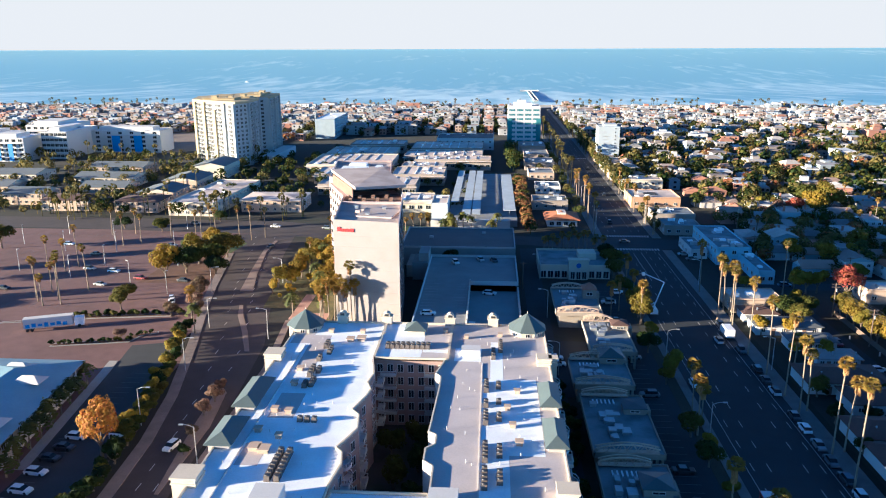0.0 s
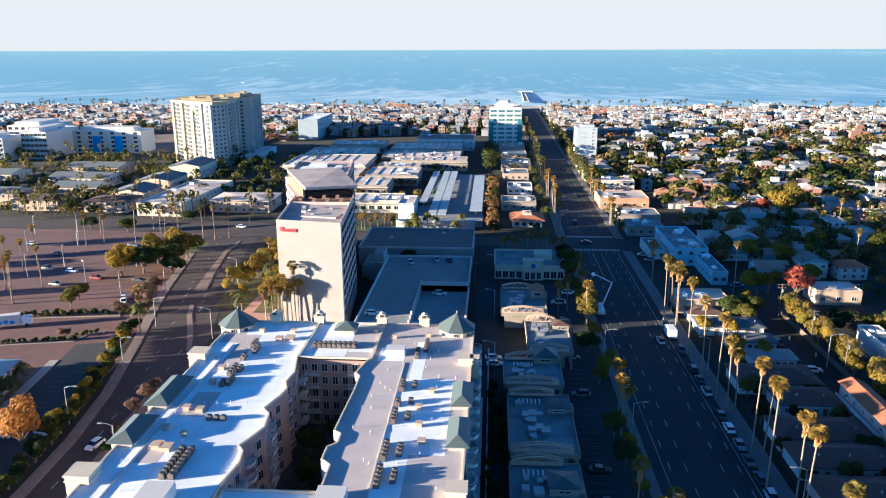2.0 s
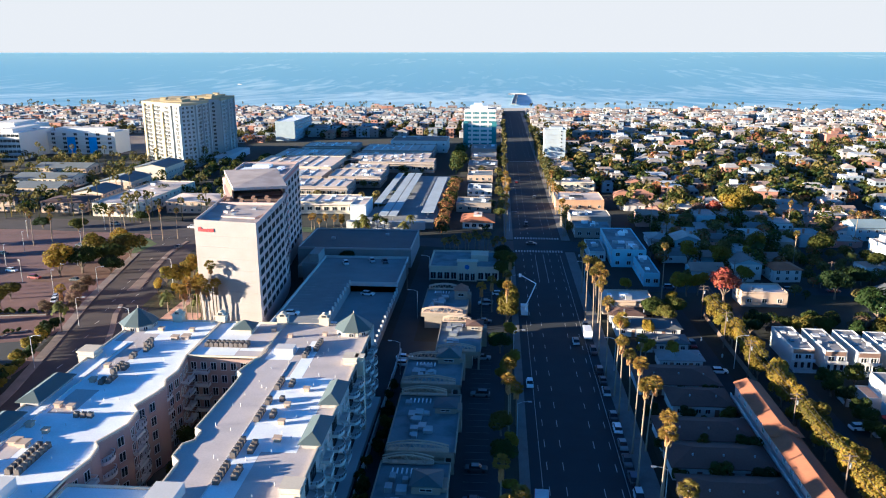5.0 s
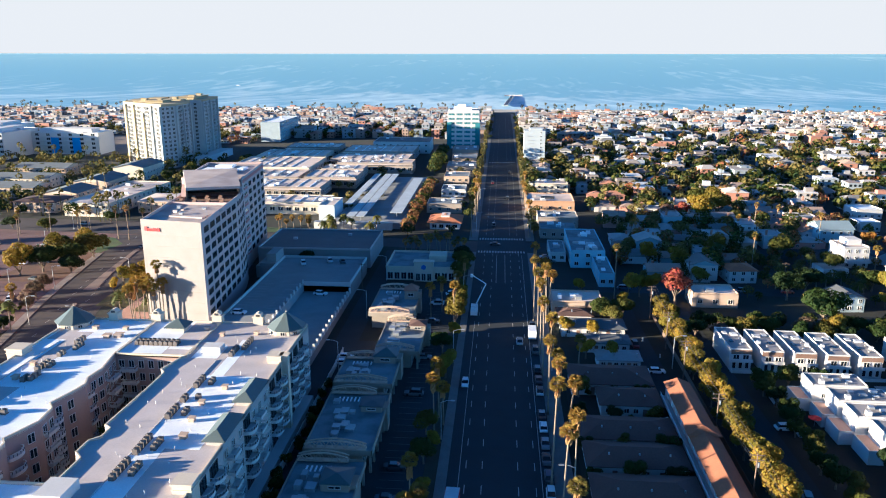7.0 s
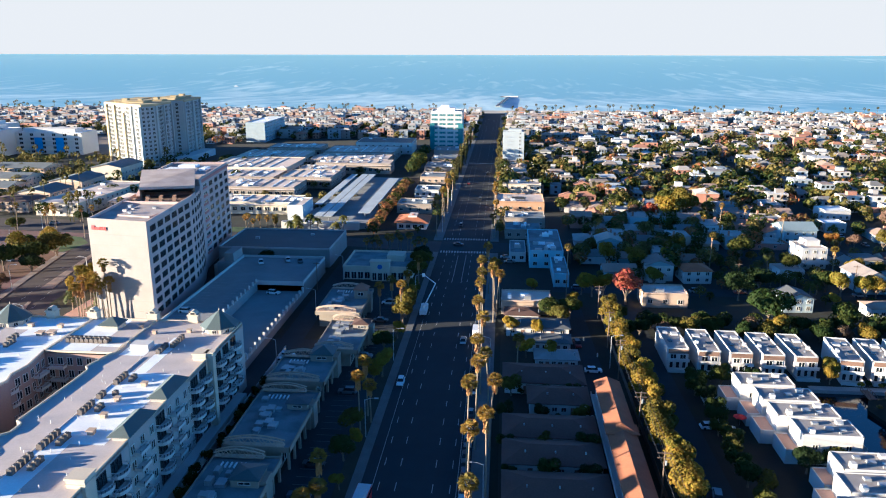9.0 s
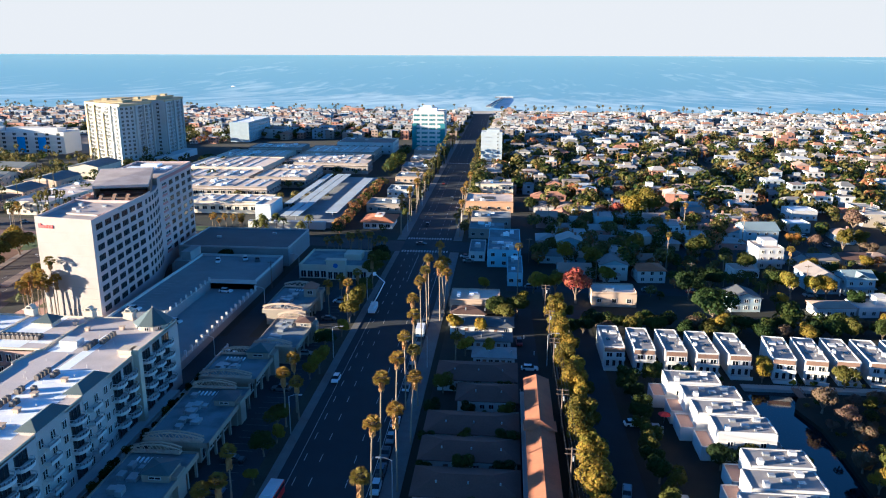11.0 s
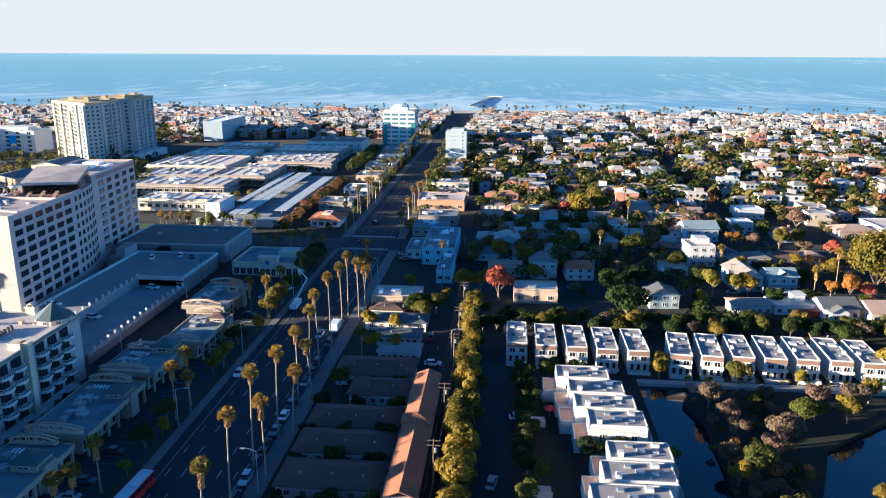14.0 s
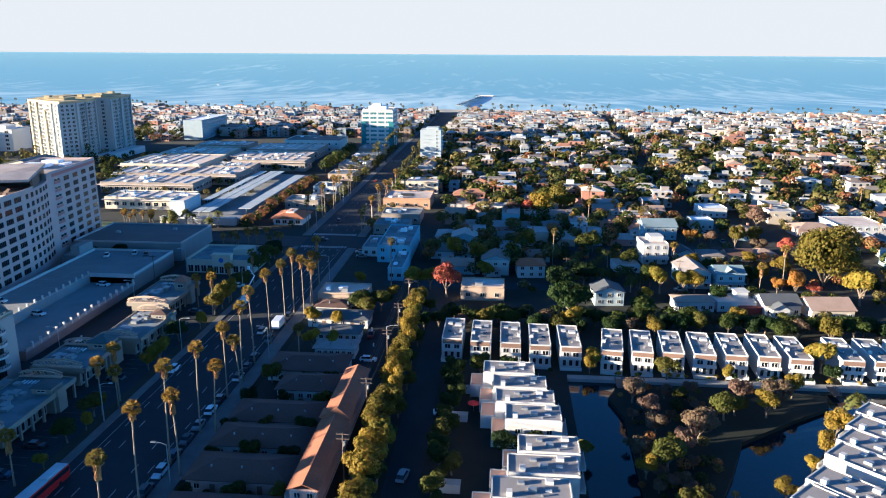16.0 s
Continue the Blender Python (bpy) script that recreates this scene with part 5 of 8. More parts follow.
for x0, y0, x1, y1, h, k in ((-372, 528, -342, 556, 17, 1), (-338, 544, -318, 590, 20, 0), (-318, 580, -262, 604, 17, 1), (-372, 580, -340, 620, 21, 0), (-420, 540, -380, 590, 16, 0), (-470, 560, -430, 600, 17, 1)):
    b = flat_building("white_block", x0, y0, x1, y1, h, stucco_white, roof_white, "white stepped apartment block with balcony bands" if not k else "white apartment block partly wrapped in blue netting", "apartment building", 5, 6, "white blocks", 3, int(-x0), sides="f", win=(3.0, 2.2))
    for z in range(4):
        part("balcony_slab", boxes((1, -1.4, h / 5 * (z + 1) - 0.2, x1 - x0 - 1, 0, h / 5 * (z + 1) + 0.1)), stucco_white, b)
    for q in ((0.3, 0.42), (0.62, 0.74)) if k else ():
        part("netting", boxes(((x1 - x0) * q[0], -1.6, 1.0, (x1 - x0) * q[1], -1.42, h - 3.4)), blue_net, b, "blue protective netting")
    part("roof_step", boxes((4, 5, h, x1 - x0 - 8, y1 - y0 - 6, h + 3)), stucco_white, b)
brown_field = mat("bare_soil", (0.20, 0.15, 0.115), 0.95, vary=0.2)
sheet("field", [[(-285, 562), (-238, 592), (-262, 716), (-335, 714)]], 0.03, brown_field, "bare brown building plot", "field")
# right of the boulevard
flat_building("blue_shop", 87.6, 284, 100.6, 320, 6.6, stucco_blue, shop_roof, "pale blue two-storey building with roof plant", "shop", 2, 3, units=14, seed=5, sides="fl")
flat_building("white_canopy_shop", 80, 292, 86.4, 312, 3.5, stucco_white, shop_roof, "low white shop with awnings", "shop", 1, 2, units=2, seed=6, sides="fl")
flat_building("low_blue_shop", 95.5, 260, 101, 283.4, 4.6, stucco_blue, shop_roof, "low pale blue shop wing", "shop", 1, 2, units=3, seed=26, sides="fl")
ts = flat_building("tan_shop", 73.4, 387, 98.4, 410, 5.4, mat("orange_stucco", (0.44, 0.26, 0.15), 0.9, vary=0.12), roof_pale, "sunlit low shop with a terracotta front and a roof light well", "shop", 1, 5, units=4, seed=7, sides="fl")
# no hole is cut: a near-black plate paints the shade inside the well
part("light_well", boxes((8, 8, 5.46, 15, 15, 5.56)), mat("well_shade", (0.03, 0.03, 0.03), 0.9), ts, "roof light well drawn as a shade-dark plate")
flat_building("cream_shop", 76.5, 431, 98.6, 446, 7.0, stucco_cream, roof_pale, "cream two-storey shop building", "shop", 2, 6, units=3, seed=8, sides="fl")
# the darker mall_wall carries the shade on these two grey-white shops
flat_building("grey_shop", 78, 352, 97, 368, 4.4, mall_wall, shop_roof, "grey-white shop, shade in its wall colour, cluttered flat roof", "shop", 1, 4, units=6, seed=9, sides="fl")
flat_building("grey_shop", 78, 330, 94, 345, 4.0, mall_wall, shop_roof, "grey-white shop, shade in its wall colour, cluttered flat roof", "shop", 1, 4, units=5, seed=10, sides="fl")
flat_building("tan_house", 77, 230, 93, 241.5, 4.2, stucco_tan, roof_pale, "tan flat-roofed building beside the palms", "shop", 1, 3, units=3, seed=11, sides="fl")
flat_building("flat_house", 123.4, 240.5, 138, 250.5, 4.6, stucco_tan, roof_pale, "tan flat-roofed house behind the hedge", "house", 1, 3, units=2, seed=12, sides="fl")
def station(x, y):
    s = thing("service_station", P(x, y), "low restaurant with a brown hipped roof and pale base", "restaurant")
    part("wall", boxes((-7, -8, 0, 7, 8, 3.2)), stucco_white, s)
    bm = bmesh.new()
    hip(bm, -7, -8, 7, 8, 3.2, 2.6, 1.2, 0.2, 'y')
    part("roof", bm, tile_red, s)
    part("roof_well", boxes((-2, -4, 4.6, 2, 4, 5.6)), roof_pale, s)
    put_windows(s, (-6.5, -8), (6.5, -8), [0.6], 4, 2.2, 1.8, 1)
station(34, 352)
flat_building("low_shop", 26, 424, 40, 440, 4, stucco_white, shop_roof, "low white shop in the shade", "shop", 1, 4, units=3, seed=13, sides="f")
flat_building("low_shop", 24, 470, 40, 490, 4, stucco_tan, shop_roof, "low tan shop in the shade", "shop", 1, 4, units=3, seed=14, sides="f")
for x0, y0, x1, y1, h, m_ in ((22, 380, 40, 396, 4.5, mall_wall), (23, 506, 43, 530, 5, mall_wall), (24, 546, 42, 572, 5, stucco_tan), (22, 584, 42, 612, 6, mall_wall), (75, 466, 96, 486, 4.5, stucco_tan), (75, 500, 97, 530, 5.5, stucco_cream)):
    flat_building("low_shop", x0, y0, x1, y1, h, m_, shop_roof, "low flat-roofed shop beside the boulevard", "shop", 1, 4, units=4, seed=int(y0), sides="f")
# pier
pr = thing("pier", P(66, 1150) @ pose(0, 0, 1.0, -2.15, 0, -1.7), "long concrete pier with a wide head on piles", "pier")
part("deck", boxes((-3.5, 0, -1.0, 3.5, 640, 0)), concrete, pr)
part("head", boxes((-20, 640, -1.2, 22, 690, 0)), concrete, pr, "wide rectangular pier head")
for x0, y0, x1, y1 in ((-20, 640, -19.6, 690), (21.6, 640, 22, 690), (-19.6, 689.6, 21.6, 690), (-3.5, 0, -3.2, 639.9), (3.2, 0, 3.5, 639.9)):
    part("railing", boxes((x0, y0, 0, x1, y1, 1.4)), stucco_white, pr)
for k in range(14):
    for x in (-3.0, 2.0):
        part("pile", boxes((x, 80 + 40 * k, -8, x + 1.0, 81.2 + 40 * k, -1.0)), concrete, pr)
for x in (-19, -10, 0, 10, 20):
    for y in (642, 664, 687):
        part("pile", boxes((x, y, -8, x + 1.2, y + 1.2, -1.2)), concrete, pr)
bt = thing("boat", P(-760, 2300, -27.3), "small boat far out on the sea", "boat")
part("hull", boxes((0, 0, 0, 14, 4, 1.6), (4, 1, 1.6, 9, 3, 3.6)), stucco_white, bt)

# ---- plants ----
def leafy(m, share=0.36):
    """Lets part of the light through the leaves."""
    N, L = m.node_tree.nodes, m.node_tree.links
    b = N["Principled BSDF"]
    tl, mx = N.new("ShaderNodeBsdfTranslucent"), N.new("ShaderNodeMixShader")
    mx.inputs[0].default_value = share
    L.new(b.inputs["Base Color"].links[0].from_socket, tl.inputs[0])
    L.new(b.outputs[0], mx.inputs[1])
    L.new(tl.outputs[0], mx.inputs[2])
    L.new(mx.outputs[0], N["Material Output"].inputs[0])
    return m
def leaf_material(name, palette, hue=0.02, vary=0.35):
    m = material(name, palette[0], 0.75, vary=vary, scale=1.4, fine=3.0, palette=palette, hue=hue, spec=0.2)
    return leafy(m)
GREENS = [(0.024, 0.042, 0.007), (0.042, 0.056, 0.009), (0.070, 0.074, 0.011), (0.018, 0.032, 0.007), (0.088, 0.080, 0.012)]
leaf_green = leaf_material("leaves_green", GREENS)
leaf_gold = leaf_material("leaves_gold", [(0.28, 0.190, 0.016), (0.235, 0.175, 0.018), (0.18, 0.145, 0.016)])
# olive leaves hold the low sun's gold in their colour
leaf_olive = leaf_material("leaves_olive", [(0.185, 0.130, 0.014), (0.125, 0.098, 0.012), (0.23, 0.155, 0.015)])
leaf_orange = leaf_material("leaves_orange", [(0.36, 0.17, 0.03), (0.30, 0.15, 0.03)])
leaf_red = leaf_material("leaves_red", [(0.38, 0.10, 0.06), (0.32, 0.085, 0.05)])
leaf_brown = leaf_material("leaves_brown", [(0.16, 0.10, 0.07), (0.13, 0.09, 0.055)])
palm_green = leaf_material("palm_fronds", [(0.24, 0.165, 0.030), (0.29, 0.185, 0.034), (0.16, 0.125, 0.026)])
feather_green = leaf_material("feather_fronds", [(0.085, 0.09, 0.02), (0.12, 0.115, 0.025), (0.06, 0.07, 0.018)])
palm_dead = mat("dead_fronds", (0.34, 0.19, 0.07), 0.9, vary=0.3)

def leaf_quad(V, F, c, n, s, rnd):
    """One small leaf clump, a bent quad pair facing about n."""
    n = n.normalized()
    u = n.orthogonal().normalized()
    u = Matrix.Rotation(rnd.uniform(0, 6.283), 3, n) @ u
    w = n.cross(u)
    a, b = s * rnd.uniform(0.7, 1.3), s * rnd.uniform(0.5, 1.0)
    i = len(V)
    V += [c - u * a, c + w * b - n * 0.15 * s, c + u * a, c - w * b - n * 0.15 * s]
    F.append((i, i + 1, i + 2, i + 3))

def crown_points(rnd, r, h, lobes, count, s):
    """Leaf clumps on the outside of several lobes, so that the outline is uneven and has gaps."""
    V, F = [], []
    ls = []
    for k in range(lobes):
        a, e = rnd.uniform(0, 6.283), rnd.uniform(-0.35, 0.9)
        d = 0.0 if k == 0 else rnd.uniform(0.35, 0.62)
        ls.append((Vector((r * d * math.cos(a), r * d * math.sin(a), h * 0.5 * (0.0 if k == 0 else e * 0.7))), rnd.uniform(0.42, 0.6) if k else 0.68))
    for _ in range(count):
        c, k = ls[rnd.randrange(lobes)]
        z = rnd.uniform(-0.75, 1.0)
        a = rnd.uniform(0, 6.283)
        q = math.sqrt(max(0.0, 1 - z * z))
        d = Vector((q * math.cos(a), q * math.sin(a), z))
        f = rnd.uniform(0.72, 1.06)
        p = c + Vector((d.x * r * k * f, d.y * r * k * f, d.z * h * 0.5 * k * f))
        if any((p - c2).length < 0.55 * k2 * min(r, h / 2) for c2, k2 in ls if c2 is not c):
            continue
        leaf_quad(V, F, p, d + Vector((rnd.uniform(-.6, .6), rnd.uniform(-.6, .6), rnd.uniform(-.3, .7))), s, rnd)
    return V, F

def from_lists(name, V, F, m):
    me = bpy.data.meshes.new(name)
    me.from_pydata([tuple(v) for v in V], [], F)
    for x in (m if isinstance(m, list) else [m]):
        me.materials.append(x)
    return me

def make_tree(seed, r, h, trunk, m, label, count=900, s=0.42, lobes=7, category="tree"):
    rnd = random.Random(seed)
    t = thing(category, P(0, -500, 0), label, category)
    bm = bmesh.new()
    lean = (rnd.uniform(-0.3, 0.3), rnd.uniform(-0.3, 0.3))
    tube(bm, [(0, 0, 0), (lean[0] * 0.5, lean[1] * 0.5, trunk * 0.6), (lean[0], lean[1], trunk + h * 0.3)], [0.16 + r * 0.05, 0.12 + r * 0.035, 0.06], 7)
    for k in range(6):
        a = k * 1.05 + rnd.uniform(-.3, .3)
        z0 = trunk * rnd.uniform(0.7, 1.0)
        tube(bm, [(lean[0] * 0.6, lean[1] * 0.6, z0), (r * 0.3 * math.cos(a), r * 0.3 * math.sin(a), trunk + h * 0.22), (r * 0.62 * math.cos(a), r * 0.62 * math.sin(a), trunk + h * rnd.uniform(0.4, 0.6))], [0.1 + r * 0.02, 0.07, 0.03], 5)
    part("trunk", bm, bark, t)
    V, F = crown_points(rnd, r, h, lobes, count, s)
    V = [v + Vector((lean[0], lean[1], trunk + h * 0.5)) for v in V]
    part("crown", from_lists("crown", V, F, m), None, t)
    return t

def make_palm(seed, h, skirt, m=None, r=1.5, label="tall fan palm with a shaggy golden skirt of dead fronds", fans=54, feather=False):
    rnd = random.Random(seed)
    t = thing("palm_tree", P(0, -500, 0), label, "palm tree")
    bm = bmesh.new()
    bend = rnd.uniform(-0.7, 0.7), rnd.uniform(-0.7, 0.7)
    pts = [(bend[0] * (k / 6) ** 2, bend[1] * (k / 6) ** 2, h * k / 6) for k in range(7)]
    tube(bm, pts, [0.26, 0.19, 0.165, 0.15, 0.145, 0.14, 0.17], 8)
    part("trunk", bm, palm_bark, t)
    top = Vector(pts[-1])
    def frond(V, F, d, length, wide, droop):
        side = d.cross(Vector((0, 0, 1)))
        side = side.normalized() if side.length > 0.01 else Vector((1, 0, 0))
        base = top + d * 0.2
        if feather:
            n, prev = 6, None
            for i in range(n + 1):
                f = i / n
                c = base + d * length * f - Vector((0, 0, droop * f * f))
                w = wide * (0.35 + 1.3 * f * (1.15 - f))
                for sgn in (-1, 1):
                    if i < n:
                        k = len(V)
                        c2 = base + d * length * (f + 0.16) - Vector((0, 0, droop * (f + 0.16) ** 2))
                        V.extend([c, c + side * sgn * w - Vector((0, 0, 0.45 * w)) + d * 0.25, c2])
                        F.append((k, k + 1, k + 2))
        else:
            hub = base + d * length * 0.5 - Vector((0, 0, droop * 0.25))
            k = len(V)
            V.extend([base + side * 0.04, base - side * 0.04, hub])
            F.append((k, k + 1, k + 2))
            n = 7
            for i in range(n):
                a = (i - (n - 1) / 2) / n * 2.6
                tip = hub + (d * math.cos(a) + side * math.sin(a)) * wide - Vector((0, 0, droop * (0.4 + 0.3 * abs(a))))
                o = (side * math.cos(a) - d * math.sin(a)) * wide * 0.10
                mid = hub + (tip - hub) * 0.6 + Vector((0, 0, 0.08))
                k = len(V)
                V.extend([hub, mid + o, tip, mid - o])
                F.append((k, k + 1, k + 2, k + 3))
    V, F = [], []
    for k in range(fans):
        z = rnd.uniform(-0.45, 0.98)
        a = k * 2.4 + rnd.uniform(-.2, .2)
        q = math.sqrt(1 - z * z)
        frond(V, F, Vector((q * math.cos(a), q * math.sin(a), z)), r * rnd.uniform(0.8, 1.1), r * (0.62 if not feather else 0.35), r * 0.3 if not feather else r * 0.8)
    part("crown", from_lists("crown", V, F, m or palm_green), None, t)
    if skirt:
        V, F = [], []
        for k in range(64):
            a = k * 2.4
            z0 = -rnd.uniform(0.3, skirt)
            d = Vector((math.cos(a), math.sin(a), -1.6)).normalized()
            o = Vector((0, 0, z0))
            side = Vector((-math.sin(a), math.cos(a), 0))
            p0, p1 = top + o + d * 0.2, top + o + d * rnd.uniform(0.7, 1.1)
            k2 = len(V)
            V.extend([p0, p1 + side * 0.32, p1 - Vector((0, 0, 0.6)), p1 - side * 0.32])
            F.append((k2, k2 + 1, k2 + 2, k2 + 3))
        part("skirt", from_lists("skirt", V, F, palm_dead), None, t, "hanging dead golden fronds")
    return t

PALMS = {h: make_palm(h, h, 1.6 + (h % 3) * 0.6) for h in (9, 11, 13, 15, 17, 19, 21)}
THIN = {h: make_palm(h + 50, h, 0.5, r=1.2, fans=46, label="slender fan palm with a small round crown") for h in (7, 10, 13, 16, 19)}
FEATHER = {h: make_palm(h + 90, h, 0, feather_green, r=2.6, fans=30, feather=True, label="feathery palm with arching green fronds") for h in (5, 8)}
templates = list(PALMS.values()) + list(THIN.values()) + list(FEATHER.values())
def palm(x, y, h, kind=None, z=0.0, group=""):
    kind = PALMS if kind is None else kind
    key = min(kind, key=lambda k: abs(k - h))
    o = copy_thing(kind[key], P(x, y, z, (x * 37 + y * 53) % 360) @ Matrix.Scale(h / key, 4, (0, 0, 1)))
    if group:
        o["group"] = group
    return o
SP = "palms along the boulevard"
remote_palms = []
for x, y, z in ((72.0, 104.1, 18.5), (71.6, 117, 20.8), (74.7, 127.6, 18.4), (70.8, 131.8, 22.2), (72.0, 144.4, 21.1), (75.0, 145.6, 16.5), (74.4, 163.5, 15.3), (71.8, 161.4, 19.0), (72.2, 171, 21.2), (71.6, 182, 21.5), (71.6, 196.2, 22.0), (71.6, 211, 20.5), (70.9, 223, 20.5), (75.5, 226.5, 15.3), (74.6, 221.5, 19.0), (75.0, 231, 15.2), (76.4, 236, 16), (74.2, 233.2, 17.3), (72.5, 250, 18)):
    palm(x, y, z - 0.6, group=SP)
for x, y, z in ((46.7, 157.8, 14.3), (46.2, 150.8, 13.6), (48.0, 154.6, 10), (47.4, 108.4, 13.3), (45.0, 107.4, 12.6), (44.4, 121.5, 11.4), (46.9, 232.2, 12.6), (46.3, 217.4, 13.6), (41.8, 229.5, 11.4), (38.6, 224.8, 10.8), (47.9, 252, 12)):
    palm(x, y, z - 0.5, group=SP)
palm(81.6, 189.8, 8.0, group=SP)
palm(98.9, 246.3, 18.6, THIN)
rnd = random.Random(4)
for k in range(18):       # far boulevard palms on both sides
    y = 335 + k * 22
    for x in (47.6, 73.2):
        for j in range(2):
            spot = x + rnd.uniform(-0.8, 0.8), y + rnd.uniform(-7, 7), rnd.uniform(9, 15) + (3 if x < 60 else 0)
            if k < 5:
                palm(*spot, THIN if rnd.random() < 0.5 else None)
            else:
                remote_palms.append((*spot, 1.7))
for x, y, h in ((-39.4, 203.6, 21.6), (-42.8, 203.4, 16.0), (-41.6, 202.6, 17.0), (-40.4, 203.6, 15.0), (-44.4, 203.0, 15.2), (-38.4, 203.2, 16.4), (-46.0, 203.6, 16.6), (-47.4, 201.8, 14.8), (-43.6, 204.4, 17.6), (-48.6, 205, 14.0), (-49.8, 208, 12.4)):
    palm(x, y, h, None, group="palms before the hotel")
for x, y in ((-153, 232), (-150, 228), (-147, 235), (-144, 230), (-141, 226), (-151, 238), (-146, 224), (-139, 240), (-160, 262), (-164, 258), (-158, 268), (-156, 300), (-150, 304), (-140, 312), (-128, 316), (-121, 310), (-117, 305), (-160, 320), (-110, 314), (-133, 322), (-170, 318), (-104, 312), (-99, 316)):
    palm(x, y, 10 + (x * 7 + y * 3) % 7, THIN, group="palms of the car park")
palm(-90.5, 211, 11, group="palms of the car park")
for k in range(46):
    x, y = rnd.uniform(-330, -165), rnd.uniform(356, 540)
    remote_palms.append((x, y, rnd.uniform(8, 15), 2.0))
for k in range(40):
    x, y = -215 + rnd.gauss(0, 6) if k < 14 else rnd.uniform(-205, -90), rnd.uniform(345, 362)
    remote_palms.append((x, y, rnd.uniform(8, 14), 1.8))
for k in range(26):
    x = -27 + rnd.uniform(-48, 0) if k < 16 else rnd.uniform(-24, 9)
    palm(x, 333 + rnd.uniform(-3, 3), rnd.uniform(5, 8), THIN if k < 16 else FEATHER, group="palms at the mall")
for k in range(13):
    palm(22 + k * 2.0 + rnd.uniform(-.6, .6), 296 + rnd.uniform(-4, 5), rnd.uniform(6.5, 10), THIN, group="palms by the bank")
for x, y, h in ((-54, 232, 7), (-57, 240, 8), (-61, 250, 8), (-55, 254, 9), (-66, 262, 8), (-58, 268, 9), (-63, 276, 8), (-70, 280, 9), (-52, 222, 6), (-62, 222, 6), (-50, 172, 8), (-49, 158, 7), (-52, 165, 6)):
    palm(x, y, h, FEATHER if h < 9 else THIN, group="palms of the hotel garden")

T = {"green": make_tree(1, 4.0, 6.0, 2.4, leaf_green, "dense dark green street tree", 2400, 0.32),
     "green_b": make_tree(2, 3.2, 4.6, 1.8, leaf_green, "bushy green garden tree", 1700, 0.31),
     "olive": make_tree(3, 3.6, 6.4, 2.2, leaf_olive, "olive-green tree in low sun", 2200, 0.31),
     "gold": make_tree(4, 3.2, 5.2, 2.4, leaf_gold, "tree with golden yellow foliage", 2000, 0.31),
     "orange": make_tree(5, 4.0, 7.6, 2.4, leaf_orange, "tree with orange autumn foliage", 2300, 0.31, 8),
     "red": make_tree(6, 3.8, 6.0, 2.2, leaf_red, "maple with red autumn foliage", 2000, 0.31),
     "brown": make_tree(7, 3.6, 4.6, 1.6, leaf_brown, "tree with thin brown foliage", 1500, 0.30),
     "shrub": make_tree(8, 1.8, 2.2, 0.5, leaf_green, "low rounded green shrub", 420, 0.3, 4, "shrub"),
     "shrub_gold": make_tree(9, 1.7, 2.2, 0.5, leaf_gold, "low yellow-green garden shrub", 420, 0.28, 4, "shrub"),
     "big": make_tree(10, 8.0, 15.4, 0.4, leaf_olive, "huge round olive-green tree", 9500, 0.42, 22)}
templates += list(T.values())
def tree(kind, x, y, s=1.0, z=0.0, group=""):
    f = (x * 13.7 + y * 7.3) % 1.0
    o = copy_thing(T[kind], P(x, y, z, (x * 91 + y * 57) % 360) @ Matrix.Diagonal((s * (0.92 + 0.2 * f), s * (1.08 - 0.2 * f), s * (0.9 + 0.25 * f), 1)))
    if group:
        o["group"] = group
    return o
remote = {0: [], 1: [], 2: []}
def remote_tree(kind, x, y, s):
    """A tree far off, kept for the woods that are built as one."""
    remote[0 if kind.startswith("green") else 1 if kind == "olive" else 2].append((x, y, 3.3 * s, 6.2 * s))
# the row of trees between the two lanes
for k in range(26):
    y = 112 + k * 4.7 + rnd.uniform(-1, 1)
    tree(("olive", "olive", "gold", "olive")[k % 4], 112.2 - 0.018 * (y - 112) + rnd.uniform(-0.8, 0.8), y, rnd.uniform(0.72, 1.0), group="tree row by the lane")
    if k % 3 == 0:
        tree("green_b", 113.6 + rnd.uniform(-.6, .6), y + 2, rnd.uniform(0.7, 0.9), group="tree row by the lane")
# dense belt behind the townhouses
for k in range(44):
    tree(("green", "green_b", "brown", "green", "olive", "green_b", "green")[k % 7], 118 + k * 3.6 + rnd.uniform(-1, 1), 214 + rnd.uniform(-2, 3) + (rnd.uniform(3, 7) if k % 2 else 0), rnd.uniform(0.78, 1.0), -0.9, group="tree belt")
for k in range(26):
    remote_tree(("green", "green_b", "olive")[k % 3], 122 + k * 5.6 + rnd.uniform(-2, 2), 221 + rnd.uniform(-3, 4), rnd.uniform(0.6, 0.85))
tree("red", 118.4, 243, 1.25)
for x, y in ((112, 251), (108, 250), (104.5, 252)):
    tree("gold", x, y, 1.05)
for x, y, s in ((92, 226, 1.0), (95, 222, 0.9), (98.5, 227, 0.9), (88, 250, .8), (100, 240, .7), (84, 195, .8), (90, 193, .7), (87, 211, .7), (80, 211, .8)):
    tree("green" if s > 0.85 else "gold", x, y, s)
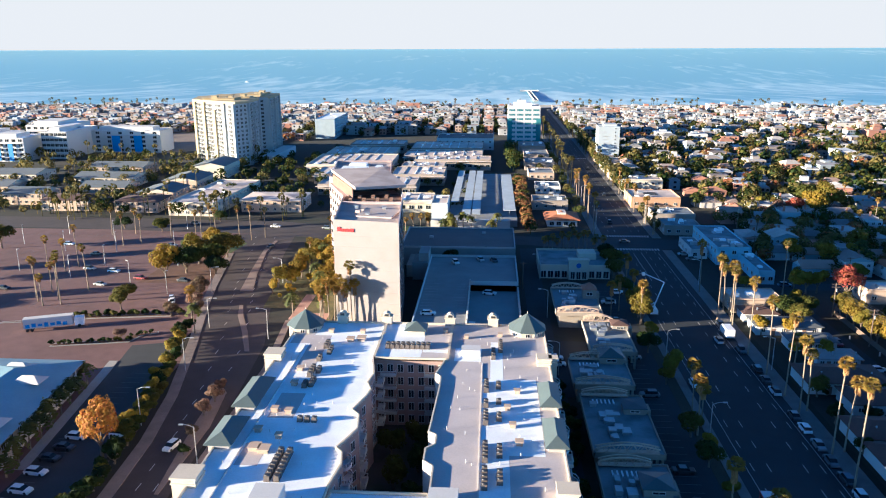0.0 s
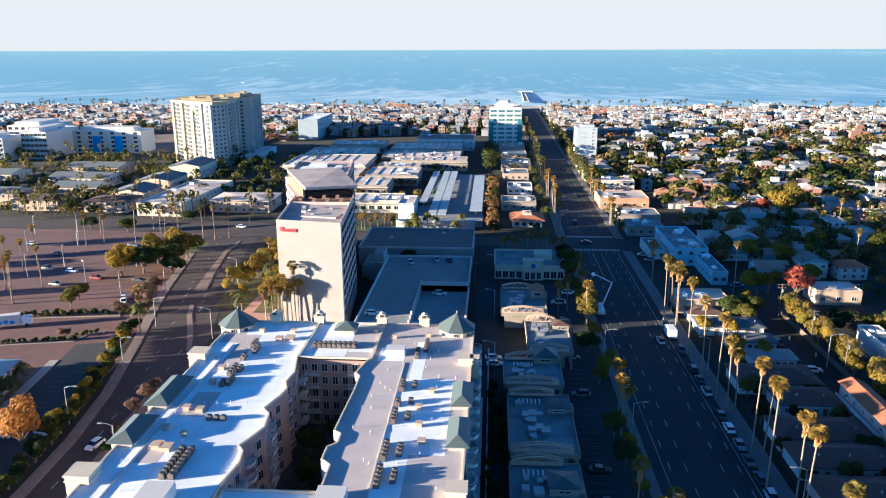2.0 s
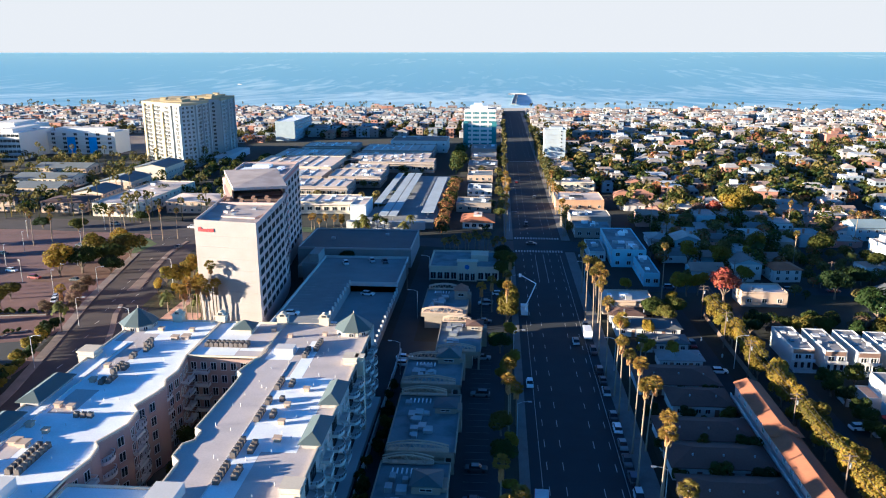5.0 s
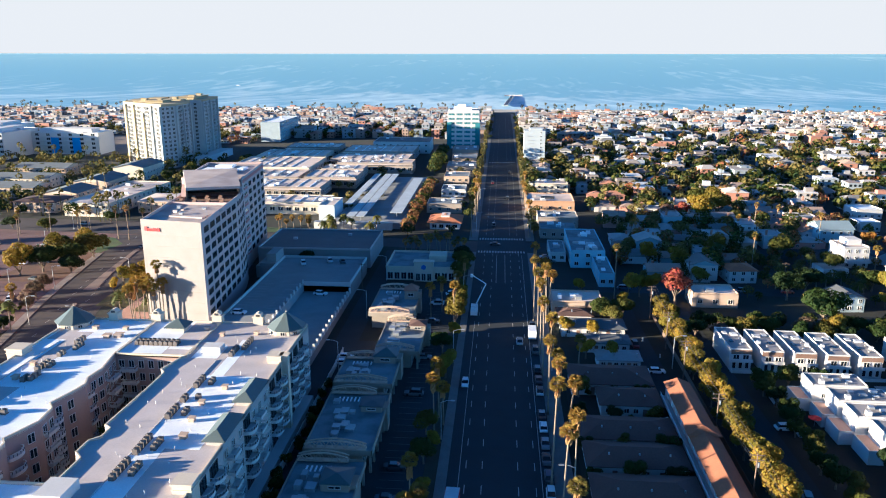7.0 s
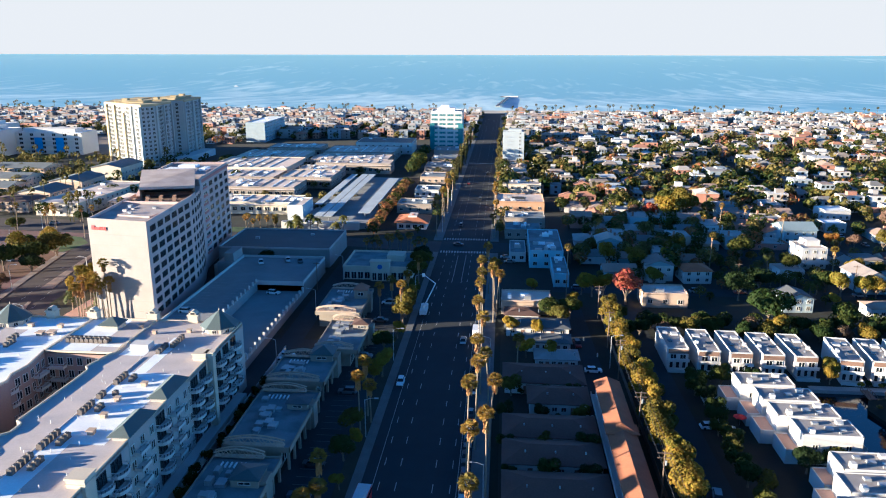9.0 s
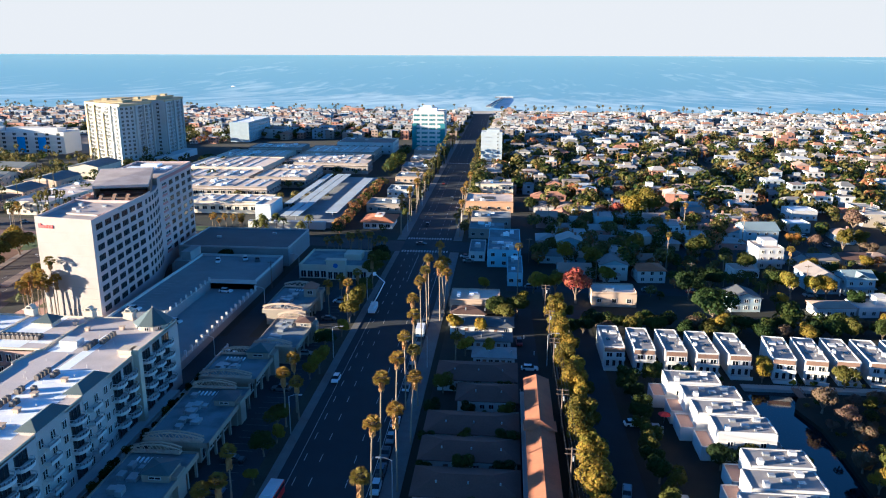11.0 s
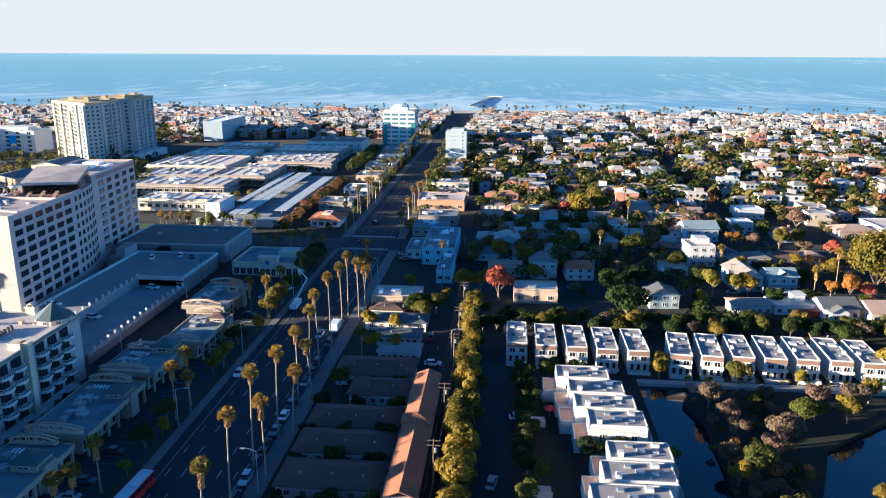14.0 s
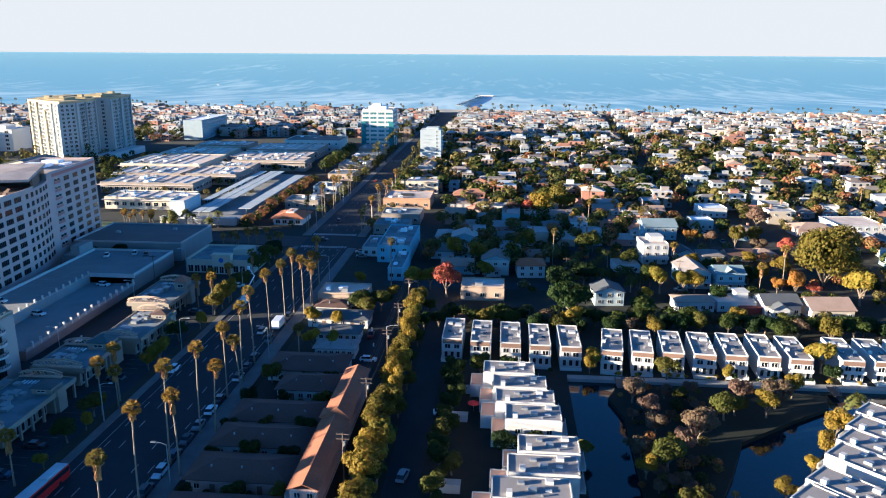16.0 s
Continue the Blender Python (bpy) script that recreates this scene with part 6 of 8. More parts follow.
for kind, x, y, s in (("big", 253, 269, 1.30), ("gold", 192, 254, 1.25), ("gold", 200, 254, 1.2), ("olive", 204, 255, 1.0), ("gold", 256, 247.5, 1.45), ("olive", 236, 319, 1.1), ("olive", 244, 321.5, .95), ("red", 253, 309.5, .95), ("orange", 238, 255.5, .85), ("red", 244.4, 256, .65), ("orange", 233, 258.5, .6), ("olive", 241, 280.5, .9), ("olive", 233, 291, .75), ("brown", 228, 287, .6), ("orange", 218, 330, .5), ("orange", 221, 330.4, .5), ("gold", 224, 330.8, .5), ("brown", 243, 311, 1.1), ("brown", 228, 327, .9), ("gold", 131, 262, 1.0), ("gold", 142, 289, 1.1), ("green", 158, 224, 1.55), ("green", 181, 226, 1.1), ("green", 166, 258, 1.2), ("green", 157, 250, 1.2), ("green", 172, 300, 1.4), ("green", 186, 284, 1.0), ("olive", 208, 282, .9), ("green_b", 214, 276, 1.0), ("green_b", 226, 268, 1.0), ("olive", 231, 271, .8), ("green", 264, 296, 1.5), ("green", 261, 256, 1.2), ("olive", 269, 250, 1.2), ("green_b", 209, 245, .9), ("gold", 224, 249, .6), ("gold", 186, 244, .7), ("green", 190, 262, 1.0), ("red", 150, 372, 1.1), ("brown", 141, 368, 1.5), ("olive", 156, 364, 1.7), ("olive", 166, 372, 1.8), ("green", 161, 384, 1.7), ("brown", 206, 345, 1.4), ("gold", 137, 380, 1.0), ("olive", 146, 300, 1.3), ("olive", 118, 290, 1.0), ("olive", 128, 282, 1.2), ("brown", 257.5, 359, 1.7), ("gold", 280, 268, 1.4)):
    tree(kind, x, y, s)
for kind, x, y, s in (("brown", 168.8, 168, .95), ("brown", 171.4, 161, .85), ("brown", 171.5, 153, .8), ("brown", 180, 150.5, 1.2), ("brown", 176.5, 146, .85), ("brown", 166.5, 142, .75), ("green", 171, 137.5, .95), ("olive", 166.2, 134.6, .6), ("green", 188.3, 160.8, .85), ("green_b", 191.5, 163.5, .8), ("brown", 194.4, 171, .9), ("brown", 202, 168, 1.1), ("brown", 204, 171, .8), ("olive", 198.4, 163, .7), ("olive", 208, 174, .7), ("green_b", 180, 169.5, .6), ("brown", 177, 171, .6), ("green_b", 172.5, 124, .8), ("brown", 170, 117, .8)):
    tree(kind, x, y, s, 0.2, group="trees on the island")
for kind, x, y, s in (("gold", 155.2, 141.5, .55), ("green", 179.8, 182.4, .75), ("gold", 194.8, 183.0, .55), ("gold", 161.0, 187.5, .75), ("olive", 160.5, 184.5, .5), ("green_b", 132, 179.5, .9), ("green_b", 126, 178.5, .9), ("green_b", 139, 179.8, .8), ("green_b", 145, 178.8, .6), ("green", 138.5, 141.0, .7), ("green", 144.5, 142.0, .7), ("green_b", 127, 165, .7), ("green_b", 126, 150, .8), ("green_b", 128, 133, .7), ("gold", 221.0, 190, 1.15), ("green_b", 221.5, 184, .7), ("olive", 209.9, 154.0, .75), ("olive", 204.6, 145.2, .65), ("gold", 199.6, 139.4, .55), ("olive", 191.0, 129.5, .6), ("gold", 213, 136, .8), ("gold", 217, 131, .8)):
    tree(kind, x, y, s, group="garden trees by the canal")
palm(218.2, 162.8, 6.5, FEATHER)
for x, y, h in ((225.3, 253.7, 11.2), (235.8, 261.7, 15.6), (203.8, 289.4, 8.8), (174.8, 308.5, 8.3), (125.2, 541, 13.4), (130.3, 507, 11.2), (113.3, 471, 14), (163.8, 532, 11), (172.4, 533, 11.8), (182.3, 538, 11.8), (195, 544, 11.2)):
    palm(x, y, h, group="palms of the neighbourhood")
for x, y, h in ((177.9, 284.9, 6.6), (182.8, 269.3, 4.6), (182.1, 254.8, 4.8), (173.1, 266.7, 4.6), (176.6, 267, 4.2), (189.1, 268.3, 5.6), (186, 259, 4.6), (157.5, 262.3, 4.6), (225.4, 343.2, 5.6), (135, 453, 6.6)):
    palm(x, y, h, FEATHER, group="palms of the neighbourhood")
for k in range(30):
    x, y = rnd.uniform(124, 250), 183.2 + rnd.uniform(0, 1.0)
    if not 154 < x < 163:
        tree("shrub" if k % 2 else "shrub_gold", x, y, rnd.uniform(0.35, 0.6), group="terrace shrubs")
# shops, street and hotel
for kind, x, y, s in (("gold", 46.6, 179.5, .95), ("olive", 45.0, 176, .6), ("green", 44.5, 196, .8), ("olive", 46.8, 218, .9), ("olive", 46.9, 224, 1.0), ("olive", 47.0, 230, .9), ("gold", 46.8, 206, .6), ("green", 44.6, 150, .8), ("green", 45.2, 138, .7), ("gold", 46.3, 143.5, .5), ("gold", 46.6, 127.5, .55), ("gold", 45.8, 112, .6), ("green", 46, 246, .9), ("green", 45.6, 265, 1.0), ("green", 46.2, 276, 1.0), ("green", 45.4, 285, 1.0), ("green", -14, 276.2, .9), ("green", -26, 276, .7)):
    tree(kind, x, y, s)
for k in range(22):
    remote_tree("brown" if k % 3 else "green", 16.5 + rnd.uniform(-1, 2), 328 + k * 6.2, rnd.uniform(0.8, 1.0))
for k in range(16):
    remote_tree("olive" if k % 2 else "green", 77 + rnd.uniform(-1.5, 1.5), 420 + k * 9 + rnd.uniform(-3, 3), rnd.uniform(0.9, 1.4))
for k in range(11):
    remote_tree("green", 15.5 + rnd.uniform(-3, 3), 500 + k * 9, rnd.uniform(1.0, 1.5))
for x, y, s in ((-113, 262, 1.6), (-119, 257, 1.4), (-107, 271, 1.5), (-113, 275, 1.6), (-102, 262, 1.2), (-105, 284, 1.5), (-110, 290, 1.3), (-121, 231, 0.85), (-116, 296, 1.1), (-123, 292, 1.0), (-150, 325, 1.0), (-170, 330, 1.0), (-130, 345, .9)):
    tree("green" if (x + y) % 3 else "olive", x, y, s, -1.1 * s, group="trees at the car park")
tree("orange", -79.2, 134.5, 1.12)
tree("green", -118.1, 221.5, 0.8, group="trees at the car park")
palm(-86.4, 202.8, 8.5, FEATHER, group="palms of the car park")
tree("brown", -99.3, 216.2, 0.75, group="trees at the car park")
for k in range(15):
    tree("shrub", -123.6 + 1.5 * k, 191.8 + 0.32 * k + rnd.uniform(-.3, .3), rnd.uniform(0.42, 0.6), group="car park planting")
for k in range(5):
    tree("shrub", -104.0 + 1.1 * k, 199.5 + 0.6 * k, rnd.uniform(0.4, 0.55), group="car park planting")
tree("brown", -106, 196.4, 0.6, group="trees at the car park")
for k in range(9):
    palm(-94.4 - 0.75 * k, 126 + 5.2 * k, rnd.uniform(4, 6), FEATHER, group="palms by the apartment house")
for x, y, s in ((-95, 225, 1.0), (-97, 232, 0.9), (-92, 220, 0.7), (-99, 240, .9)):
    tree("brown", x, y, s, group="trees at the car park")
for x, y, s in ((-64.6, 153, .6), (-64.6, 160, .62), (-65.2, 166, .5), (-63.6, 143.5, .5), (-62.6, 136, .35)):
    tree("brown" if s > .45 else "green", x, y, s, group="median trees")
def kerb_x(y):
    """The curved road's west kerb."""
    for (xa, ya), (xb, yb) in zip(VL, VL[1:]):
        if y <= yb:
            return xa + (xb - xa) * (y - ya) / (yb - ya)
for k in range(46):
    y = 96 + k * 2.4
    tree("shrub_gold" if k % 9 == 4 else "shrub", kerb_x(y) - 5.0 + rnd.uniform(-.5, .5), y, rnd.uniform(1.0, 1.45), group="hedge of the car park")
for k in range(7):
    tree("gold", kerb_x(146 + k * 8) - 6 + rnd.uniform(-1, 1), 146 + k * 8, 0.6, group="hedge of the car park")
for k in range(26):
    tree("shrub", -130 + k * 1.4, 214 + rnd.uniform(-.8, .8) + 0.2 * k, rnd.uniform(0.5, 0.8), group="car park planting")
for k in range(50):
    tree(("gold", "olive", "shrub_gold", "olive")[k % 4], rnd.uniform(-74, -52), rnd.uniform(232, 300), rnd.uniform(0.6, 1.0), group="hotel garden")
for k in range(12):
    tree("shrub", rnd.uniform(-46, -30), 208 + rnd.uniform(-2, 2), rnd.uniform(0.6, 0.9), group="hotel garden")
for k in range(36):
    remote_tree(("green", "green_b", "olive")[k % 3], rnd.uniform(-340, -95), rnd.uniform(350, 540), rnd.uniform(0.8, 1.2))
for k in range(16):
    tree("green_b", rnd.uniform(16.6, 19.6), 95 + k * 5, rnd.uniform(0.35, 0.6), group="lane shrubs")
for x, y in ((-19, 112), (-12, 118), (-17, 125), (-13, 131), (-19, 136), (-14, 140), (-18, 105), (-12, 108)):
    tree("green_b", x, y, 0.9, 1.2, group="courtyard trees")
for y in (171.6, 158.4, 144.9, 133.2, 120.0):
    for k in range(5):
        tree("shrub" if k % 2 else "green_b", 79 + k * 4.2 + rnd.uniform(-1, 1), y + rnd.uniform(-.8, .8), rnd.uniform(0.5, 0.8), group="court gardens")
for k in range(26):
    x, y = rnd.uniform(167, 178), rnd.uniform(108, 174)
    tree("shrub" if k % 2 else "brown", x + (rnd.uniform(0, 24) if y > 163 else 0), y, rnd.uniform(0.35, 0.6), 0.2, group="trees on the island")
for k in range(14):
    tree("green_b", 125.5 + rnd.uniform(-1.2, 1.5), 110 + k * 5, rnd.uniform(0.45, 0.85), group="garden trees by the canal")
sheet("planting_bed", [[(-126, 250), (-104, 250), (-99, 262), (-106, 292), (-126, 294)]], 0.045, mat("bark_mulch", (0.13, 0.065, 0.04), 0.95, vary=0.3), "brown mulched bed under the car park trees", "planting bed")
# unseen trees, added to throw long shadow streaks over the car park
for k in range(8):
    tree("green" if k % 3 else "olive", -212 + rnd.uniform(-8, 8), 172 + k * 17 + rnd.uniform(-4, 4), rnd.uniform(1.0, 1.5), group="trees west of the car park")
sheet("garden_lawn", [[(-73, 226), (-62, 226), (-52, 212), (-48, 212), (-50, 250), (-60, 276), (-64, 310), (-80, 300)]], 0.05, mat("dry_garden", (0.10, 0.085, 0.028), 0.95, vary=0.4, stain=(0.05, 0.06, 0.018), stain_scale=0.2, stain_amount=0.8), "green and yellow hotel garden lawn", "lawn")
sheet("lawn", [[(-124, 296), (-106, 290), (-104, 306), (-113, 316), (-124, 318)]], 0.05, grass, "bright green lawn at the bend", "lawn")
sheet("lawn_mall", [rect(-76, 332, -28, 341)], 0.05, grass, "strip of lawn in front of the mall", "lawn")
sheet("lawn_strip", [rect(75.4, 100, 77, 250)], 0.05, shaded_grass, "grass verge behind the pavement, shade in its dark colour", "lawn")
tagged(part("garden_path", boxes((-61, 214, 0.0, -50, 222, 0.06), (-62, 216, 0.0, -58.5, 240, 0.07), (-56, 176, 0, -46, 213, 0.065)), mat("rose_paving", (0.34, 0.21, 0.16), 0.9, vary=0.15)), "rose paved forecourt", "path", kind="structure")

# ---- houses of the neighbourhood ----
WALLS = [(0.46, 0.45, 0.43), (0.40, 0.34, 0.27), (0.28, 0.35, 0.39), (0.52, 0.51, 0.50), (0.40, 0.37, 0.35), (0.44, 0.24, 0.20), (0.55, 0.54, 0.53), (0.25, 0.32, 0.36)]
ROOFS = [(0.20, 0.17, 0.155), (0.30, 0.21, 0.165), (0.17, 0.165, 0.165), (0.34, 0.16, 0.10), (0.40, 0.36, 0.33), (0.27, 0.215, 0.19)]
house_wall = material("house_paint", WALLS[0], 0.85, vary=0.1, palette=WALLS)
house_roof = material("house_shingle", ROOFS[0], 0.9, vary=0.2, palette=ROOFS)
def make_house(seed, w, d, floors, kind):
    r = random.Random(seed)
    words = {"gable": "gabled", "hip": "hipped", "flat": "flat-roofed"}[kind]
    t = thing("house", P(0, -500), "%s %s family house with painted walls" % (("single-storey", "two-storey")[floors - 1], words), "house", "houses of the neighbourhood")
    h = 2.9 * floors
    part("wall", boxes((-w / 2, -d / 2, 0, w / 2, d / 2, h), (-w / 2 + 1, -d / 2 - 2.2, 0, w / 2 - 3, -d / 2, 2.6)), house_wall, t)
    bm = bmesh.new()
    if kind == "gable":
        gable(bm, -w / 2, -d / 2, w / 2, d / 2, h, 1.9, 0.5, 0.15, 'x' if w > d else 'y')
    elif kind == "hip":
        hip(bm, -w / 2, -d / 2, w / 2, d / 2, h, 1.7, 0.5, 0.15, 'x' if w > d else 'y')
    else:
        for a in ((-w / 2, -d / 2, w / 2, -d / 2 + 0.2), (-w / 2, d / 2 - 0.2, w / 2, d / 2), (-w / 2, -d / 2 + 0.2, -w / 2 + 0.2, d / 2 - 0.2), (w / 2 - 0.2, -d / 2 + 0.2, w / 2, d / 2 - 0.2)):
            box(bm, a[0], a[1], h, a[2], a[3], h + 0.5)
        box(bm, -w / 2 + 0.2, -d / 2 + 0.2, h, w / 2 - 0.2, d / 2 - 0.2, h + 0.08)
    part("roof", bm, house_roof if kind != "flat" else mat("flat_house_roof", (0.38, 0.36, 0.35), 0.85, stain=(0.25, 0.23, 0.22), stain_scale=0.2), t)
    if kind == "gable":
        bm = bmesh.new()
        if w > d:
            for x in (-w / 2, w / 2 - 0.15):
                prism_pts = [(x, -d / 2, h), (x, d / 2, h), (x, 0, h + 1.75)]
                a, b = [bm.verts.new(q) for q in prism_pts], [bm.verts.new((q[0] + 0.15, q[1], q[2])) for q in prism_pts]
                bm.faces.new(a), bm.faces.new(b[::-1])
                part("gable_wall", bm, house_wall, t)
                bm = bmesh.new()
        else:
            for y in (-d / 2, d / 2 - 0.15):
                prism_pts = [(-w / 2, y, h), (w / 2, y, h), (0, y, h + 1.75)]
                a, b = [bm.verts.new(q) for q in prism_pts], [bm.verts.new((q[0], q[1] + 0.15, q[2])) for q in prism_pts]
                bm.faces.new(a), bm.faces.new(b[::-1])
                part("gable_wall", bm, house_wall, t)
                bm = bmesh.new()
        bm.free()
    bm = bmesh.new()
    hip(bm, -w / 2 + 1, -d / 2 - 2.2, w / 2 - 3, -d / 2 + 0.2, 2.6, 0.9, 0.3, 0.12, 'x')
    part("porch_roof", bm, house_roof, t)
    zs = [0.9 + 2.9 * k for k in range(floors)]
    if floors == 2:
        put_windows(t, (-w / 2, -d / 2), (w / 2, -d / 2), zs[1:], 3, 1.3, 1.2, 1)
    put_windows(t, (-w / 2 + 1, -d / 2 - 2.2), (w / 2 - 3, -d / 2 - 2.2), zs[:1], 2, 1.4, 1.2, 1)
    put_windows(t, (-w / 2, d / 2), (-w / 2, -d / 2), zs[-1:], 2, 1.2, 1.2, 1)
    part("chimney", boxes((w / 4, d / 4 - 0.4, h, w / 4 + 0.8, d / 4 + 0.4, h + 2.2)), mat("chimney_brick", (0.30, 0.16, 0.11), 0.9), t)
    return t
HOUSES = [make_house(*a) for a in ((1, 11, 9, 1, "gable"), (2, 9, 13, 1, "hip"), (3, 10, 10, 2, "gable"), (4, 9, 12, 2, "flat"), (5, 12, 10, 1, "hip"), (6, 8, 12, 2, "flat"), (7, 8, 11, 1, "gable"))]
templates += HOUSES
HOMES = []
def home(x0, y0, x1, y1, h, kind, wall, roof, label, ridge='y', rise=1.8, floors=1, cols=3):
    """One house that can be told from its neighbours."""
    b = thing("house", P(x0, y0, 0, 5), label, "house", "houses of the neighbourhood")
    w, d = x1 - x0, y1 - y0
    HOMES.append((x0, y0, x1, y1))
    part("wall", boxes((0, 0, 0, w, d, h)), wall, b)
    bm = bmesh.new()
    if kind == "flat":
        part("parapet", ring_wall(rect(0, 0, w, d), h - 0.1, h + 0.45, 0.2), wall, b)
        box(bm, 0.2, 0.2, h, w - 0.2, d - 0.2, h + 0.06)
    else:
        (gable if kind == "gable" else hip)(bm, 0, 0, w, d, h, rise, 0.5, 0.15, ridge)
    part("roof", bm, roof, b)
    if kind == "gable":
        for q in (0.0, (d if ridge == 'y' else w) - 0.15):
            tri_ = [(0, q), (w, q), (w / 2, q)] if ridge == 'y' else [(q, 0), (q, d), (q, d / 2)]
            zz = (h, h, h + rise * 0.93)
            o = (0, 0.15) if ridge == 'y' else (0.15, 0)
            bm = bmesh.new()
            a = [bm.verts.new((p[0], p[1], z)) for p, z in zip(tri_, zz)]
            c = [bm.verts.new((p[0] + o[0], p[1] + o[1], z)) for p, z in zip(tri_, zz)]
            bm.faces.new(a), bm.faces.new(c[::-1])
            part("gable_wall", bm, wall, b)
    zs = [0.8 + h / floors * k for k in range(floors)]
    put_windows(b, (0, 0), (w, 0), zs, cols, 1.3, 1.3, 1)
    put_windows(b, (0, d), (0, 0), zs, 2, 1.2, 1.3, 1)
    return b
pale_blue = mat("pale_blue_siding", (0.36, 0.43, 0.46), 0.85, vary=0.08)
grey_shingle, tan_shingle = mat("weathered_shingle", (0.22, 0.19, 0.18), 0.9, vary=0.2), mat("tan_shingle", (0.36, 0.25, 0.19), 0.9, vary=0.2)
charcoal = mat("charcoal_shingle", (0.085, 0.09, 0.10), 0.9, vary=0.2)
a_ = home(201.5, 260.5, 211, 275, 5.6, "gable", pale_blue, grey_shingle, "two-storey pale blue house with a weathered gabled roof", 'y', 2.4, 2, 3)
part("porch", boxes((0.5, -2.0, 2.6, 9.0, -0.01, 2.8), (0.5, -2.0, 0, 0.8, -1.7, 2.6), (8.7, -2.0, 0, 9.0, -1.7, 2.6)), stucco_white, a_, "white front porch")
b_ = home(212.5, 260, 222.5, 269, 5.8, "gable", pale_blue, mat("blue_shingle", (0.21, 0.27, 0.30), 0.9, vary=0.15), "two-storey blue house with a dormer and a front porch", 'x', 2.2, 2, 3)
bm = bmesh.new()
gable(bm, 3.2, -0.2, 6.8, 4.5, 6.4, 1.4, 0.3, 0.12, 'y')
part("dormer_roof", bm, M["blue_shingle"], b_)
part("dormer", boxes((3.4, -0.1, 5.8, 6.6, 4.4, 6.4)), pale_blue, b_)
part("porch_roof", boxes((0.3, -2.4, 2.8, 9.7, -0.01, 3.05)), M["blue_shingle"], b_)
home(193.8, 235.7, 206, 243, 3.2, "hip", stucco_white, tan_shingle, "low cream house with a tan hipped roof behind the hedge", 'x', 1.2, 1, 5)
d_ = home(207, 236.9, 219.5, 246, 3.0, "flat", stucco_white, roof_pale, "low white flat-roofed house with a roof room", 'x', 0, 1, 4)
part("roof_room", boxes((7, 3.5, 3.06, 11, 7.5, 5.6), (6.7, 3.2, 5.6, 11.3, 7.8, 5.8)), stucco_white, d_, "white box-shaped roof room")
part("red_terrace", boxes((6.5, -2.5, 0, 13.5, -0.02, 2.2)), mat("oxblood_paint", (0.16, 0.03, 0.025), 0.8), d_, "dark red terrace wall")
home(221, 234.2, 232.5, 244, 3.5, "gable", stucco_white, charcoal, "white house with a charcoal gabled roof", 'x', 2.4, 1, 4)
home(222.6, 231.6, 228, 234.1, 3.0, "gable", stucco_white, charcoal, "small white gabled annexe", 'y', 1.8, 1, 2)
home(234.5, 231.6, 248, 243, 3.2, "gable", stucco_cream, tan_shingle, "cream house with a broad tan gabled roof", 'x', 2.6, 1, 5)
g_ = home(192.6, 291.4, 202.4, 303, 8.0, "flat", stucco_white, roof_pale, "white stepped modern house of three storeys", 'x', 0, 3, 3)
part("roof_room", boxes((3.5, 5, 8.06, 9, 11, 10.2)), stucco_white, g_)
part("balcony", boxes((0.3, -2.4, 2.5, 9.5, -0.01, 2.8), (0.3, -2.4, 2.8, 9.5, -2.25, 3.8)), stucco_white, g_, "white front balcony")
home(180, 278, 189.4, 287, 2.8, "flat", stucco_white, roof_pale, "low white flat-roofed house among the palms", 'x', 0, 1, 3)
home(168, 239, 177.5, 248, 4.6, "gable", pale_blue, charcoal, "pale blue house in the shade of the trees", 'y', 1.8, 2, 3)
home(143, 268, 153, 278, 4.6, "hip", stucco_white, tile_red, "white house with a red tiled hipped roof", 'x', 1.8, 2, 3)
home(216.8, 296, 225.2, 305, 2.8, "hip", stucco_cream, grey_shingle, "low house with a grey hipped roof", 'x', 1.8, 1, 3)
home(227.4, 298.5, 237.6, 307, 2.6, "gable", stucco_tan, shingle_brown, "low tan house with a brown gabled roof", 'x', 1.8, 1, 3)
home(238.6, 301, 247, 308, 2.8, "hip", stucco_cream, tan_shingle, "low house with a tan hipped roof", 'x', 1.6, 1, 3)
home(207.4, 297, 214, 306, 3.2, "gable", pale_blue, charcoal, "narrow blue-grey house with a dark roof", 'y', 1.8, 1, 2)
home(200, 332, 214.6, 344, 5.8, "gable", pale_blue, M["blue_shingle"], "large blue house in the shade", 'x', 2.6, 2, 4)
home(226.6, 354, 236.4, 364, 4.2, "flat", stucco_white, roof_white, "white flat-roofed house at the side street", 'x', 0, 1, 3)
home(237.4, 382, 250.4, 394, 4.6, "flat", stucco_white, roof_white, "white flat-roofed house at the side street", 'x', 0, 1, 4)
home(271, 344, 288, 356, 3.6, "hip", stucco_pink, tan_shingle, "pink house with a tan hipped roof", 'x', 2.2, 1, 5)
home(289, 344.5, 311, 364, 5.4, "flat", stucco_white, roof_pale, "long white flat-roofed block", 'x', 0, 2, 6)
rnd = random.Random(11)
TAKEN = [(74, 60, 125, 240), (60, 60, 300, 232), (72, 228, 106, 420), (255, 288, 284, 310), (118, 240, 142, 259), (164, 232, 274, 309), (141, 266, 154, 280), (198, 326, 258, 336), (222, 350, 256, 390), (268, 338, 315, 368)]
def free(x, y, m=6.0):
    return not any(a - m < x < c + m and b - m < y < d + m for a, b, c, d in TAKEN)
near, far_lots = [], []
y = 246.0
row = 0
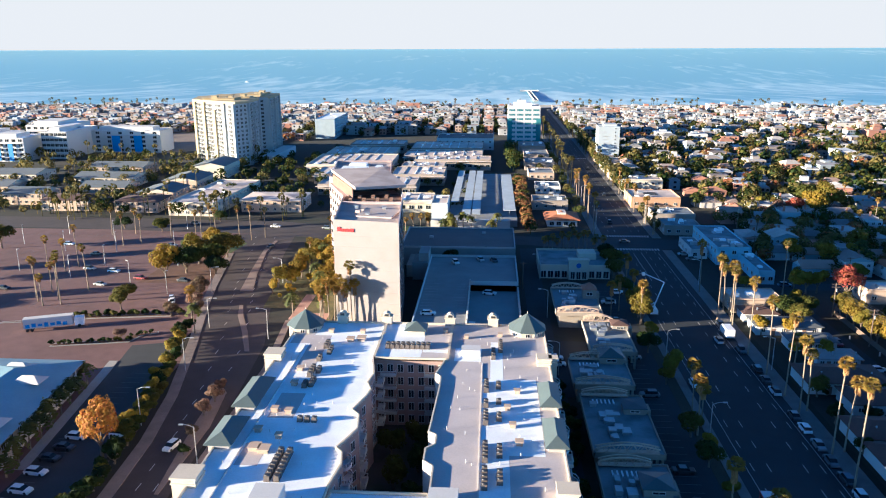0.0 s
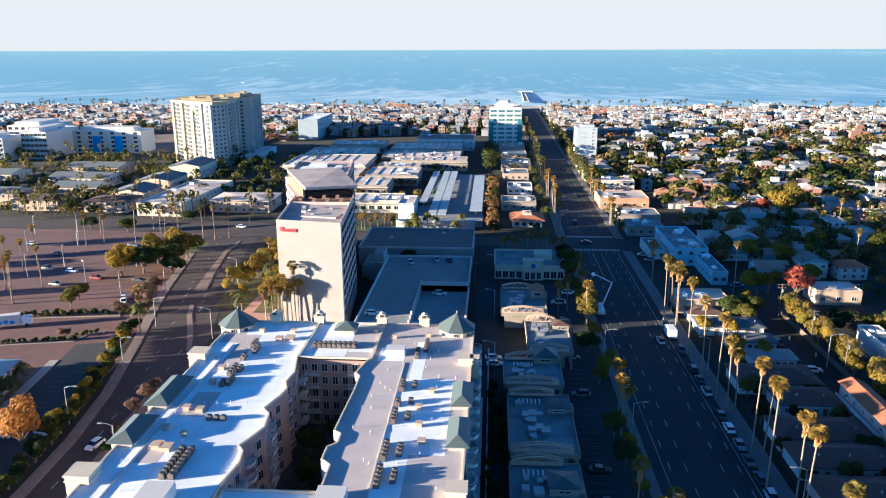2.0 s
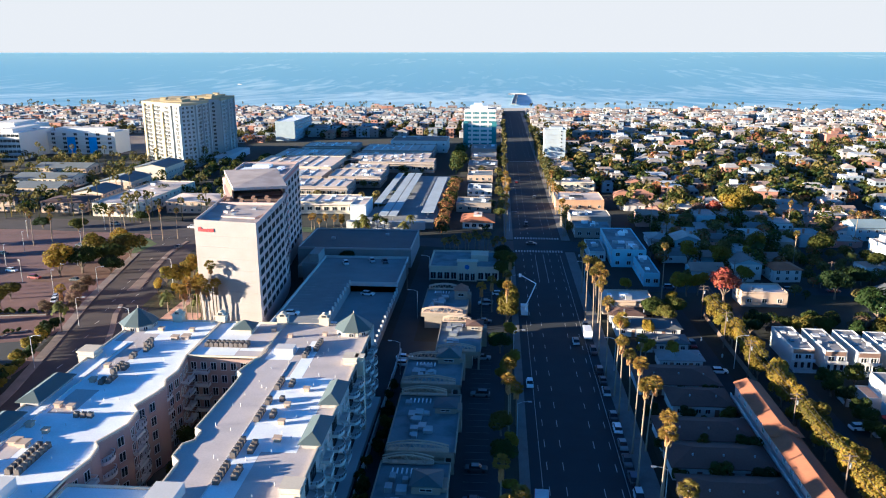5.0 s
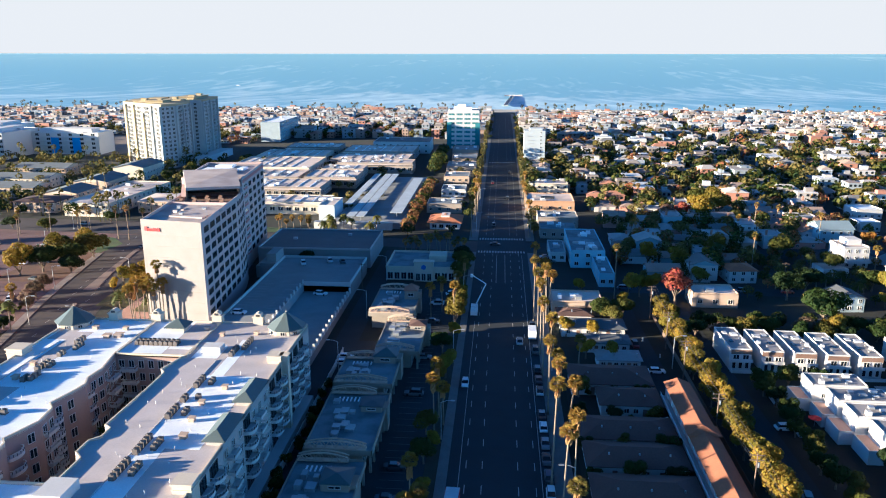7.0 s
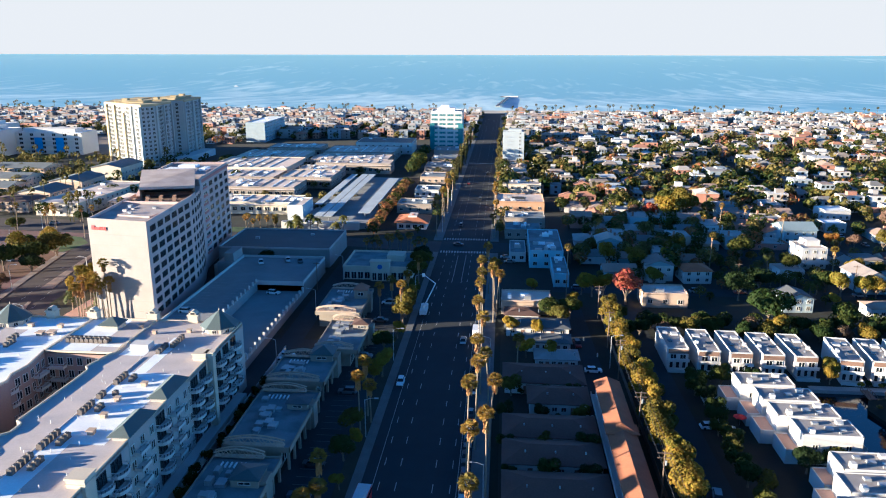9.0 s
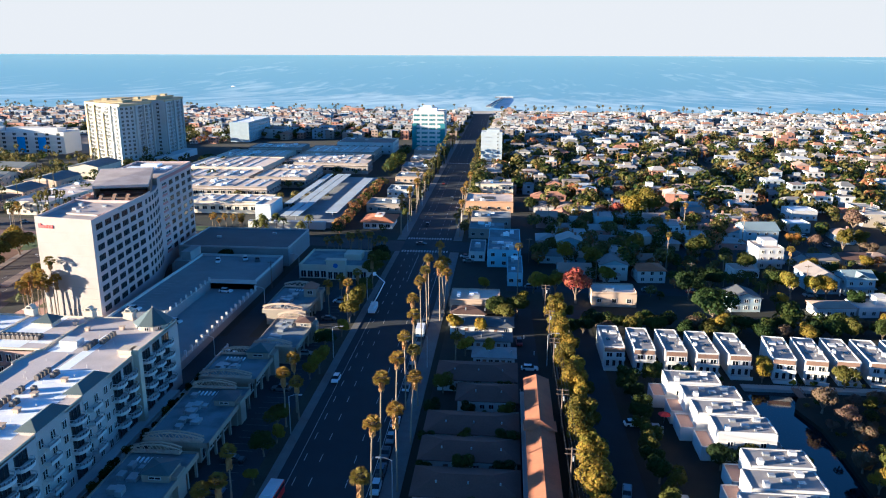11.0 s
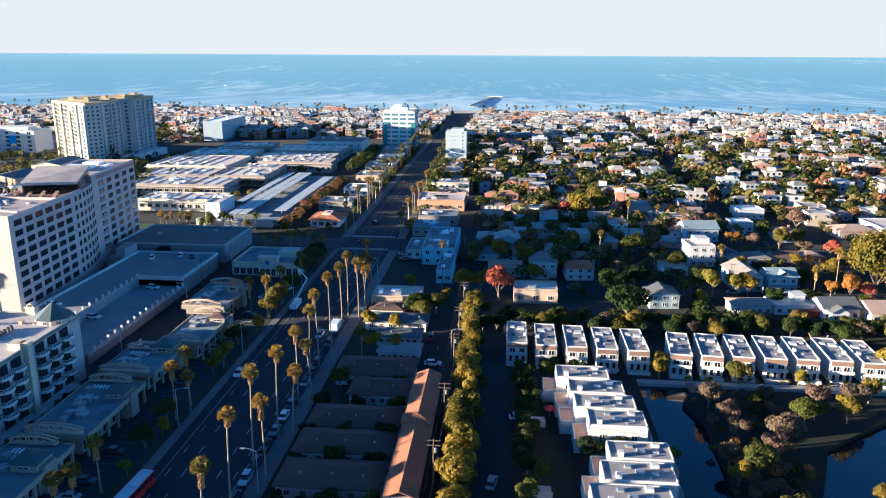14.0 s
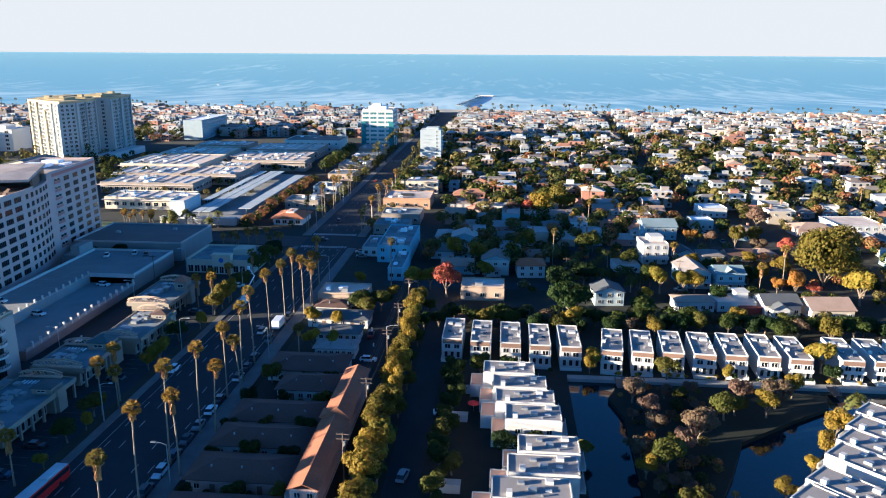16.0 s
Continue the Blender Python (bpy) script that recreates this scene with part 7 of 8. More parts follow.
while y < 1012:
    street = row % 3 == 2
    for k in range(76):
        x = 84 + k * 12.6 + (row % 2) * 5 + rnd.uniform(-1.8, 1.8)
        yy = y + rnd.uniform(-1.6, 1.6)
        if abs(x - (228 + (yy - 300) * 0.05)) < 8 or abs(x - 330) < 7:
            continue
        if x > 136 + yy * 0.66 + 20 or not free(x, yy):
            continue
        (near if yy < 400 and len(near) < 104 else far_lots).append((x, yy))
    y += 14.4 + (6 if street else 0)
    row += 1
for x, yy in near:
    h = HOUSES[rnd.choice((0, 0, 1, 1, 2, 3, 4, 4, 5, 6, 6))]
    copy_thing(h, P(x, yy, 0, rnd.choice((0, 0, 90, 180, 270)) + rnd.uniform(-3, 3)) @ Matrix.Scale(rnd.uniform(0.9, 1.08), 4))
# west of the boulevard and the far shore
y = 566.0
while y < 1012:
    for k in range(62):
        x = 40 - k * 14.2 + rnd.uniform(-2.5, 2.5)
        yy = y + rnd.uniform(-2.5, 2.5)
        if x < -yy * 0.72 - 40 or (x > -165 and yy < 700) or (-240 < x < -160 and 540 < yy < 660) or (-345 < x < -228 and 555 < yy < 722) or (x < -255 and yy < 630):
            continue
        far_lots.append((x, yy))
    y += 16.5
V, F, S = [], [], []
def sbox(x0, y0, z0, x1, y1, z1, slot, c, s, cx, cy):
    i = len(V)
    for z in (z0, z1):
        for px, py in ((x0, y0), (x1, y0), (x1, y1), (x0, y1)):
            V.append((cx + c * px - s * py, cy + s * px + c * py, z))
    for f in ((4, 5, 6, 7), (0, 1, 5, 4), (1, 2, 6, 5), (2, 3, 7, 6), (3, 0, 4, 7)):
        F.append(tuple(i + q for q in f))
        S.append(slot)
for x, yy in far_lots:
    w, d = rnd.uniform(6, 12), rnd.uniform(6, 12)
    big = rnd.random() < 0.07 and yy > 420
    if big:
        w, d = rnd.uniform(11, 15), rnd.uniform(13, 20)
    fl = rnd.choice((1, 1, 2, 2, 3)) if yy < 760 else rnd.choice((2, 2, 3, 3)) if yy < 930 else rnd.choice((1, 2, 2))
    fl = 3 if big else fl
    h = 2.9 * fl
    a = radians(rnd.choice((0, 0, 90)) + rnd.uniform(-4, 4))
    c, s = math.cos(a), math.sin(a)
    sbox(-w / 2, -d / 2, 0, w / 2, d / 2, h, 0, c, s, x, yy)
    if not big and rnd.random() < (0.45 if yy < 700 else 0.2):
        i = len(V)
        o = 0.5
        for px, py, z in ((-w / 2 - o, -d / 2 - o, h), (w / 2 + o, -d / 2 - o, h), (w / 2 + o, d / 2 + o, h), (-w / 2 - o, d / 2 + o, h), (-w / 2 + w * 0.25, 0, h + 1.9), (w / 2 - w * 0.25, 0, h + 1.9)):
            V.append((x + c * px - s * py, yy + s * px + c * py, z))
        for f in ((0, 1, 5, 4), (1, 2, 5), (2, 3, 4, 5), (3, 0, 4)):
            F.append(tuple(i + q for q in f))
            S.append(1)
    else:
        sbox(-w / 2 + 0.2, -d / 2 + 0.2, h, w / 2 - 0.2, d / 2 - 0.2, h + 0.1, 3, c, s, x, yy)
        if rnd.random() < 0.6:
            q = rnd.uniform(-w / 4, 0)
            sbox(q, q, h, q + w * 0.4, q + d * 0.35, h + rnd.uniform(1, 2.6), 0, c, s, x, yy)
    for z in range(fl):
        for k in range(2 if yy > 700 else 3):
            wx = -w / 2 + w * (k + 0.5) / (2 if yy > 700 else 3)
            sbox(wx - 0.7, -d / 2 - 0.06, 2.9 * z + 0.9, wx + 0.7, -d / 2, 2.9 * z + 2.2, 2, c, s, x, yy)
        sbox(w / 2, -1.0, 2.9 * z + 0.9, w / 2 + 0.06, 0.6, 2.9 * z + 2.2, 2, c, s, x, yy)
        sbox(-w / 2 - 0.06, -1.0, 2.9 * z + 0.9, -w / 2, 0.6, 2.9 * z + 2.2, 2, c, s, x, yy)
me = bpy.data.meshes.new("far_houses")
me.from_pydata(V, [], F)
me.polygons.foreach_set("material_index", S)
FARW = [(0.369, 0.355, 0.347), (0.295, 0.251, 0.221), (0.457, 0.45, 0.443), (0.281, 0.199, 0.155), (0.31, 0.347, 0.383), (0.339, 0.162, 0.111), (0.406, 0.369, 0.339), (0.192, 0.162, 0.148), (0.251, 0.281, 0.31)]
for m in (material("far_house_paint", FARW[0], 0.85, palette=FARW, island=True), material("far_house_shingle", ROOFS[0], 0.9, palette=ROOFS, island=True), glass, material("far_flat_roof", (0.6, 0.58, 0.55), 0.85, palette=[(0.42, 0.40, 0.39), (0.32, 0.29, 0.27), (0.54, 0.54, 0.54), (0.22, 0.18, 0.16), (0.30, 0.22, 0.18)], island=True)):
    me.materials.append(m)
tagged(new("far_houses", me), "crowded pale houses between the trees and the beach", "houses", kind="stuff")

# trees between the houses
gard = random.Random(5)
garden = {0: [], 1: [], 2: []}
for x, yy in near:
    for k in range(6):
        px, py = x + gard.choice((-1, 1)) * gard.uniform(5.0, 8), yy + gard.uniform(-8, 8)
        q = gard.random()
        if not free(px, py, 1.0):
            continue
        if q < 0.05:
            palm(px, py, gard.uniform(7, 14), THIN)
        elif q < 0.09:
            palm(px, py, gard.uniform(4, 8), FEATHER)
        else:
            r = gard.uniform(1.6, 3.9)
            # the large olive share stands for sunlit crowns
            garden[0 if q < 0.46 else 1 if q < 0.90 else 2].append((px, py, r, r * gard.uniform(1.5, 2.2)))
for k in range(3):
    garden[k] += remote[k]
for k in range(330):     # gardens of the houses beyond the belt
    x, y = gard.uniform(143, 276), gard.uniform(246, 310) if k < 250 else gard.uniform(322, 392)
    r = gard.uniform(0.8, 2.3)
    if not any(a - r < x < c + 1.6 and b - 2.2 < y < d + r for a, b, c, d in HOMES) and not 253 < y < 263:
        garden[(0, 1, 1, 0, 1, 2)[k % 6]].append((x, y, r, r * gard.uniform(1.5, 2.2)))
for k in range(70):      # along the far boulevard
    x, y = gard.choice((gard.uniform(43, 46), gard.uniform(14, 44), gard.uniform(75, 80))), gard.uniform(330, 640)
    r = gard.uniform(1.6, 2.8)
    garden[k % 2].append((x, y, r, r * 1.9))
for k in range(70):      # island undergrowth
    x, y = gard.uniform(164.5, 182), gard.uniform(104, 177)
    r = gard.uniform(0.6, 1.5)
    garden[k % 3].append((x + max(0.0, (y - 150) * gard.random()), y, r, r * 1.6))
for k in range(150):     # planting between the mall buildings
    x, y = gard.uniform(-125, -2), gard.choice((380, 411, 444, 479, 502, 525, 558, 603)) + gard.uniform(-1.5, 1.5)
    r = gard.uniform(1.2, 2.4)
    garden[k % 2].append((x, y, r, r * 2))
def far_trees(name, spots, m, label, leafs=46):
    V, F = [], []
    for x, y, r, h in spots:
        t0 = h * 0.25
        for k in range(leafs):
            z, a = gard.uniform(-0.7, 1.0), gard.uniform(0, 6.283)
            q = math.sqrt(max(0, 1 - z * z)) * gard.uniform(0.75, 1.1)
            d = Vector((q * math.cos(a), q * math.sin(a), z))
            leaf_quad(V, F, Vector((x + d.x * r, y + d.y * r, t0 + h * 0.45 + d.z * h * 0.42)), d + Vector((gard.uniform(-.5, .5), gard.uniform(-.5, .5), gard.uniform(-.2, .5))), r * (0.3 if leafs < 100 else 0.17), gard)
        i = len(V)
        V += [Vector((x - 0.15, y, 0)), Vector((x + 0.15, y, 0)), Vector((x + 0.1, y, h * 0.5)), Vector((x - 0.1, y, h * 0.5))]
        F.append((i, i + 1, i + 2, i + 3))
    return tagged(new(name, from_lists(name, V, F, m)), label, "trees", kind="stuff")
def isl(name, pal):
    return leafy(material(name, pal[0], 0.75, vary=0.45, scale=0.6, fine=0.8, palette=pal, island=True, spec=0.2))
spots = {0: [], 1: [], 2: []}
for k in range(330):
    r = gard.uniform(1.8, 3.6)
    spots[k % 2].append((gard.uniform(-400, -165) if k % 4 else gard.uniform(-165, -92), gard.uniform(352, 556) if k % 4 else gard.uniform(395, 560), r, r * gard.uniform(1.6, 2.4)))
for x, yy in far_lots:
    dens = 1.7 if yy < 650 else 1.5 if yy < 850 else 0.9
    for k in range(4 if yy < 520 else 3 if yy < 800 else 2):
        if gard.random() < dens * 0.62:
            r = gard.uniform(2.3, 4.9) if yy < 650 else gard.uniform(1.8, 4.2) if yy < 800 else gard.uniform(1.4, 3.0)
            q = gard.random()
            # as in the gardens, olive tones add sunlit-looking crowns
            spots[0 if q < 0.46 else 1 if q < 0.88 else 2].append((x + gard.choice((-1, 1)) * gard.uniform(5, 8), yy + gard.uniform(-8, 8), r, r * gard.uniform(1.5, 2.3)))
for k, (n, pal) in enumerate((("green", GREENS), ("olive", [(0.13, 0.11, 0.03), (0.10, 0.09, 0.025), (0.17, 0.13, 0.035)]), ("autumn", [(0.26, 0.10, 0.04), (0.24, 0.15, 0.05)]))):
    far_trees("garden_trees", garden[k], isl("garden_leaves_" + n, pal), "many %s garden trees between the houses" % n, 170)
far_trees("far_trees", spots[0], isl("far_leaves_green", GREENS), "dark green trees among the far houses")
far_trees("far_trees", spots[1], isl("far_leaves_olive", [(0.13, 0.11, 0.03), (0.10, 0.09, 0.025), (0.17, 0.13, 0.035)]), "olive-green trees among the far houses, sunlit tone in the leaves")
far_trees("far_trees", spots[2], isl("far_leaves_autumn", [(0.24, 0.09, 0.04), (0.22, 0.14, 0.05)]), "autumn-coloured trees among the far houses")
pv = list(remote_palms)
for k in range(150):
    x = gard.uniform(-700, 760)
    pv.append((x, gard.uniform(1028, 1050), gard.uniform(5, 11), 1.7))
for k in range(170):
    yy = gard.uniform(440, 1000)
    x = gard.uniform(85, 136 + yy * 0.6) if k < 120 else gard.uniform(-yy * 0.6, 40)
    if not (x < 45 and yy < 690):
        pv.append((x, yy, gard.uniform(7, 15), 1.5))
V, F = [], []
for x, y, h, r in pv:
    i = len(V)
    V += [Vector((x - 0.2, y, 0)), Vector((x + 0.2, y, 0)), Vector((x + 0.14, y, h)), Vector((x - 0.14, y, h)), Vector((x, y - 0.2, 0)), Vector((x, y + 0.2, 0)), Vector((x, y + 0.14, h)), Vector((x, y - 0.14, h))]
    F += [(i, i + 1, i + 2, i + 3), (i + 4, i + 5, i + 6, i + 7)]
    for k in range(26):
        z, a = gard.uniform(-0.8, 1.0), gard.uniform(0, 6.283)
        q = math.sqrt(1 - z * z)
        d = Vector((q * math.cos(a), q * math.sin(a), z))
        leaf_quad(V, F, Vector((x, y, h)) + d * r * 0.75, d.cross(Vector((0.3, 0.2, 1))) + Vector((0.01, 0, 0)), 0.75, gard)
tagged(new("far_palms", from_lists("far_palms", V, F, isl("far_palm_leaves", [(0.11, 0.10, 0.03), (0.06, 0.06, 0.02), (0.15, 0.115, 0.034)]))), "far fan palms by the beach and among the houses", "palm trees", kind="stuff")

# ---- markings, kerbs, islands ----
def marks(name, rects, m, label, z=0.036):
    bm = bmesh.new()
    for r in rects:
        box(bm, r[0], r[1], 0.0, r[2], r[3], z)
    return tagged(part(name, bm, m), label, "road marking", kind="stuff")
dash = []
for x in (53.9, 57.2, 64.4, 67.8):
    y = 92.0
    while y < 940:
        if not 300 < y < 332:
            dash.append((x - 0.07, y, x + 0.07, y + 3.0))
        y += 9.0
marks("lane_dashes", dash, paint_white, "worn white lane dashes")
marks("edge_lines", [(69.0, 92, 69.12, 300), (52.6, 92, 52.7, 222), (62.1, 262, 62.25, 300), (58.8, 262, 58.95, 300)], paint_white, "worn white edge lines")
def crosswalk(y, n=17, x0=51.0, x1=71.0):
    c = thing("crosswalk", P(0, 0), "white striped pedestrian crossing on the asphalt", "crosswalk", "crossings", "structure")
    for k in range(n):
        x = x0 + (x1 - x0) * k / n
        part("stripe", boxes((x, y, 0.0, x + 0.6, y + 3.0, 0.045)), paint_white, c)
crosswalk(303.5)
crosswalk(325.5)
crosswalk(560)
bays = [(37.0, 95 + 2.8 * k, 42.0, 95.1 + 2.8 * k) for k in range(56)]
marks("bay_lines", bays, mat("faded_paint", (0.13, 0.125, 0.12), 0.8, vary=0.3), "white parking bay lines of the shops", 0.03)
lot = []
for j in range(7):
    for k in range(40):
        lot.append((-255 + 3.0 * k, 222 + 15.5 * j, -254.88 + 3.0 * k, 227 + 15.5 * j))
for k in range(22):
    lot.append((-92.5, 116 + 2.8 * k, -87.6, 116.1 + 2.8 * k))
marks("bay_lines", lot, mat("faded_paint", (0.13, 0.125, 0.12)), "white parking bay lines of the big car park", 0.03)
cv = []
for f in (0.33, 0.66):
    for a, b, c, d in zip(VL, VL[1:], VR, VR[1:]):
        for s in (0.1, 0.45, 0.8):
            x = (a[0] + (b[0] - a[0]) * s) * (1 - f) + (c[0] + (d[0] - c[0]) * s) * f
            y = a[1] + (b[1] - a[1]) * s
            cv.append((x - 0.08, y, x + 0.08, y + 2.6))
marks("lane_dashes", cv, paint_white, "white dashes on the curved road", 0.04)
def island(poly, label="raised rose-grey traffic island"):
    bm = bmesh.new()
    prism(bm, poly, 0.0, 0.18)
    tagged(part("traffic_island", bm, mat("rose_kerb", (0.20, 0.15, 0.125), 0.9, vary=0.2)), label, "traffic island", kind="structure")
island([(-81.4, 228), (-80.2, 228), (-76.8, 218), (-71.2, 205), (-66.0, 190.4), (-67.4, 190.4), (-73.0, 205), (-78.6, 218)])
island([(-86, 242), (-81.4, 242), (-86, 262), (-91.5, 292), (-92, 311), (-93.2, 311), (-93.6, 295), (-89.4, 264)])
island([(-62.6, 122), (-61.8, 122), (-61.4, 148), (-63.6, 165), (-65.6, 168), (-66.2, 164), (-65.4, 150), (-64.6, 141)], "raised planted traffic island with a rose kerb")
island([(-58.6, 70), (-56.6, 70), (-57, 180), (-60.5, 215), (-62.5, 215), (-59, 180)], "pale pavement beside the apartment block")
for poly in ([(-124, 190.6), (-103, 195), (-101.4, 200), (-97.5, 202.4), (-97.8, 203.6), (-104, 201.2), (-105, 197.2), (-124, 192.8)], [(-150, 207.6), (-121, 213.6), (-100, 216.6), (-100, 218.2), (-121, 216), (-150, 208.8)]):
    bm = bmesh.new()
    prism(bm, poly, 0.0, 0.18)
    kerb_ = tagged(part("planting_island", bm, concrete), "raised planting island with a pale kerb in the car park", "planting island", kind="structure")
    cx_, cy_ = sum(q[0] for q in poly) / len(poly), sum(q[1] for q in poly) / len(poly)
    bm = bmesh.new()
    prism(bm, [(q[0] + (0.3 if q[0] < cx_ else -0.3), q[1] + (0.35 if k < len(poly) / 2 else -0.35)) for k, q in enumerate(poly)], 0.18, 0.2)
    part("soil", bm, mat("bark_mulch", (0.13, 0.065, 0.04)), kerb_)

# ---- vehicles ----
PAINTS = [(0.06, 0.06, 0.065), (0.03, 0.03, 0.035), (0.20, 0.21, 0.22), (0.55, 0.56, 0.57), (0.08, 0.09, 0.10), (0.20, 0.025, 0.025), (0.04, 0.06, 0.11), (0.10, 0.10, 0.11), (0.025, 0.025, 0.03), (0.30, 0.30, 0.31)]
car_paint = material("car_paint", PAINTS[0], 0.3, vary=0.03, palette=PAINTS, spec=0.6)
white_paint = mat("white_car_paint", (0.78, 0.78, 0.78), 0.3)
rubber = mat("rubber", (0.02, 0.02, 0.02), 0.9)
lamp_red = mat("tail_lamp", (0.4, 0.01, 0.01), 0.3)
def loft(bm, secs, slot=0):
    """A body from cross-sections, each a list of points."""
    rs = [[bm.verts.new(p) for p in s] for s in secs]
    n = len(secs[0])
    for a, b in zip(rs, rs[1:]):
        for k in range(n):
            bm.faces.new((a[k], a[(k + 1) % n], b[(k + 1) % n], b[k])).material_index = slot
    bm.faces.new(rs[0][::-1]).material_index = slot
    bm.faces.new(rs[-1]).material_index = slot
def make_car(paint, label, length=4.6, h=1.45, wagon=False):
    c = thing("car", P(0, -500), label, "car")
    L, w = length / 2, 0.9
    def sec(y, z0, z1, k):
        return [(-w * k, y, z0), (w * k, y, z0), (w * k, y, (z0 + z1) / 2), (w * k * 0.93, y, z1), (-w * k * 0.93, y, z1), (-w * k, y, (z0 + z1) / 2)]
    bm = bmesh.new()
    loft(bm, [sec(-L, 0.35, 0.65, 0.86), sec(-L + 0.25, 0.22, 0.82, 0.97), sec(-0.9, 0.2, 0.9, 1.0), sec(0.9, 0.2, 0.92, 1.0), sec(L - 0.25, 0.22, 0.9, 0.97), sec(L, 0.4, 0.8, 0.88)])
    body = part("body", bm, paint, c)
    e = L - 0.35 if wagon else L - 0.9
    bm = bmesh.new()
    loft(bm, [sec(-1.15, 0.88, 0.9, 0.9), sec(-0.45, 0.88, h - 0.04, 0.8), sec(e - 0.5, 0.88, h - 0.05, 0.8), sec(e, 0.88, 0.92, 0.88)])
    part("cabin_glass", bm, glass, c)
    bm = bmesh.new()
    loft(bm, [sec(-0.5, h - 0.05, h, 0.76), sec(e - 0.45, h - 0.06, h, 0.76)])
    part("roof", bm, paint, c)
    for x in (-0.82, 0.82):
        for y in (-L + 0.85, L - 0.85):
            bm = bmesh.new()
            tube(bm, [(x - 0.1, y, 0.33), (x + 0.1, y, 0.33)], [0.33, 0.33], 12)
            part("wheel", bm, rubber, c)
    return c
car_a = make_car(car_paint, "parked passenger car with dark windows")
car_b = make_car(car_paint, "parked estate car with dark windows", 4.8, 1.65, True)
car_w = make_car(white_paint, "white passenger car with dark windows", 4.6, 1.5, True)
templates += [car_a, car_b, car_w]
rv = random.Random(8)
def car(x, y, r=0.0, kind=None, z=0.03, group=""):
    o = copy_thing(kind or rv.choice((car_a, car_b)), P(x, y, z, r))
    if group:
        o["group"] = group
    return o
y = 96.0
while y < 222:
    if rv.random() < 0.85 and abs(y - 154.5) > 4 and not 203 < y < 216:
        car(70.4 + rv.uniform(-.1, .1), y, rv.choice((0, 180)), group="cars parked on the boulevard")
    y += 6.4
car(70.4, 154.5, 180, car_w)
car(51.9, 176, 0, car_w)
car(66.2, 205, 180, car_b)
for x, y, r in ((80, 290, 92), (78.5, 297, 90), (57, 352, 0), (64, 420, 180), (55, 470, 0), (66, 512, 180), (58, 316, 80)):
    car(x, y, r)
for k in range(30):
    if rv.random() < 0.28:
        car(39.6, 96.4 + 5.6 * k, 90 + rv.choice((0, 180)), group="cars parked at the shops")
for x, y, r, k in ((18.8, 186, 92, car_w), (18.4, 190, 90, car_w), (44, 247, 95, car_w), (40, 238, 90, car_a)):
    car(x, y, r, k)
for x, y in ((-17.5, 208), (-12.0, 262), (-3.0, 266), (2.0, 265)):
    car(x, y, 90 if y < 250 else 20, car_w if y < 263 else None, 5.51)
car(0.5, 236, 80, car_w, 2.61)
car(-4.0, 206, 80, car_w, 2.61)
for x, y, r, k in ((-66.3, 138.9, -12, car_w), (-88.6, 141.5, 84, car_w), (-79.8, 143.2, 84, car_w), (-89.2, 127.5, 84, car_w), (-88.4, 121.2, 84, car_w), (-89.5, 132.6, 84, None), (-88.9, 137, 84, None), (-88.2, 116.2, 84, None), (-141, 262, 80, car_w), (-128, 272, 75, car_w), (-120, 275, 75, car_b), (-106, 232, 20, car_w), (-104.5, 229, 20, car_w), (-127, 254, 80, None), (-152, 265, 80, None), (-135, 300, 85, None), (-124, 287, 80, car_w), (-160, 285, 80, None), (-138, 246, 80, None), (-110, 252, 80, None), (-170, 240, 85, car_a), (-180, 300, 80, car_w), (-100, 336, 86, car_w), (-140, 340, 86, None), (-75, 334, 80, None), (-92, 300, -15, None)):
    car(x, y, r, k)
for x, y, r, k in ((124.2, 158.5, 95, car_w), (118.5, 131, 170, car_b), (101.5, 187, 90, car_w), (99, 205, 4, None), (232, 300, 5, car_w), (234, 330, 5, None), (230, 345, 5, car_w), (226, 372, 3, None), (160, 258, 90, car_a), (145, 258, 90, None), (200, 258, 90, None), (104, 258, 90, None)):
    car(x, y, r, k)
bus = thing("bus", P(51.6, 116.4, 0.03, -3), "long red and white articulated city bus", "bus")
silver = mat("bus_silver", (0.55, 0.56, 0.58), 0.35, metal=0.3)
bus_red = mat("bus_red", (0.55, 0.02, 0.02), 0.4)
part("body", boxes((-1.27, -9, 0.35, 1.27, 9, 1.7)), bus_red, bus)
part("window_band", boxes((-1.25, -8.98, 1.7, 1.25, 8.98, 2.6)), glass, bus)
part("roof", boxes((-1.27, -9, 2.6, 1.27, 9, 3.0), (-0.9, 3.0, 3.0, 0.9, 7.0, 3.25), (-0.9, -6.0, 3.0, 0.9, -3.0, 3.25)), silver, bus, "silver-white bus roof with units")
part("roof_edge", boxes((1.27, -9, 2.65, 1.33, 9, 2.95), (-1.33, -9, 2.65, -1.27, 9, 2.95), (-1.27, 9, 0.5, 1.27, 9.06, 2.9)), bus_red, bus)
for y in (-6.5, -2, 6):
    for x in (-1.2, 1.2):
        bm = bmesh.new()
        tube(bm, [(x - 0.12, y, 0.48), (x + 0.12, y, 0.48)], [0.48, 0.48], 12)
        part("wheel", bm, rubber, bus)
tr = thing("trailer_truck", P(-131.2, 204.5, 0.03, 21.5), "white trailer truck with blue graphics on its side", "truck")
part("trailer", boxes((-7.5, -1.25, 1.0, 6.0, 1.25, 4.0)), stucco_white, tr)
for k in range(7):
    part("graphic", boxes((-7.0 + 1.7 * k, -1.29, 1.2 + 0.15 * (k % 3), -5.8 + 1.7 * k, -1.25, 2.3 + 0.25 * (k % 2))), blue_net, tr, "blue wave graphic")
part("cab", boxes((6.4, -1.2, 0.6, 9.0, 1.2, 3.0)), white_paint, tr)
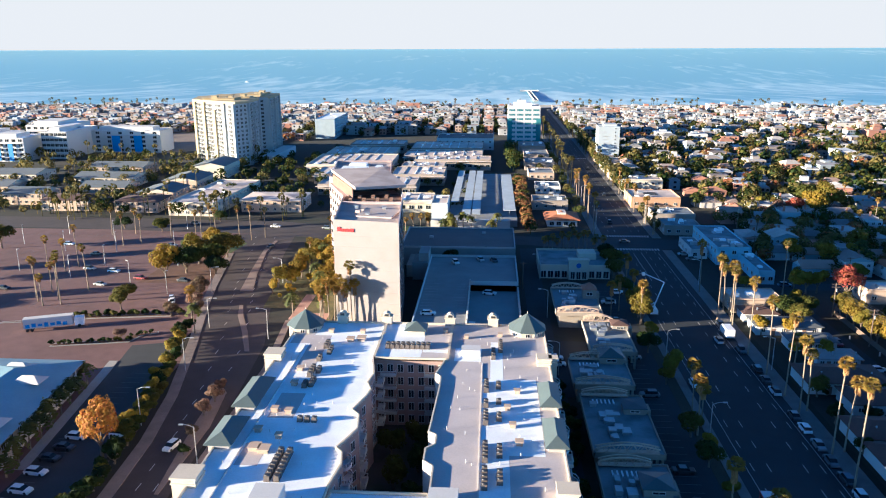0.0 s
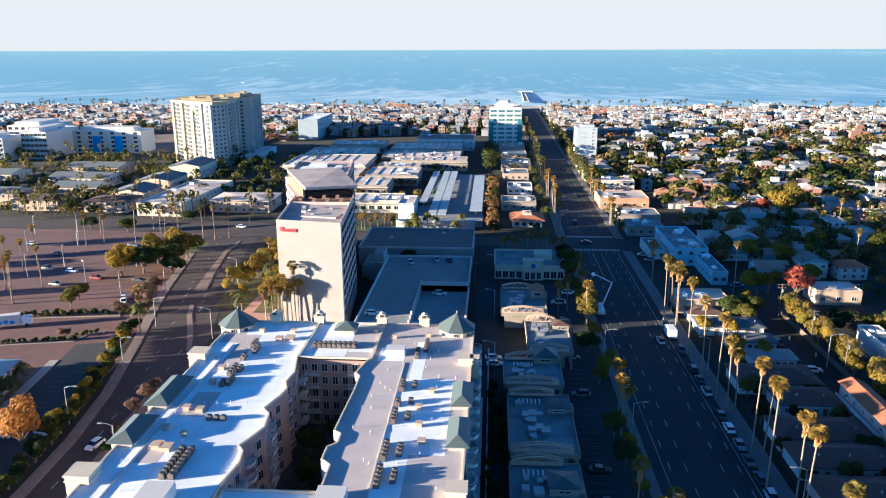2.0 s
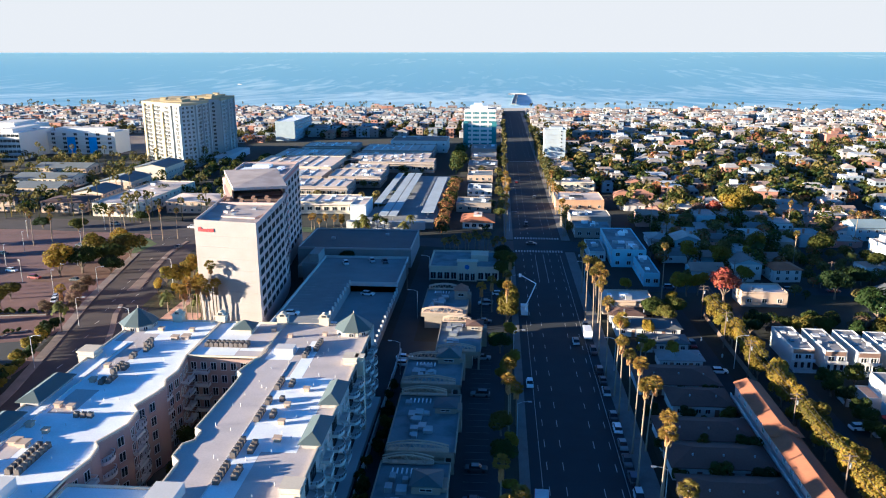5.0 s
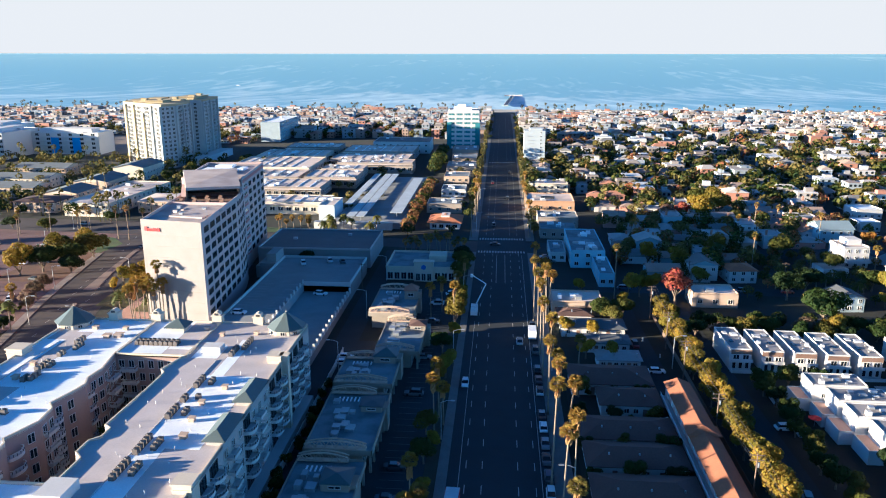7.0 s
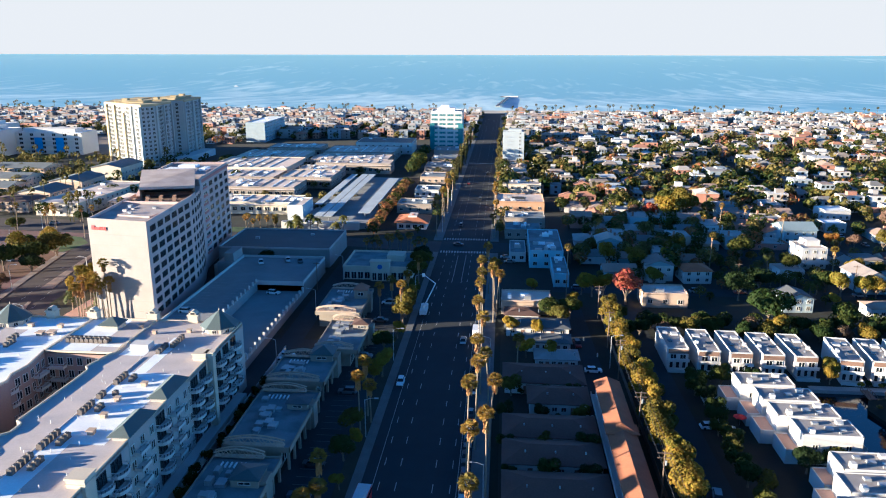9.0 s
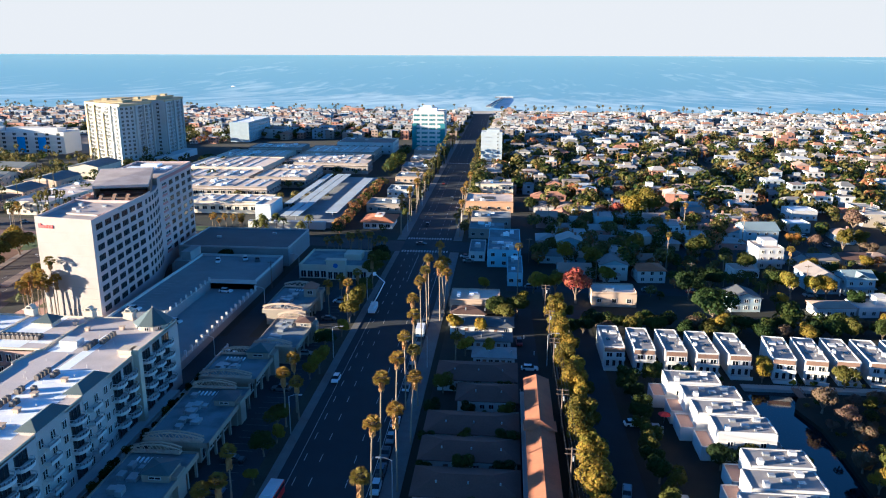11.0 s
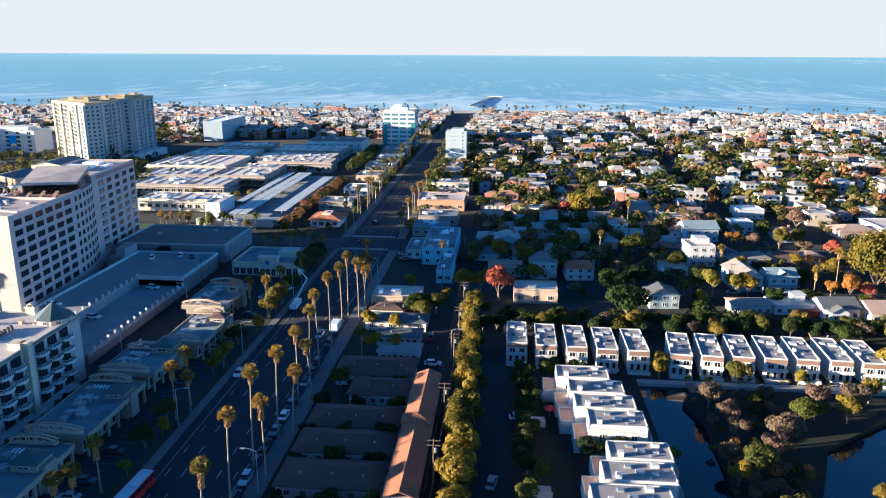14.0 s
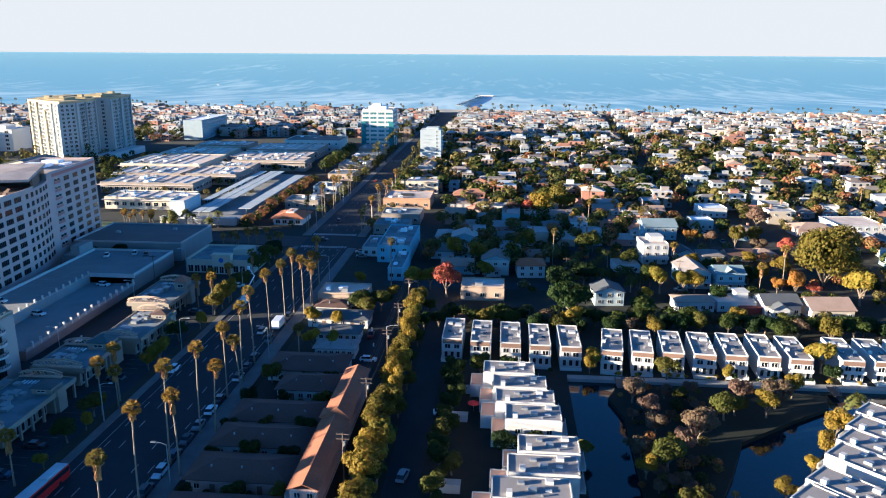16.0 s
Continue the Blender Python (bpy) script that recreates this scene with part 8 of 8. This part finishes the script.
for x in (-6.5, -5.3, 7.6):
    for y in (-1.1, 1.1):
        bm = bmesh.new()
        tube(bm, [(x, y - 0.15, 0.5), (x, y + 0.15, 0.5)], [0.5, 0.5], 12)
        part("wheel", bm, rubber, tr)
bk = thing("bucket_truck", P(52.2, 228.5, 0.03, 0), "white utility truck with a raised jointed boom", "utility truck")
part("bed", boxes((-1.1, -3.2, 0.6, 1.1, 1.2, 1.9)), white_paint, bk)
part("cab", boxes((-1.1, 1.4, 0.6, 1.1, 3.4, 2.3)), white_paint, bk)
bm = bmesh.new()
tube(bm, [(0, -1.5, 1.9), (0.2, -1.2, 2.8)], [0.35, 0.3], 8)
tube(bm, [(0.2, -1.2, 2.7), (3.6, 2.3, 9.4)], [0.22, 0.17], 6)
part("lower_boom", bm, white_paint, bk)
bm = bmesh.new()
tube(bm, [(3.6, 2.3, 9.4), (-1.2, 10.5, 9.8)], [0.17, 0.12], 6)
part("upper_boom", bm, white_paint, bk)
part("bucket", boxes((-1.7, 10.3, 9.0, -0.8, 11.2, 10.0)), white_paint, bk)
for x in (-0.95, 0.95):
    for y in (-2.2, 2.2):
        bm = bmesh.new()
        tube(bm, [(x - 0.12, y, 0.45), (x + 0.12, y, 0.45)], [0.45, 0.45], 12)
        part("wheel", bm, rubber, bk)
van = thing("delivery_van", P(69.9, 209.5, 0.03), "white box van parked at the kerb", "van")
part("box", boxes((-1.15, -3.2, 0.7, 1.15, 2.0, 3.1)), white_paint, van)
part("cab", boxes((-1.05, 2.05, 0.4, 1.05, 3.8, 2.2)), white_paint, van)
part("windscreen", boxes((-0.95, 3.8, 1.3, 0.95, 3.84, 2.0)), glass, van)
for x in (-0.95, 0.95):
    for y in (-2.0, 2.8):
        bm = bmesh.new()
        tube(bm, [(x - 0.12, y, 0.4), (x + 0.12, y, 0.4)], [0.4, 0.4], 12)
        part("wheel", bm, rubber, van)

# ---- street lamps, poles, wires ----
def make_lamp(h, arm, label):
    t = thing("street_lamp", P(0, -500), label, "street lamp")
    bm = bmesh.new()
    tube(bm, [(0, 0, 0), (0, 0, h)], [0.13, 0.08], 8)
    part("post", bm, steel, t)
    bm = bmesh.new()
    tube(bm, [(0, 0, h - 0.1), (arm * 0.5, 0, h + 0.35), (arm, 0, h + 0.45)], [0.07, 0.06, 0.05], 6)
    part("arm", bm, steel, t)
    part("lamp_head", boxes((arm - 0.1, -0.2, h + 0.35, arm + 0.8, 0.2, h + 0.52)), steel, t)
    return t
lamp_a, lamp_b = make_lamp(9.0, 2.2, "grey steel street lamp with a curved arm"), make_lamp(8.0, 0.1, "grey car park lamp post with a flat head")
templates += [lamp_a, lamp_b]
for x, y, r in ((-77.2, 148, 0), (-78.8, 177, 0), (-84, 208, 0), (-95, 240, 0), (-73.5, 252, 180), (-63.5, 200, 180), (-58, 132, 180), (18.6, 222, 180), (18.8, 262, 180), (18.6, 180, 180), (48, 148, 0), (48, 190, 0), (48.2, 240, 0), (74.3, 124, 180), (74.3, 186, 180), (74.3, 258, 180), (106.2, 190, 0), (49, 340, 0), (73.5, 352, 180), (49, 400, 0), (73.5, 420, 180)):
    copy_thing(lamp_a, P(x, y, 0, r))
for x, y in ((-148.3, 269.6), (-128.5, 249.2), (-153.9, 254.7), (-153.9, 290), (-178, 262), (-120, 271), (-176, 290), (-130, 292), (-200, 275), (-200, 300), (-165, 310), (-190, 318), (-110, 238), (-140, 330), (-81, 141)):
    copy_thing(lamp_b, P(x, y, 0, (x * 31) % 180))
wood = mat("pole_wood", (0.13, 0.09, 0.065), 0.9, vary=0.2)
PY = [100, 128, 153, 183, 204, 228]
for y in PY:
    p = thing("utility_pole", P(107.4, y), "brown timber utility pole with crossarms", "utility pole", "utility poles of the back lane")
    bm = bmesh.new()
    tube(bm, [(0, 0, 0), (0, 0, 11)], [0.18, 0.12], 8)
    part("post", bm, wood, p)
    for z in (10.6, 9.6):
        part("crossarm", boxes((-1.3, -0.08, z, 1.3, 0.08, z + 0.16)), wood, p)
    bm = bmesh.new()
    tube(bm, [(0.35, 0, 8.2), (0.35, 0, 9.2)], [0.22, 0.22], 8)
    part("transformer", bm, steel, p)
for dx, z in ((-1.2, 10.8), (0.0, 10.9), (1.2, 10.8), (-0.9, 9.8), (0.9, 9.8)):
    w_ = thing("power_line", P(107.4 + dx, PY[0], z), "thin dark overhead wire between poles", "wire", "power lines")
    bm = bmesh.new()
    for a, b in zip(PY, PY[1:]):
        tube(bm, [(0, a - PY[0] + (b - a) * f, -0.5 * 4 * f * (1 - f)) for f in (0, 0.25, 0.5, 0.75, 1)], [0.025] * 5, 4)
    part("wire", bm, dark_metal, w_)
for x, y, h in ((127, 262, 10), (160, 262, 10), (200, 262.5, 10), (142, 300, 9), (118, 330, 9), (180, 330, 9), (104, 292, 10), (12, 250, 10)):
    p = thing("utility_pole", P(x, y), "brown timber utility pole with crossarms", "utility pole", "utility poles of the streets")
    bm = bmesh.new()
    tube(bm, [(0, 0, 0), (0, 0, h)], [0.17, 0.11], 8)
    part("post", bm, wood, p)
    part("crossarm", boxes((-1.2, -0.08, h - 0.6, 1.2, 0.08, h - 0.45)), wood, p)

# ---- roof plant of the apartment complex ----
ac_mat = mat("unit_casing", (0.14, 0.115, 0.10), 0.6, metal=0.2, vary=0.15)
ac = thing("condenser_unit", P(0, -500), "brown-grey box condenser unit with a round fan on a roof", "condenser unit", "condenser units")
part("casing", boxes((-0.45, -0.45, 0.12, 0.45, 0.45, 0.95), (-0.5, -0.5, 0, 0.5, 0.5, 0.12)), ac_mat, ac)
bm = bmesh.new()
tube(bm, [(0, 0, 0.95), (0, 0, 1.05)], [0.38, 0.34], 12)
part("fan_guard", bm, dark_metal, ac)
templates.append(ac)
def units(x, y, nx, ny, dx=1.25, dy=1.25, r=0):
    for i in range(nx):
        for j in range(ny):
            copy_thing(ac, P(x + dx * i, y + dy * j, AZ + 0.07, r))
units(-22.0, 155.4, 9, 2, 1.12, 1.3)
for x, y, n in ((-35.8, 154.6, 3), (-34.4, 151.4, 3), (-35.8, 147.6, 2), (-36.0, 139.8, 4), (-34.6, 141.6, 2), (-35.8, 134.6, 2), (-34.6, 135.2, 3)):
    units(x, y, 1, n)
units(-33.6, 102, 2, 8, 1.5, 1.15)
units(-33.2, 121, 3, 1, 1.3)
for y, n in ((101.6, 5), (109.4, 5), (121.8, 4), (128.4, 2), (134.8, 4)):
    units(0.2, y, 1, n, 1.25, 1.2)
    units(2.6, y + 1.5, 1, max(1, n - 2), 1.25, 1.2)
units(1.6, 150.6, 1, 4)
units(3.2, 154.4, 1, 5)
for x, y, s in ((6.2, 134.4, 1.0), (4.2, 127.6, 1.0), (5.0, 121.0, 1.0), (6.0, 115, 1.1), (-38.6, 142.6, 1.1), (-38.0, 135.6, 1.1), (-38.8, 124.6, 1.1), (-36.0, 124.0, 1.1), (-39.6, 117, 1.1), (-35.4, 115, 1.0), (3.2, 163.5, .9), (-9.6, 165.5, 1.0), (-29, 164, 1.0), (-28.6, 159.6, 1.6), (-31, 159, 1.4), (-36.5, 164, 1.1), (-4.6, 162, .9), (-38.4, 111, 1.6), (-36.6, 110.4, 1.6)):
    v = thing("roof_vent", P(x, y, AZ + 0.07), "tan square roof vent with a cap", "roof vent", "roof vents")
    part("curb", boxes((-s / 2, -s / 2, 0, s / 2, s / 2, 0.7)), stucco_tan, v)
    part("cap", boxes((-s * 0.65, -s * 0.65, 0.7, s * 0.65, s * 0.65, 0.85)), stucco_tan, v)
pipes = bmesh.new()
for k in range(90):
    x, y = rv.choice((rv.uniform(-44, -25), rv.uniform(-7, 12))), rv.uniform(90, 164)
    tube(pipes, [(x, y, AZ), (x, y, AZ + rv.uniform(0.4, 0.8))], [0.06, 0.06], 5)
tagged(part("vent_pipes", pipes, stucco_white), "small white vent pipes on the roofs", "vent pipes", kind="stuff")
for x, y, z in ((-36, 216, HZ1), (-32, 224, HZ1), (-41, 226, HZ1)):
    v = thing("roof_vent", P(x, y, z + 0.5), "grey rooftop exhaust fan on the hotel", "roof vent", "roof vents")
    part("curb", boxes((-0.5, -0.5, -0.44, 0.5, 0.5, 0.5)), steel, v)
    part("cap", boxes((-0.7, -0.7, 0.5, 0.7, 0.7, 0.65)), steel, v)
fence = thing("lane_wall", P(16.9, 90), "pale low boundary wall along the service lane", "wall")
for k in range(12):
    part("wall_panel", boxes((0, 8.6 * k, 0, 0.2, 8.6 * k + 8.4, 1.7)), stucco_white, fence)
    part("pier", boxes((-0.1, 8.6 * k + 8.4, 0, 0.3, 8.6 * k + 8.6, 1.9)), stucco_white, fence)
bf = thing("lane_fence", P(108.6, 100), "dark timber fence along the tree row", "fence")
for k in range(26):
    part("fence_panel", boxes((0, 5 * k, 0, 0.1, 5 * k + 4.9, 1.6)), wood, bf)

# the patterns that were copied are taken away
for t in templates:
    for o in (*t.children_recursive, t):
        bpy.data.objects.remove(o)
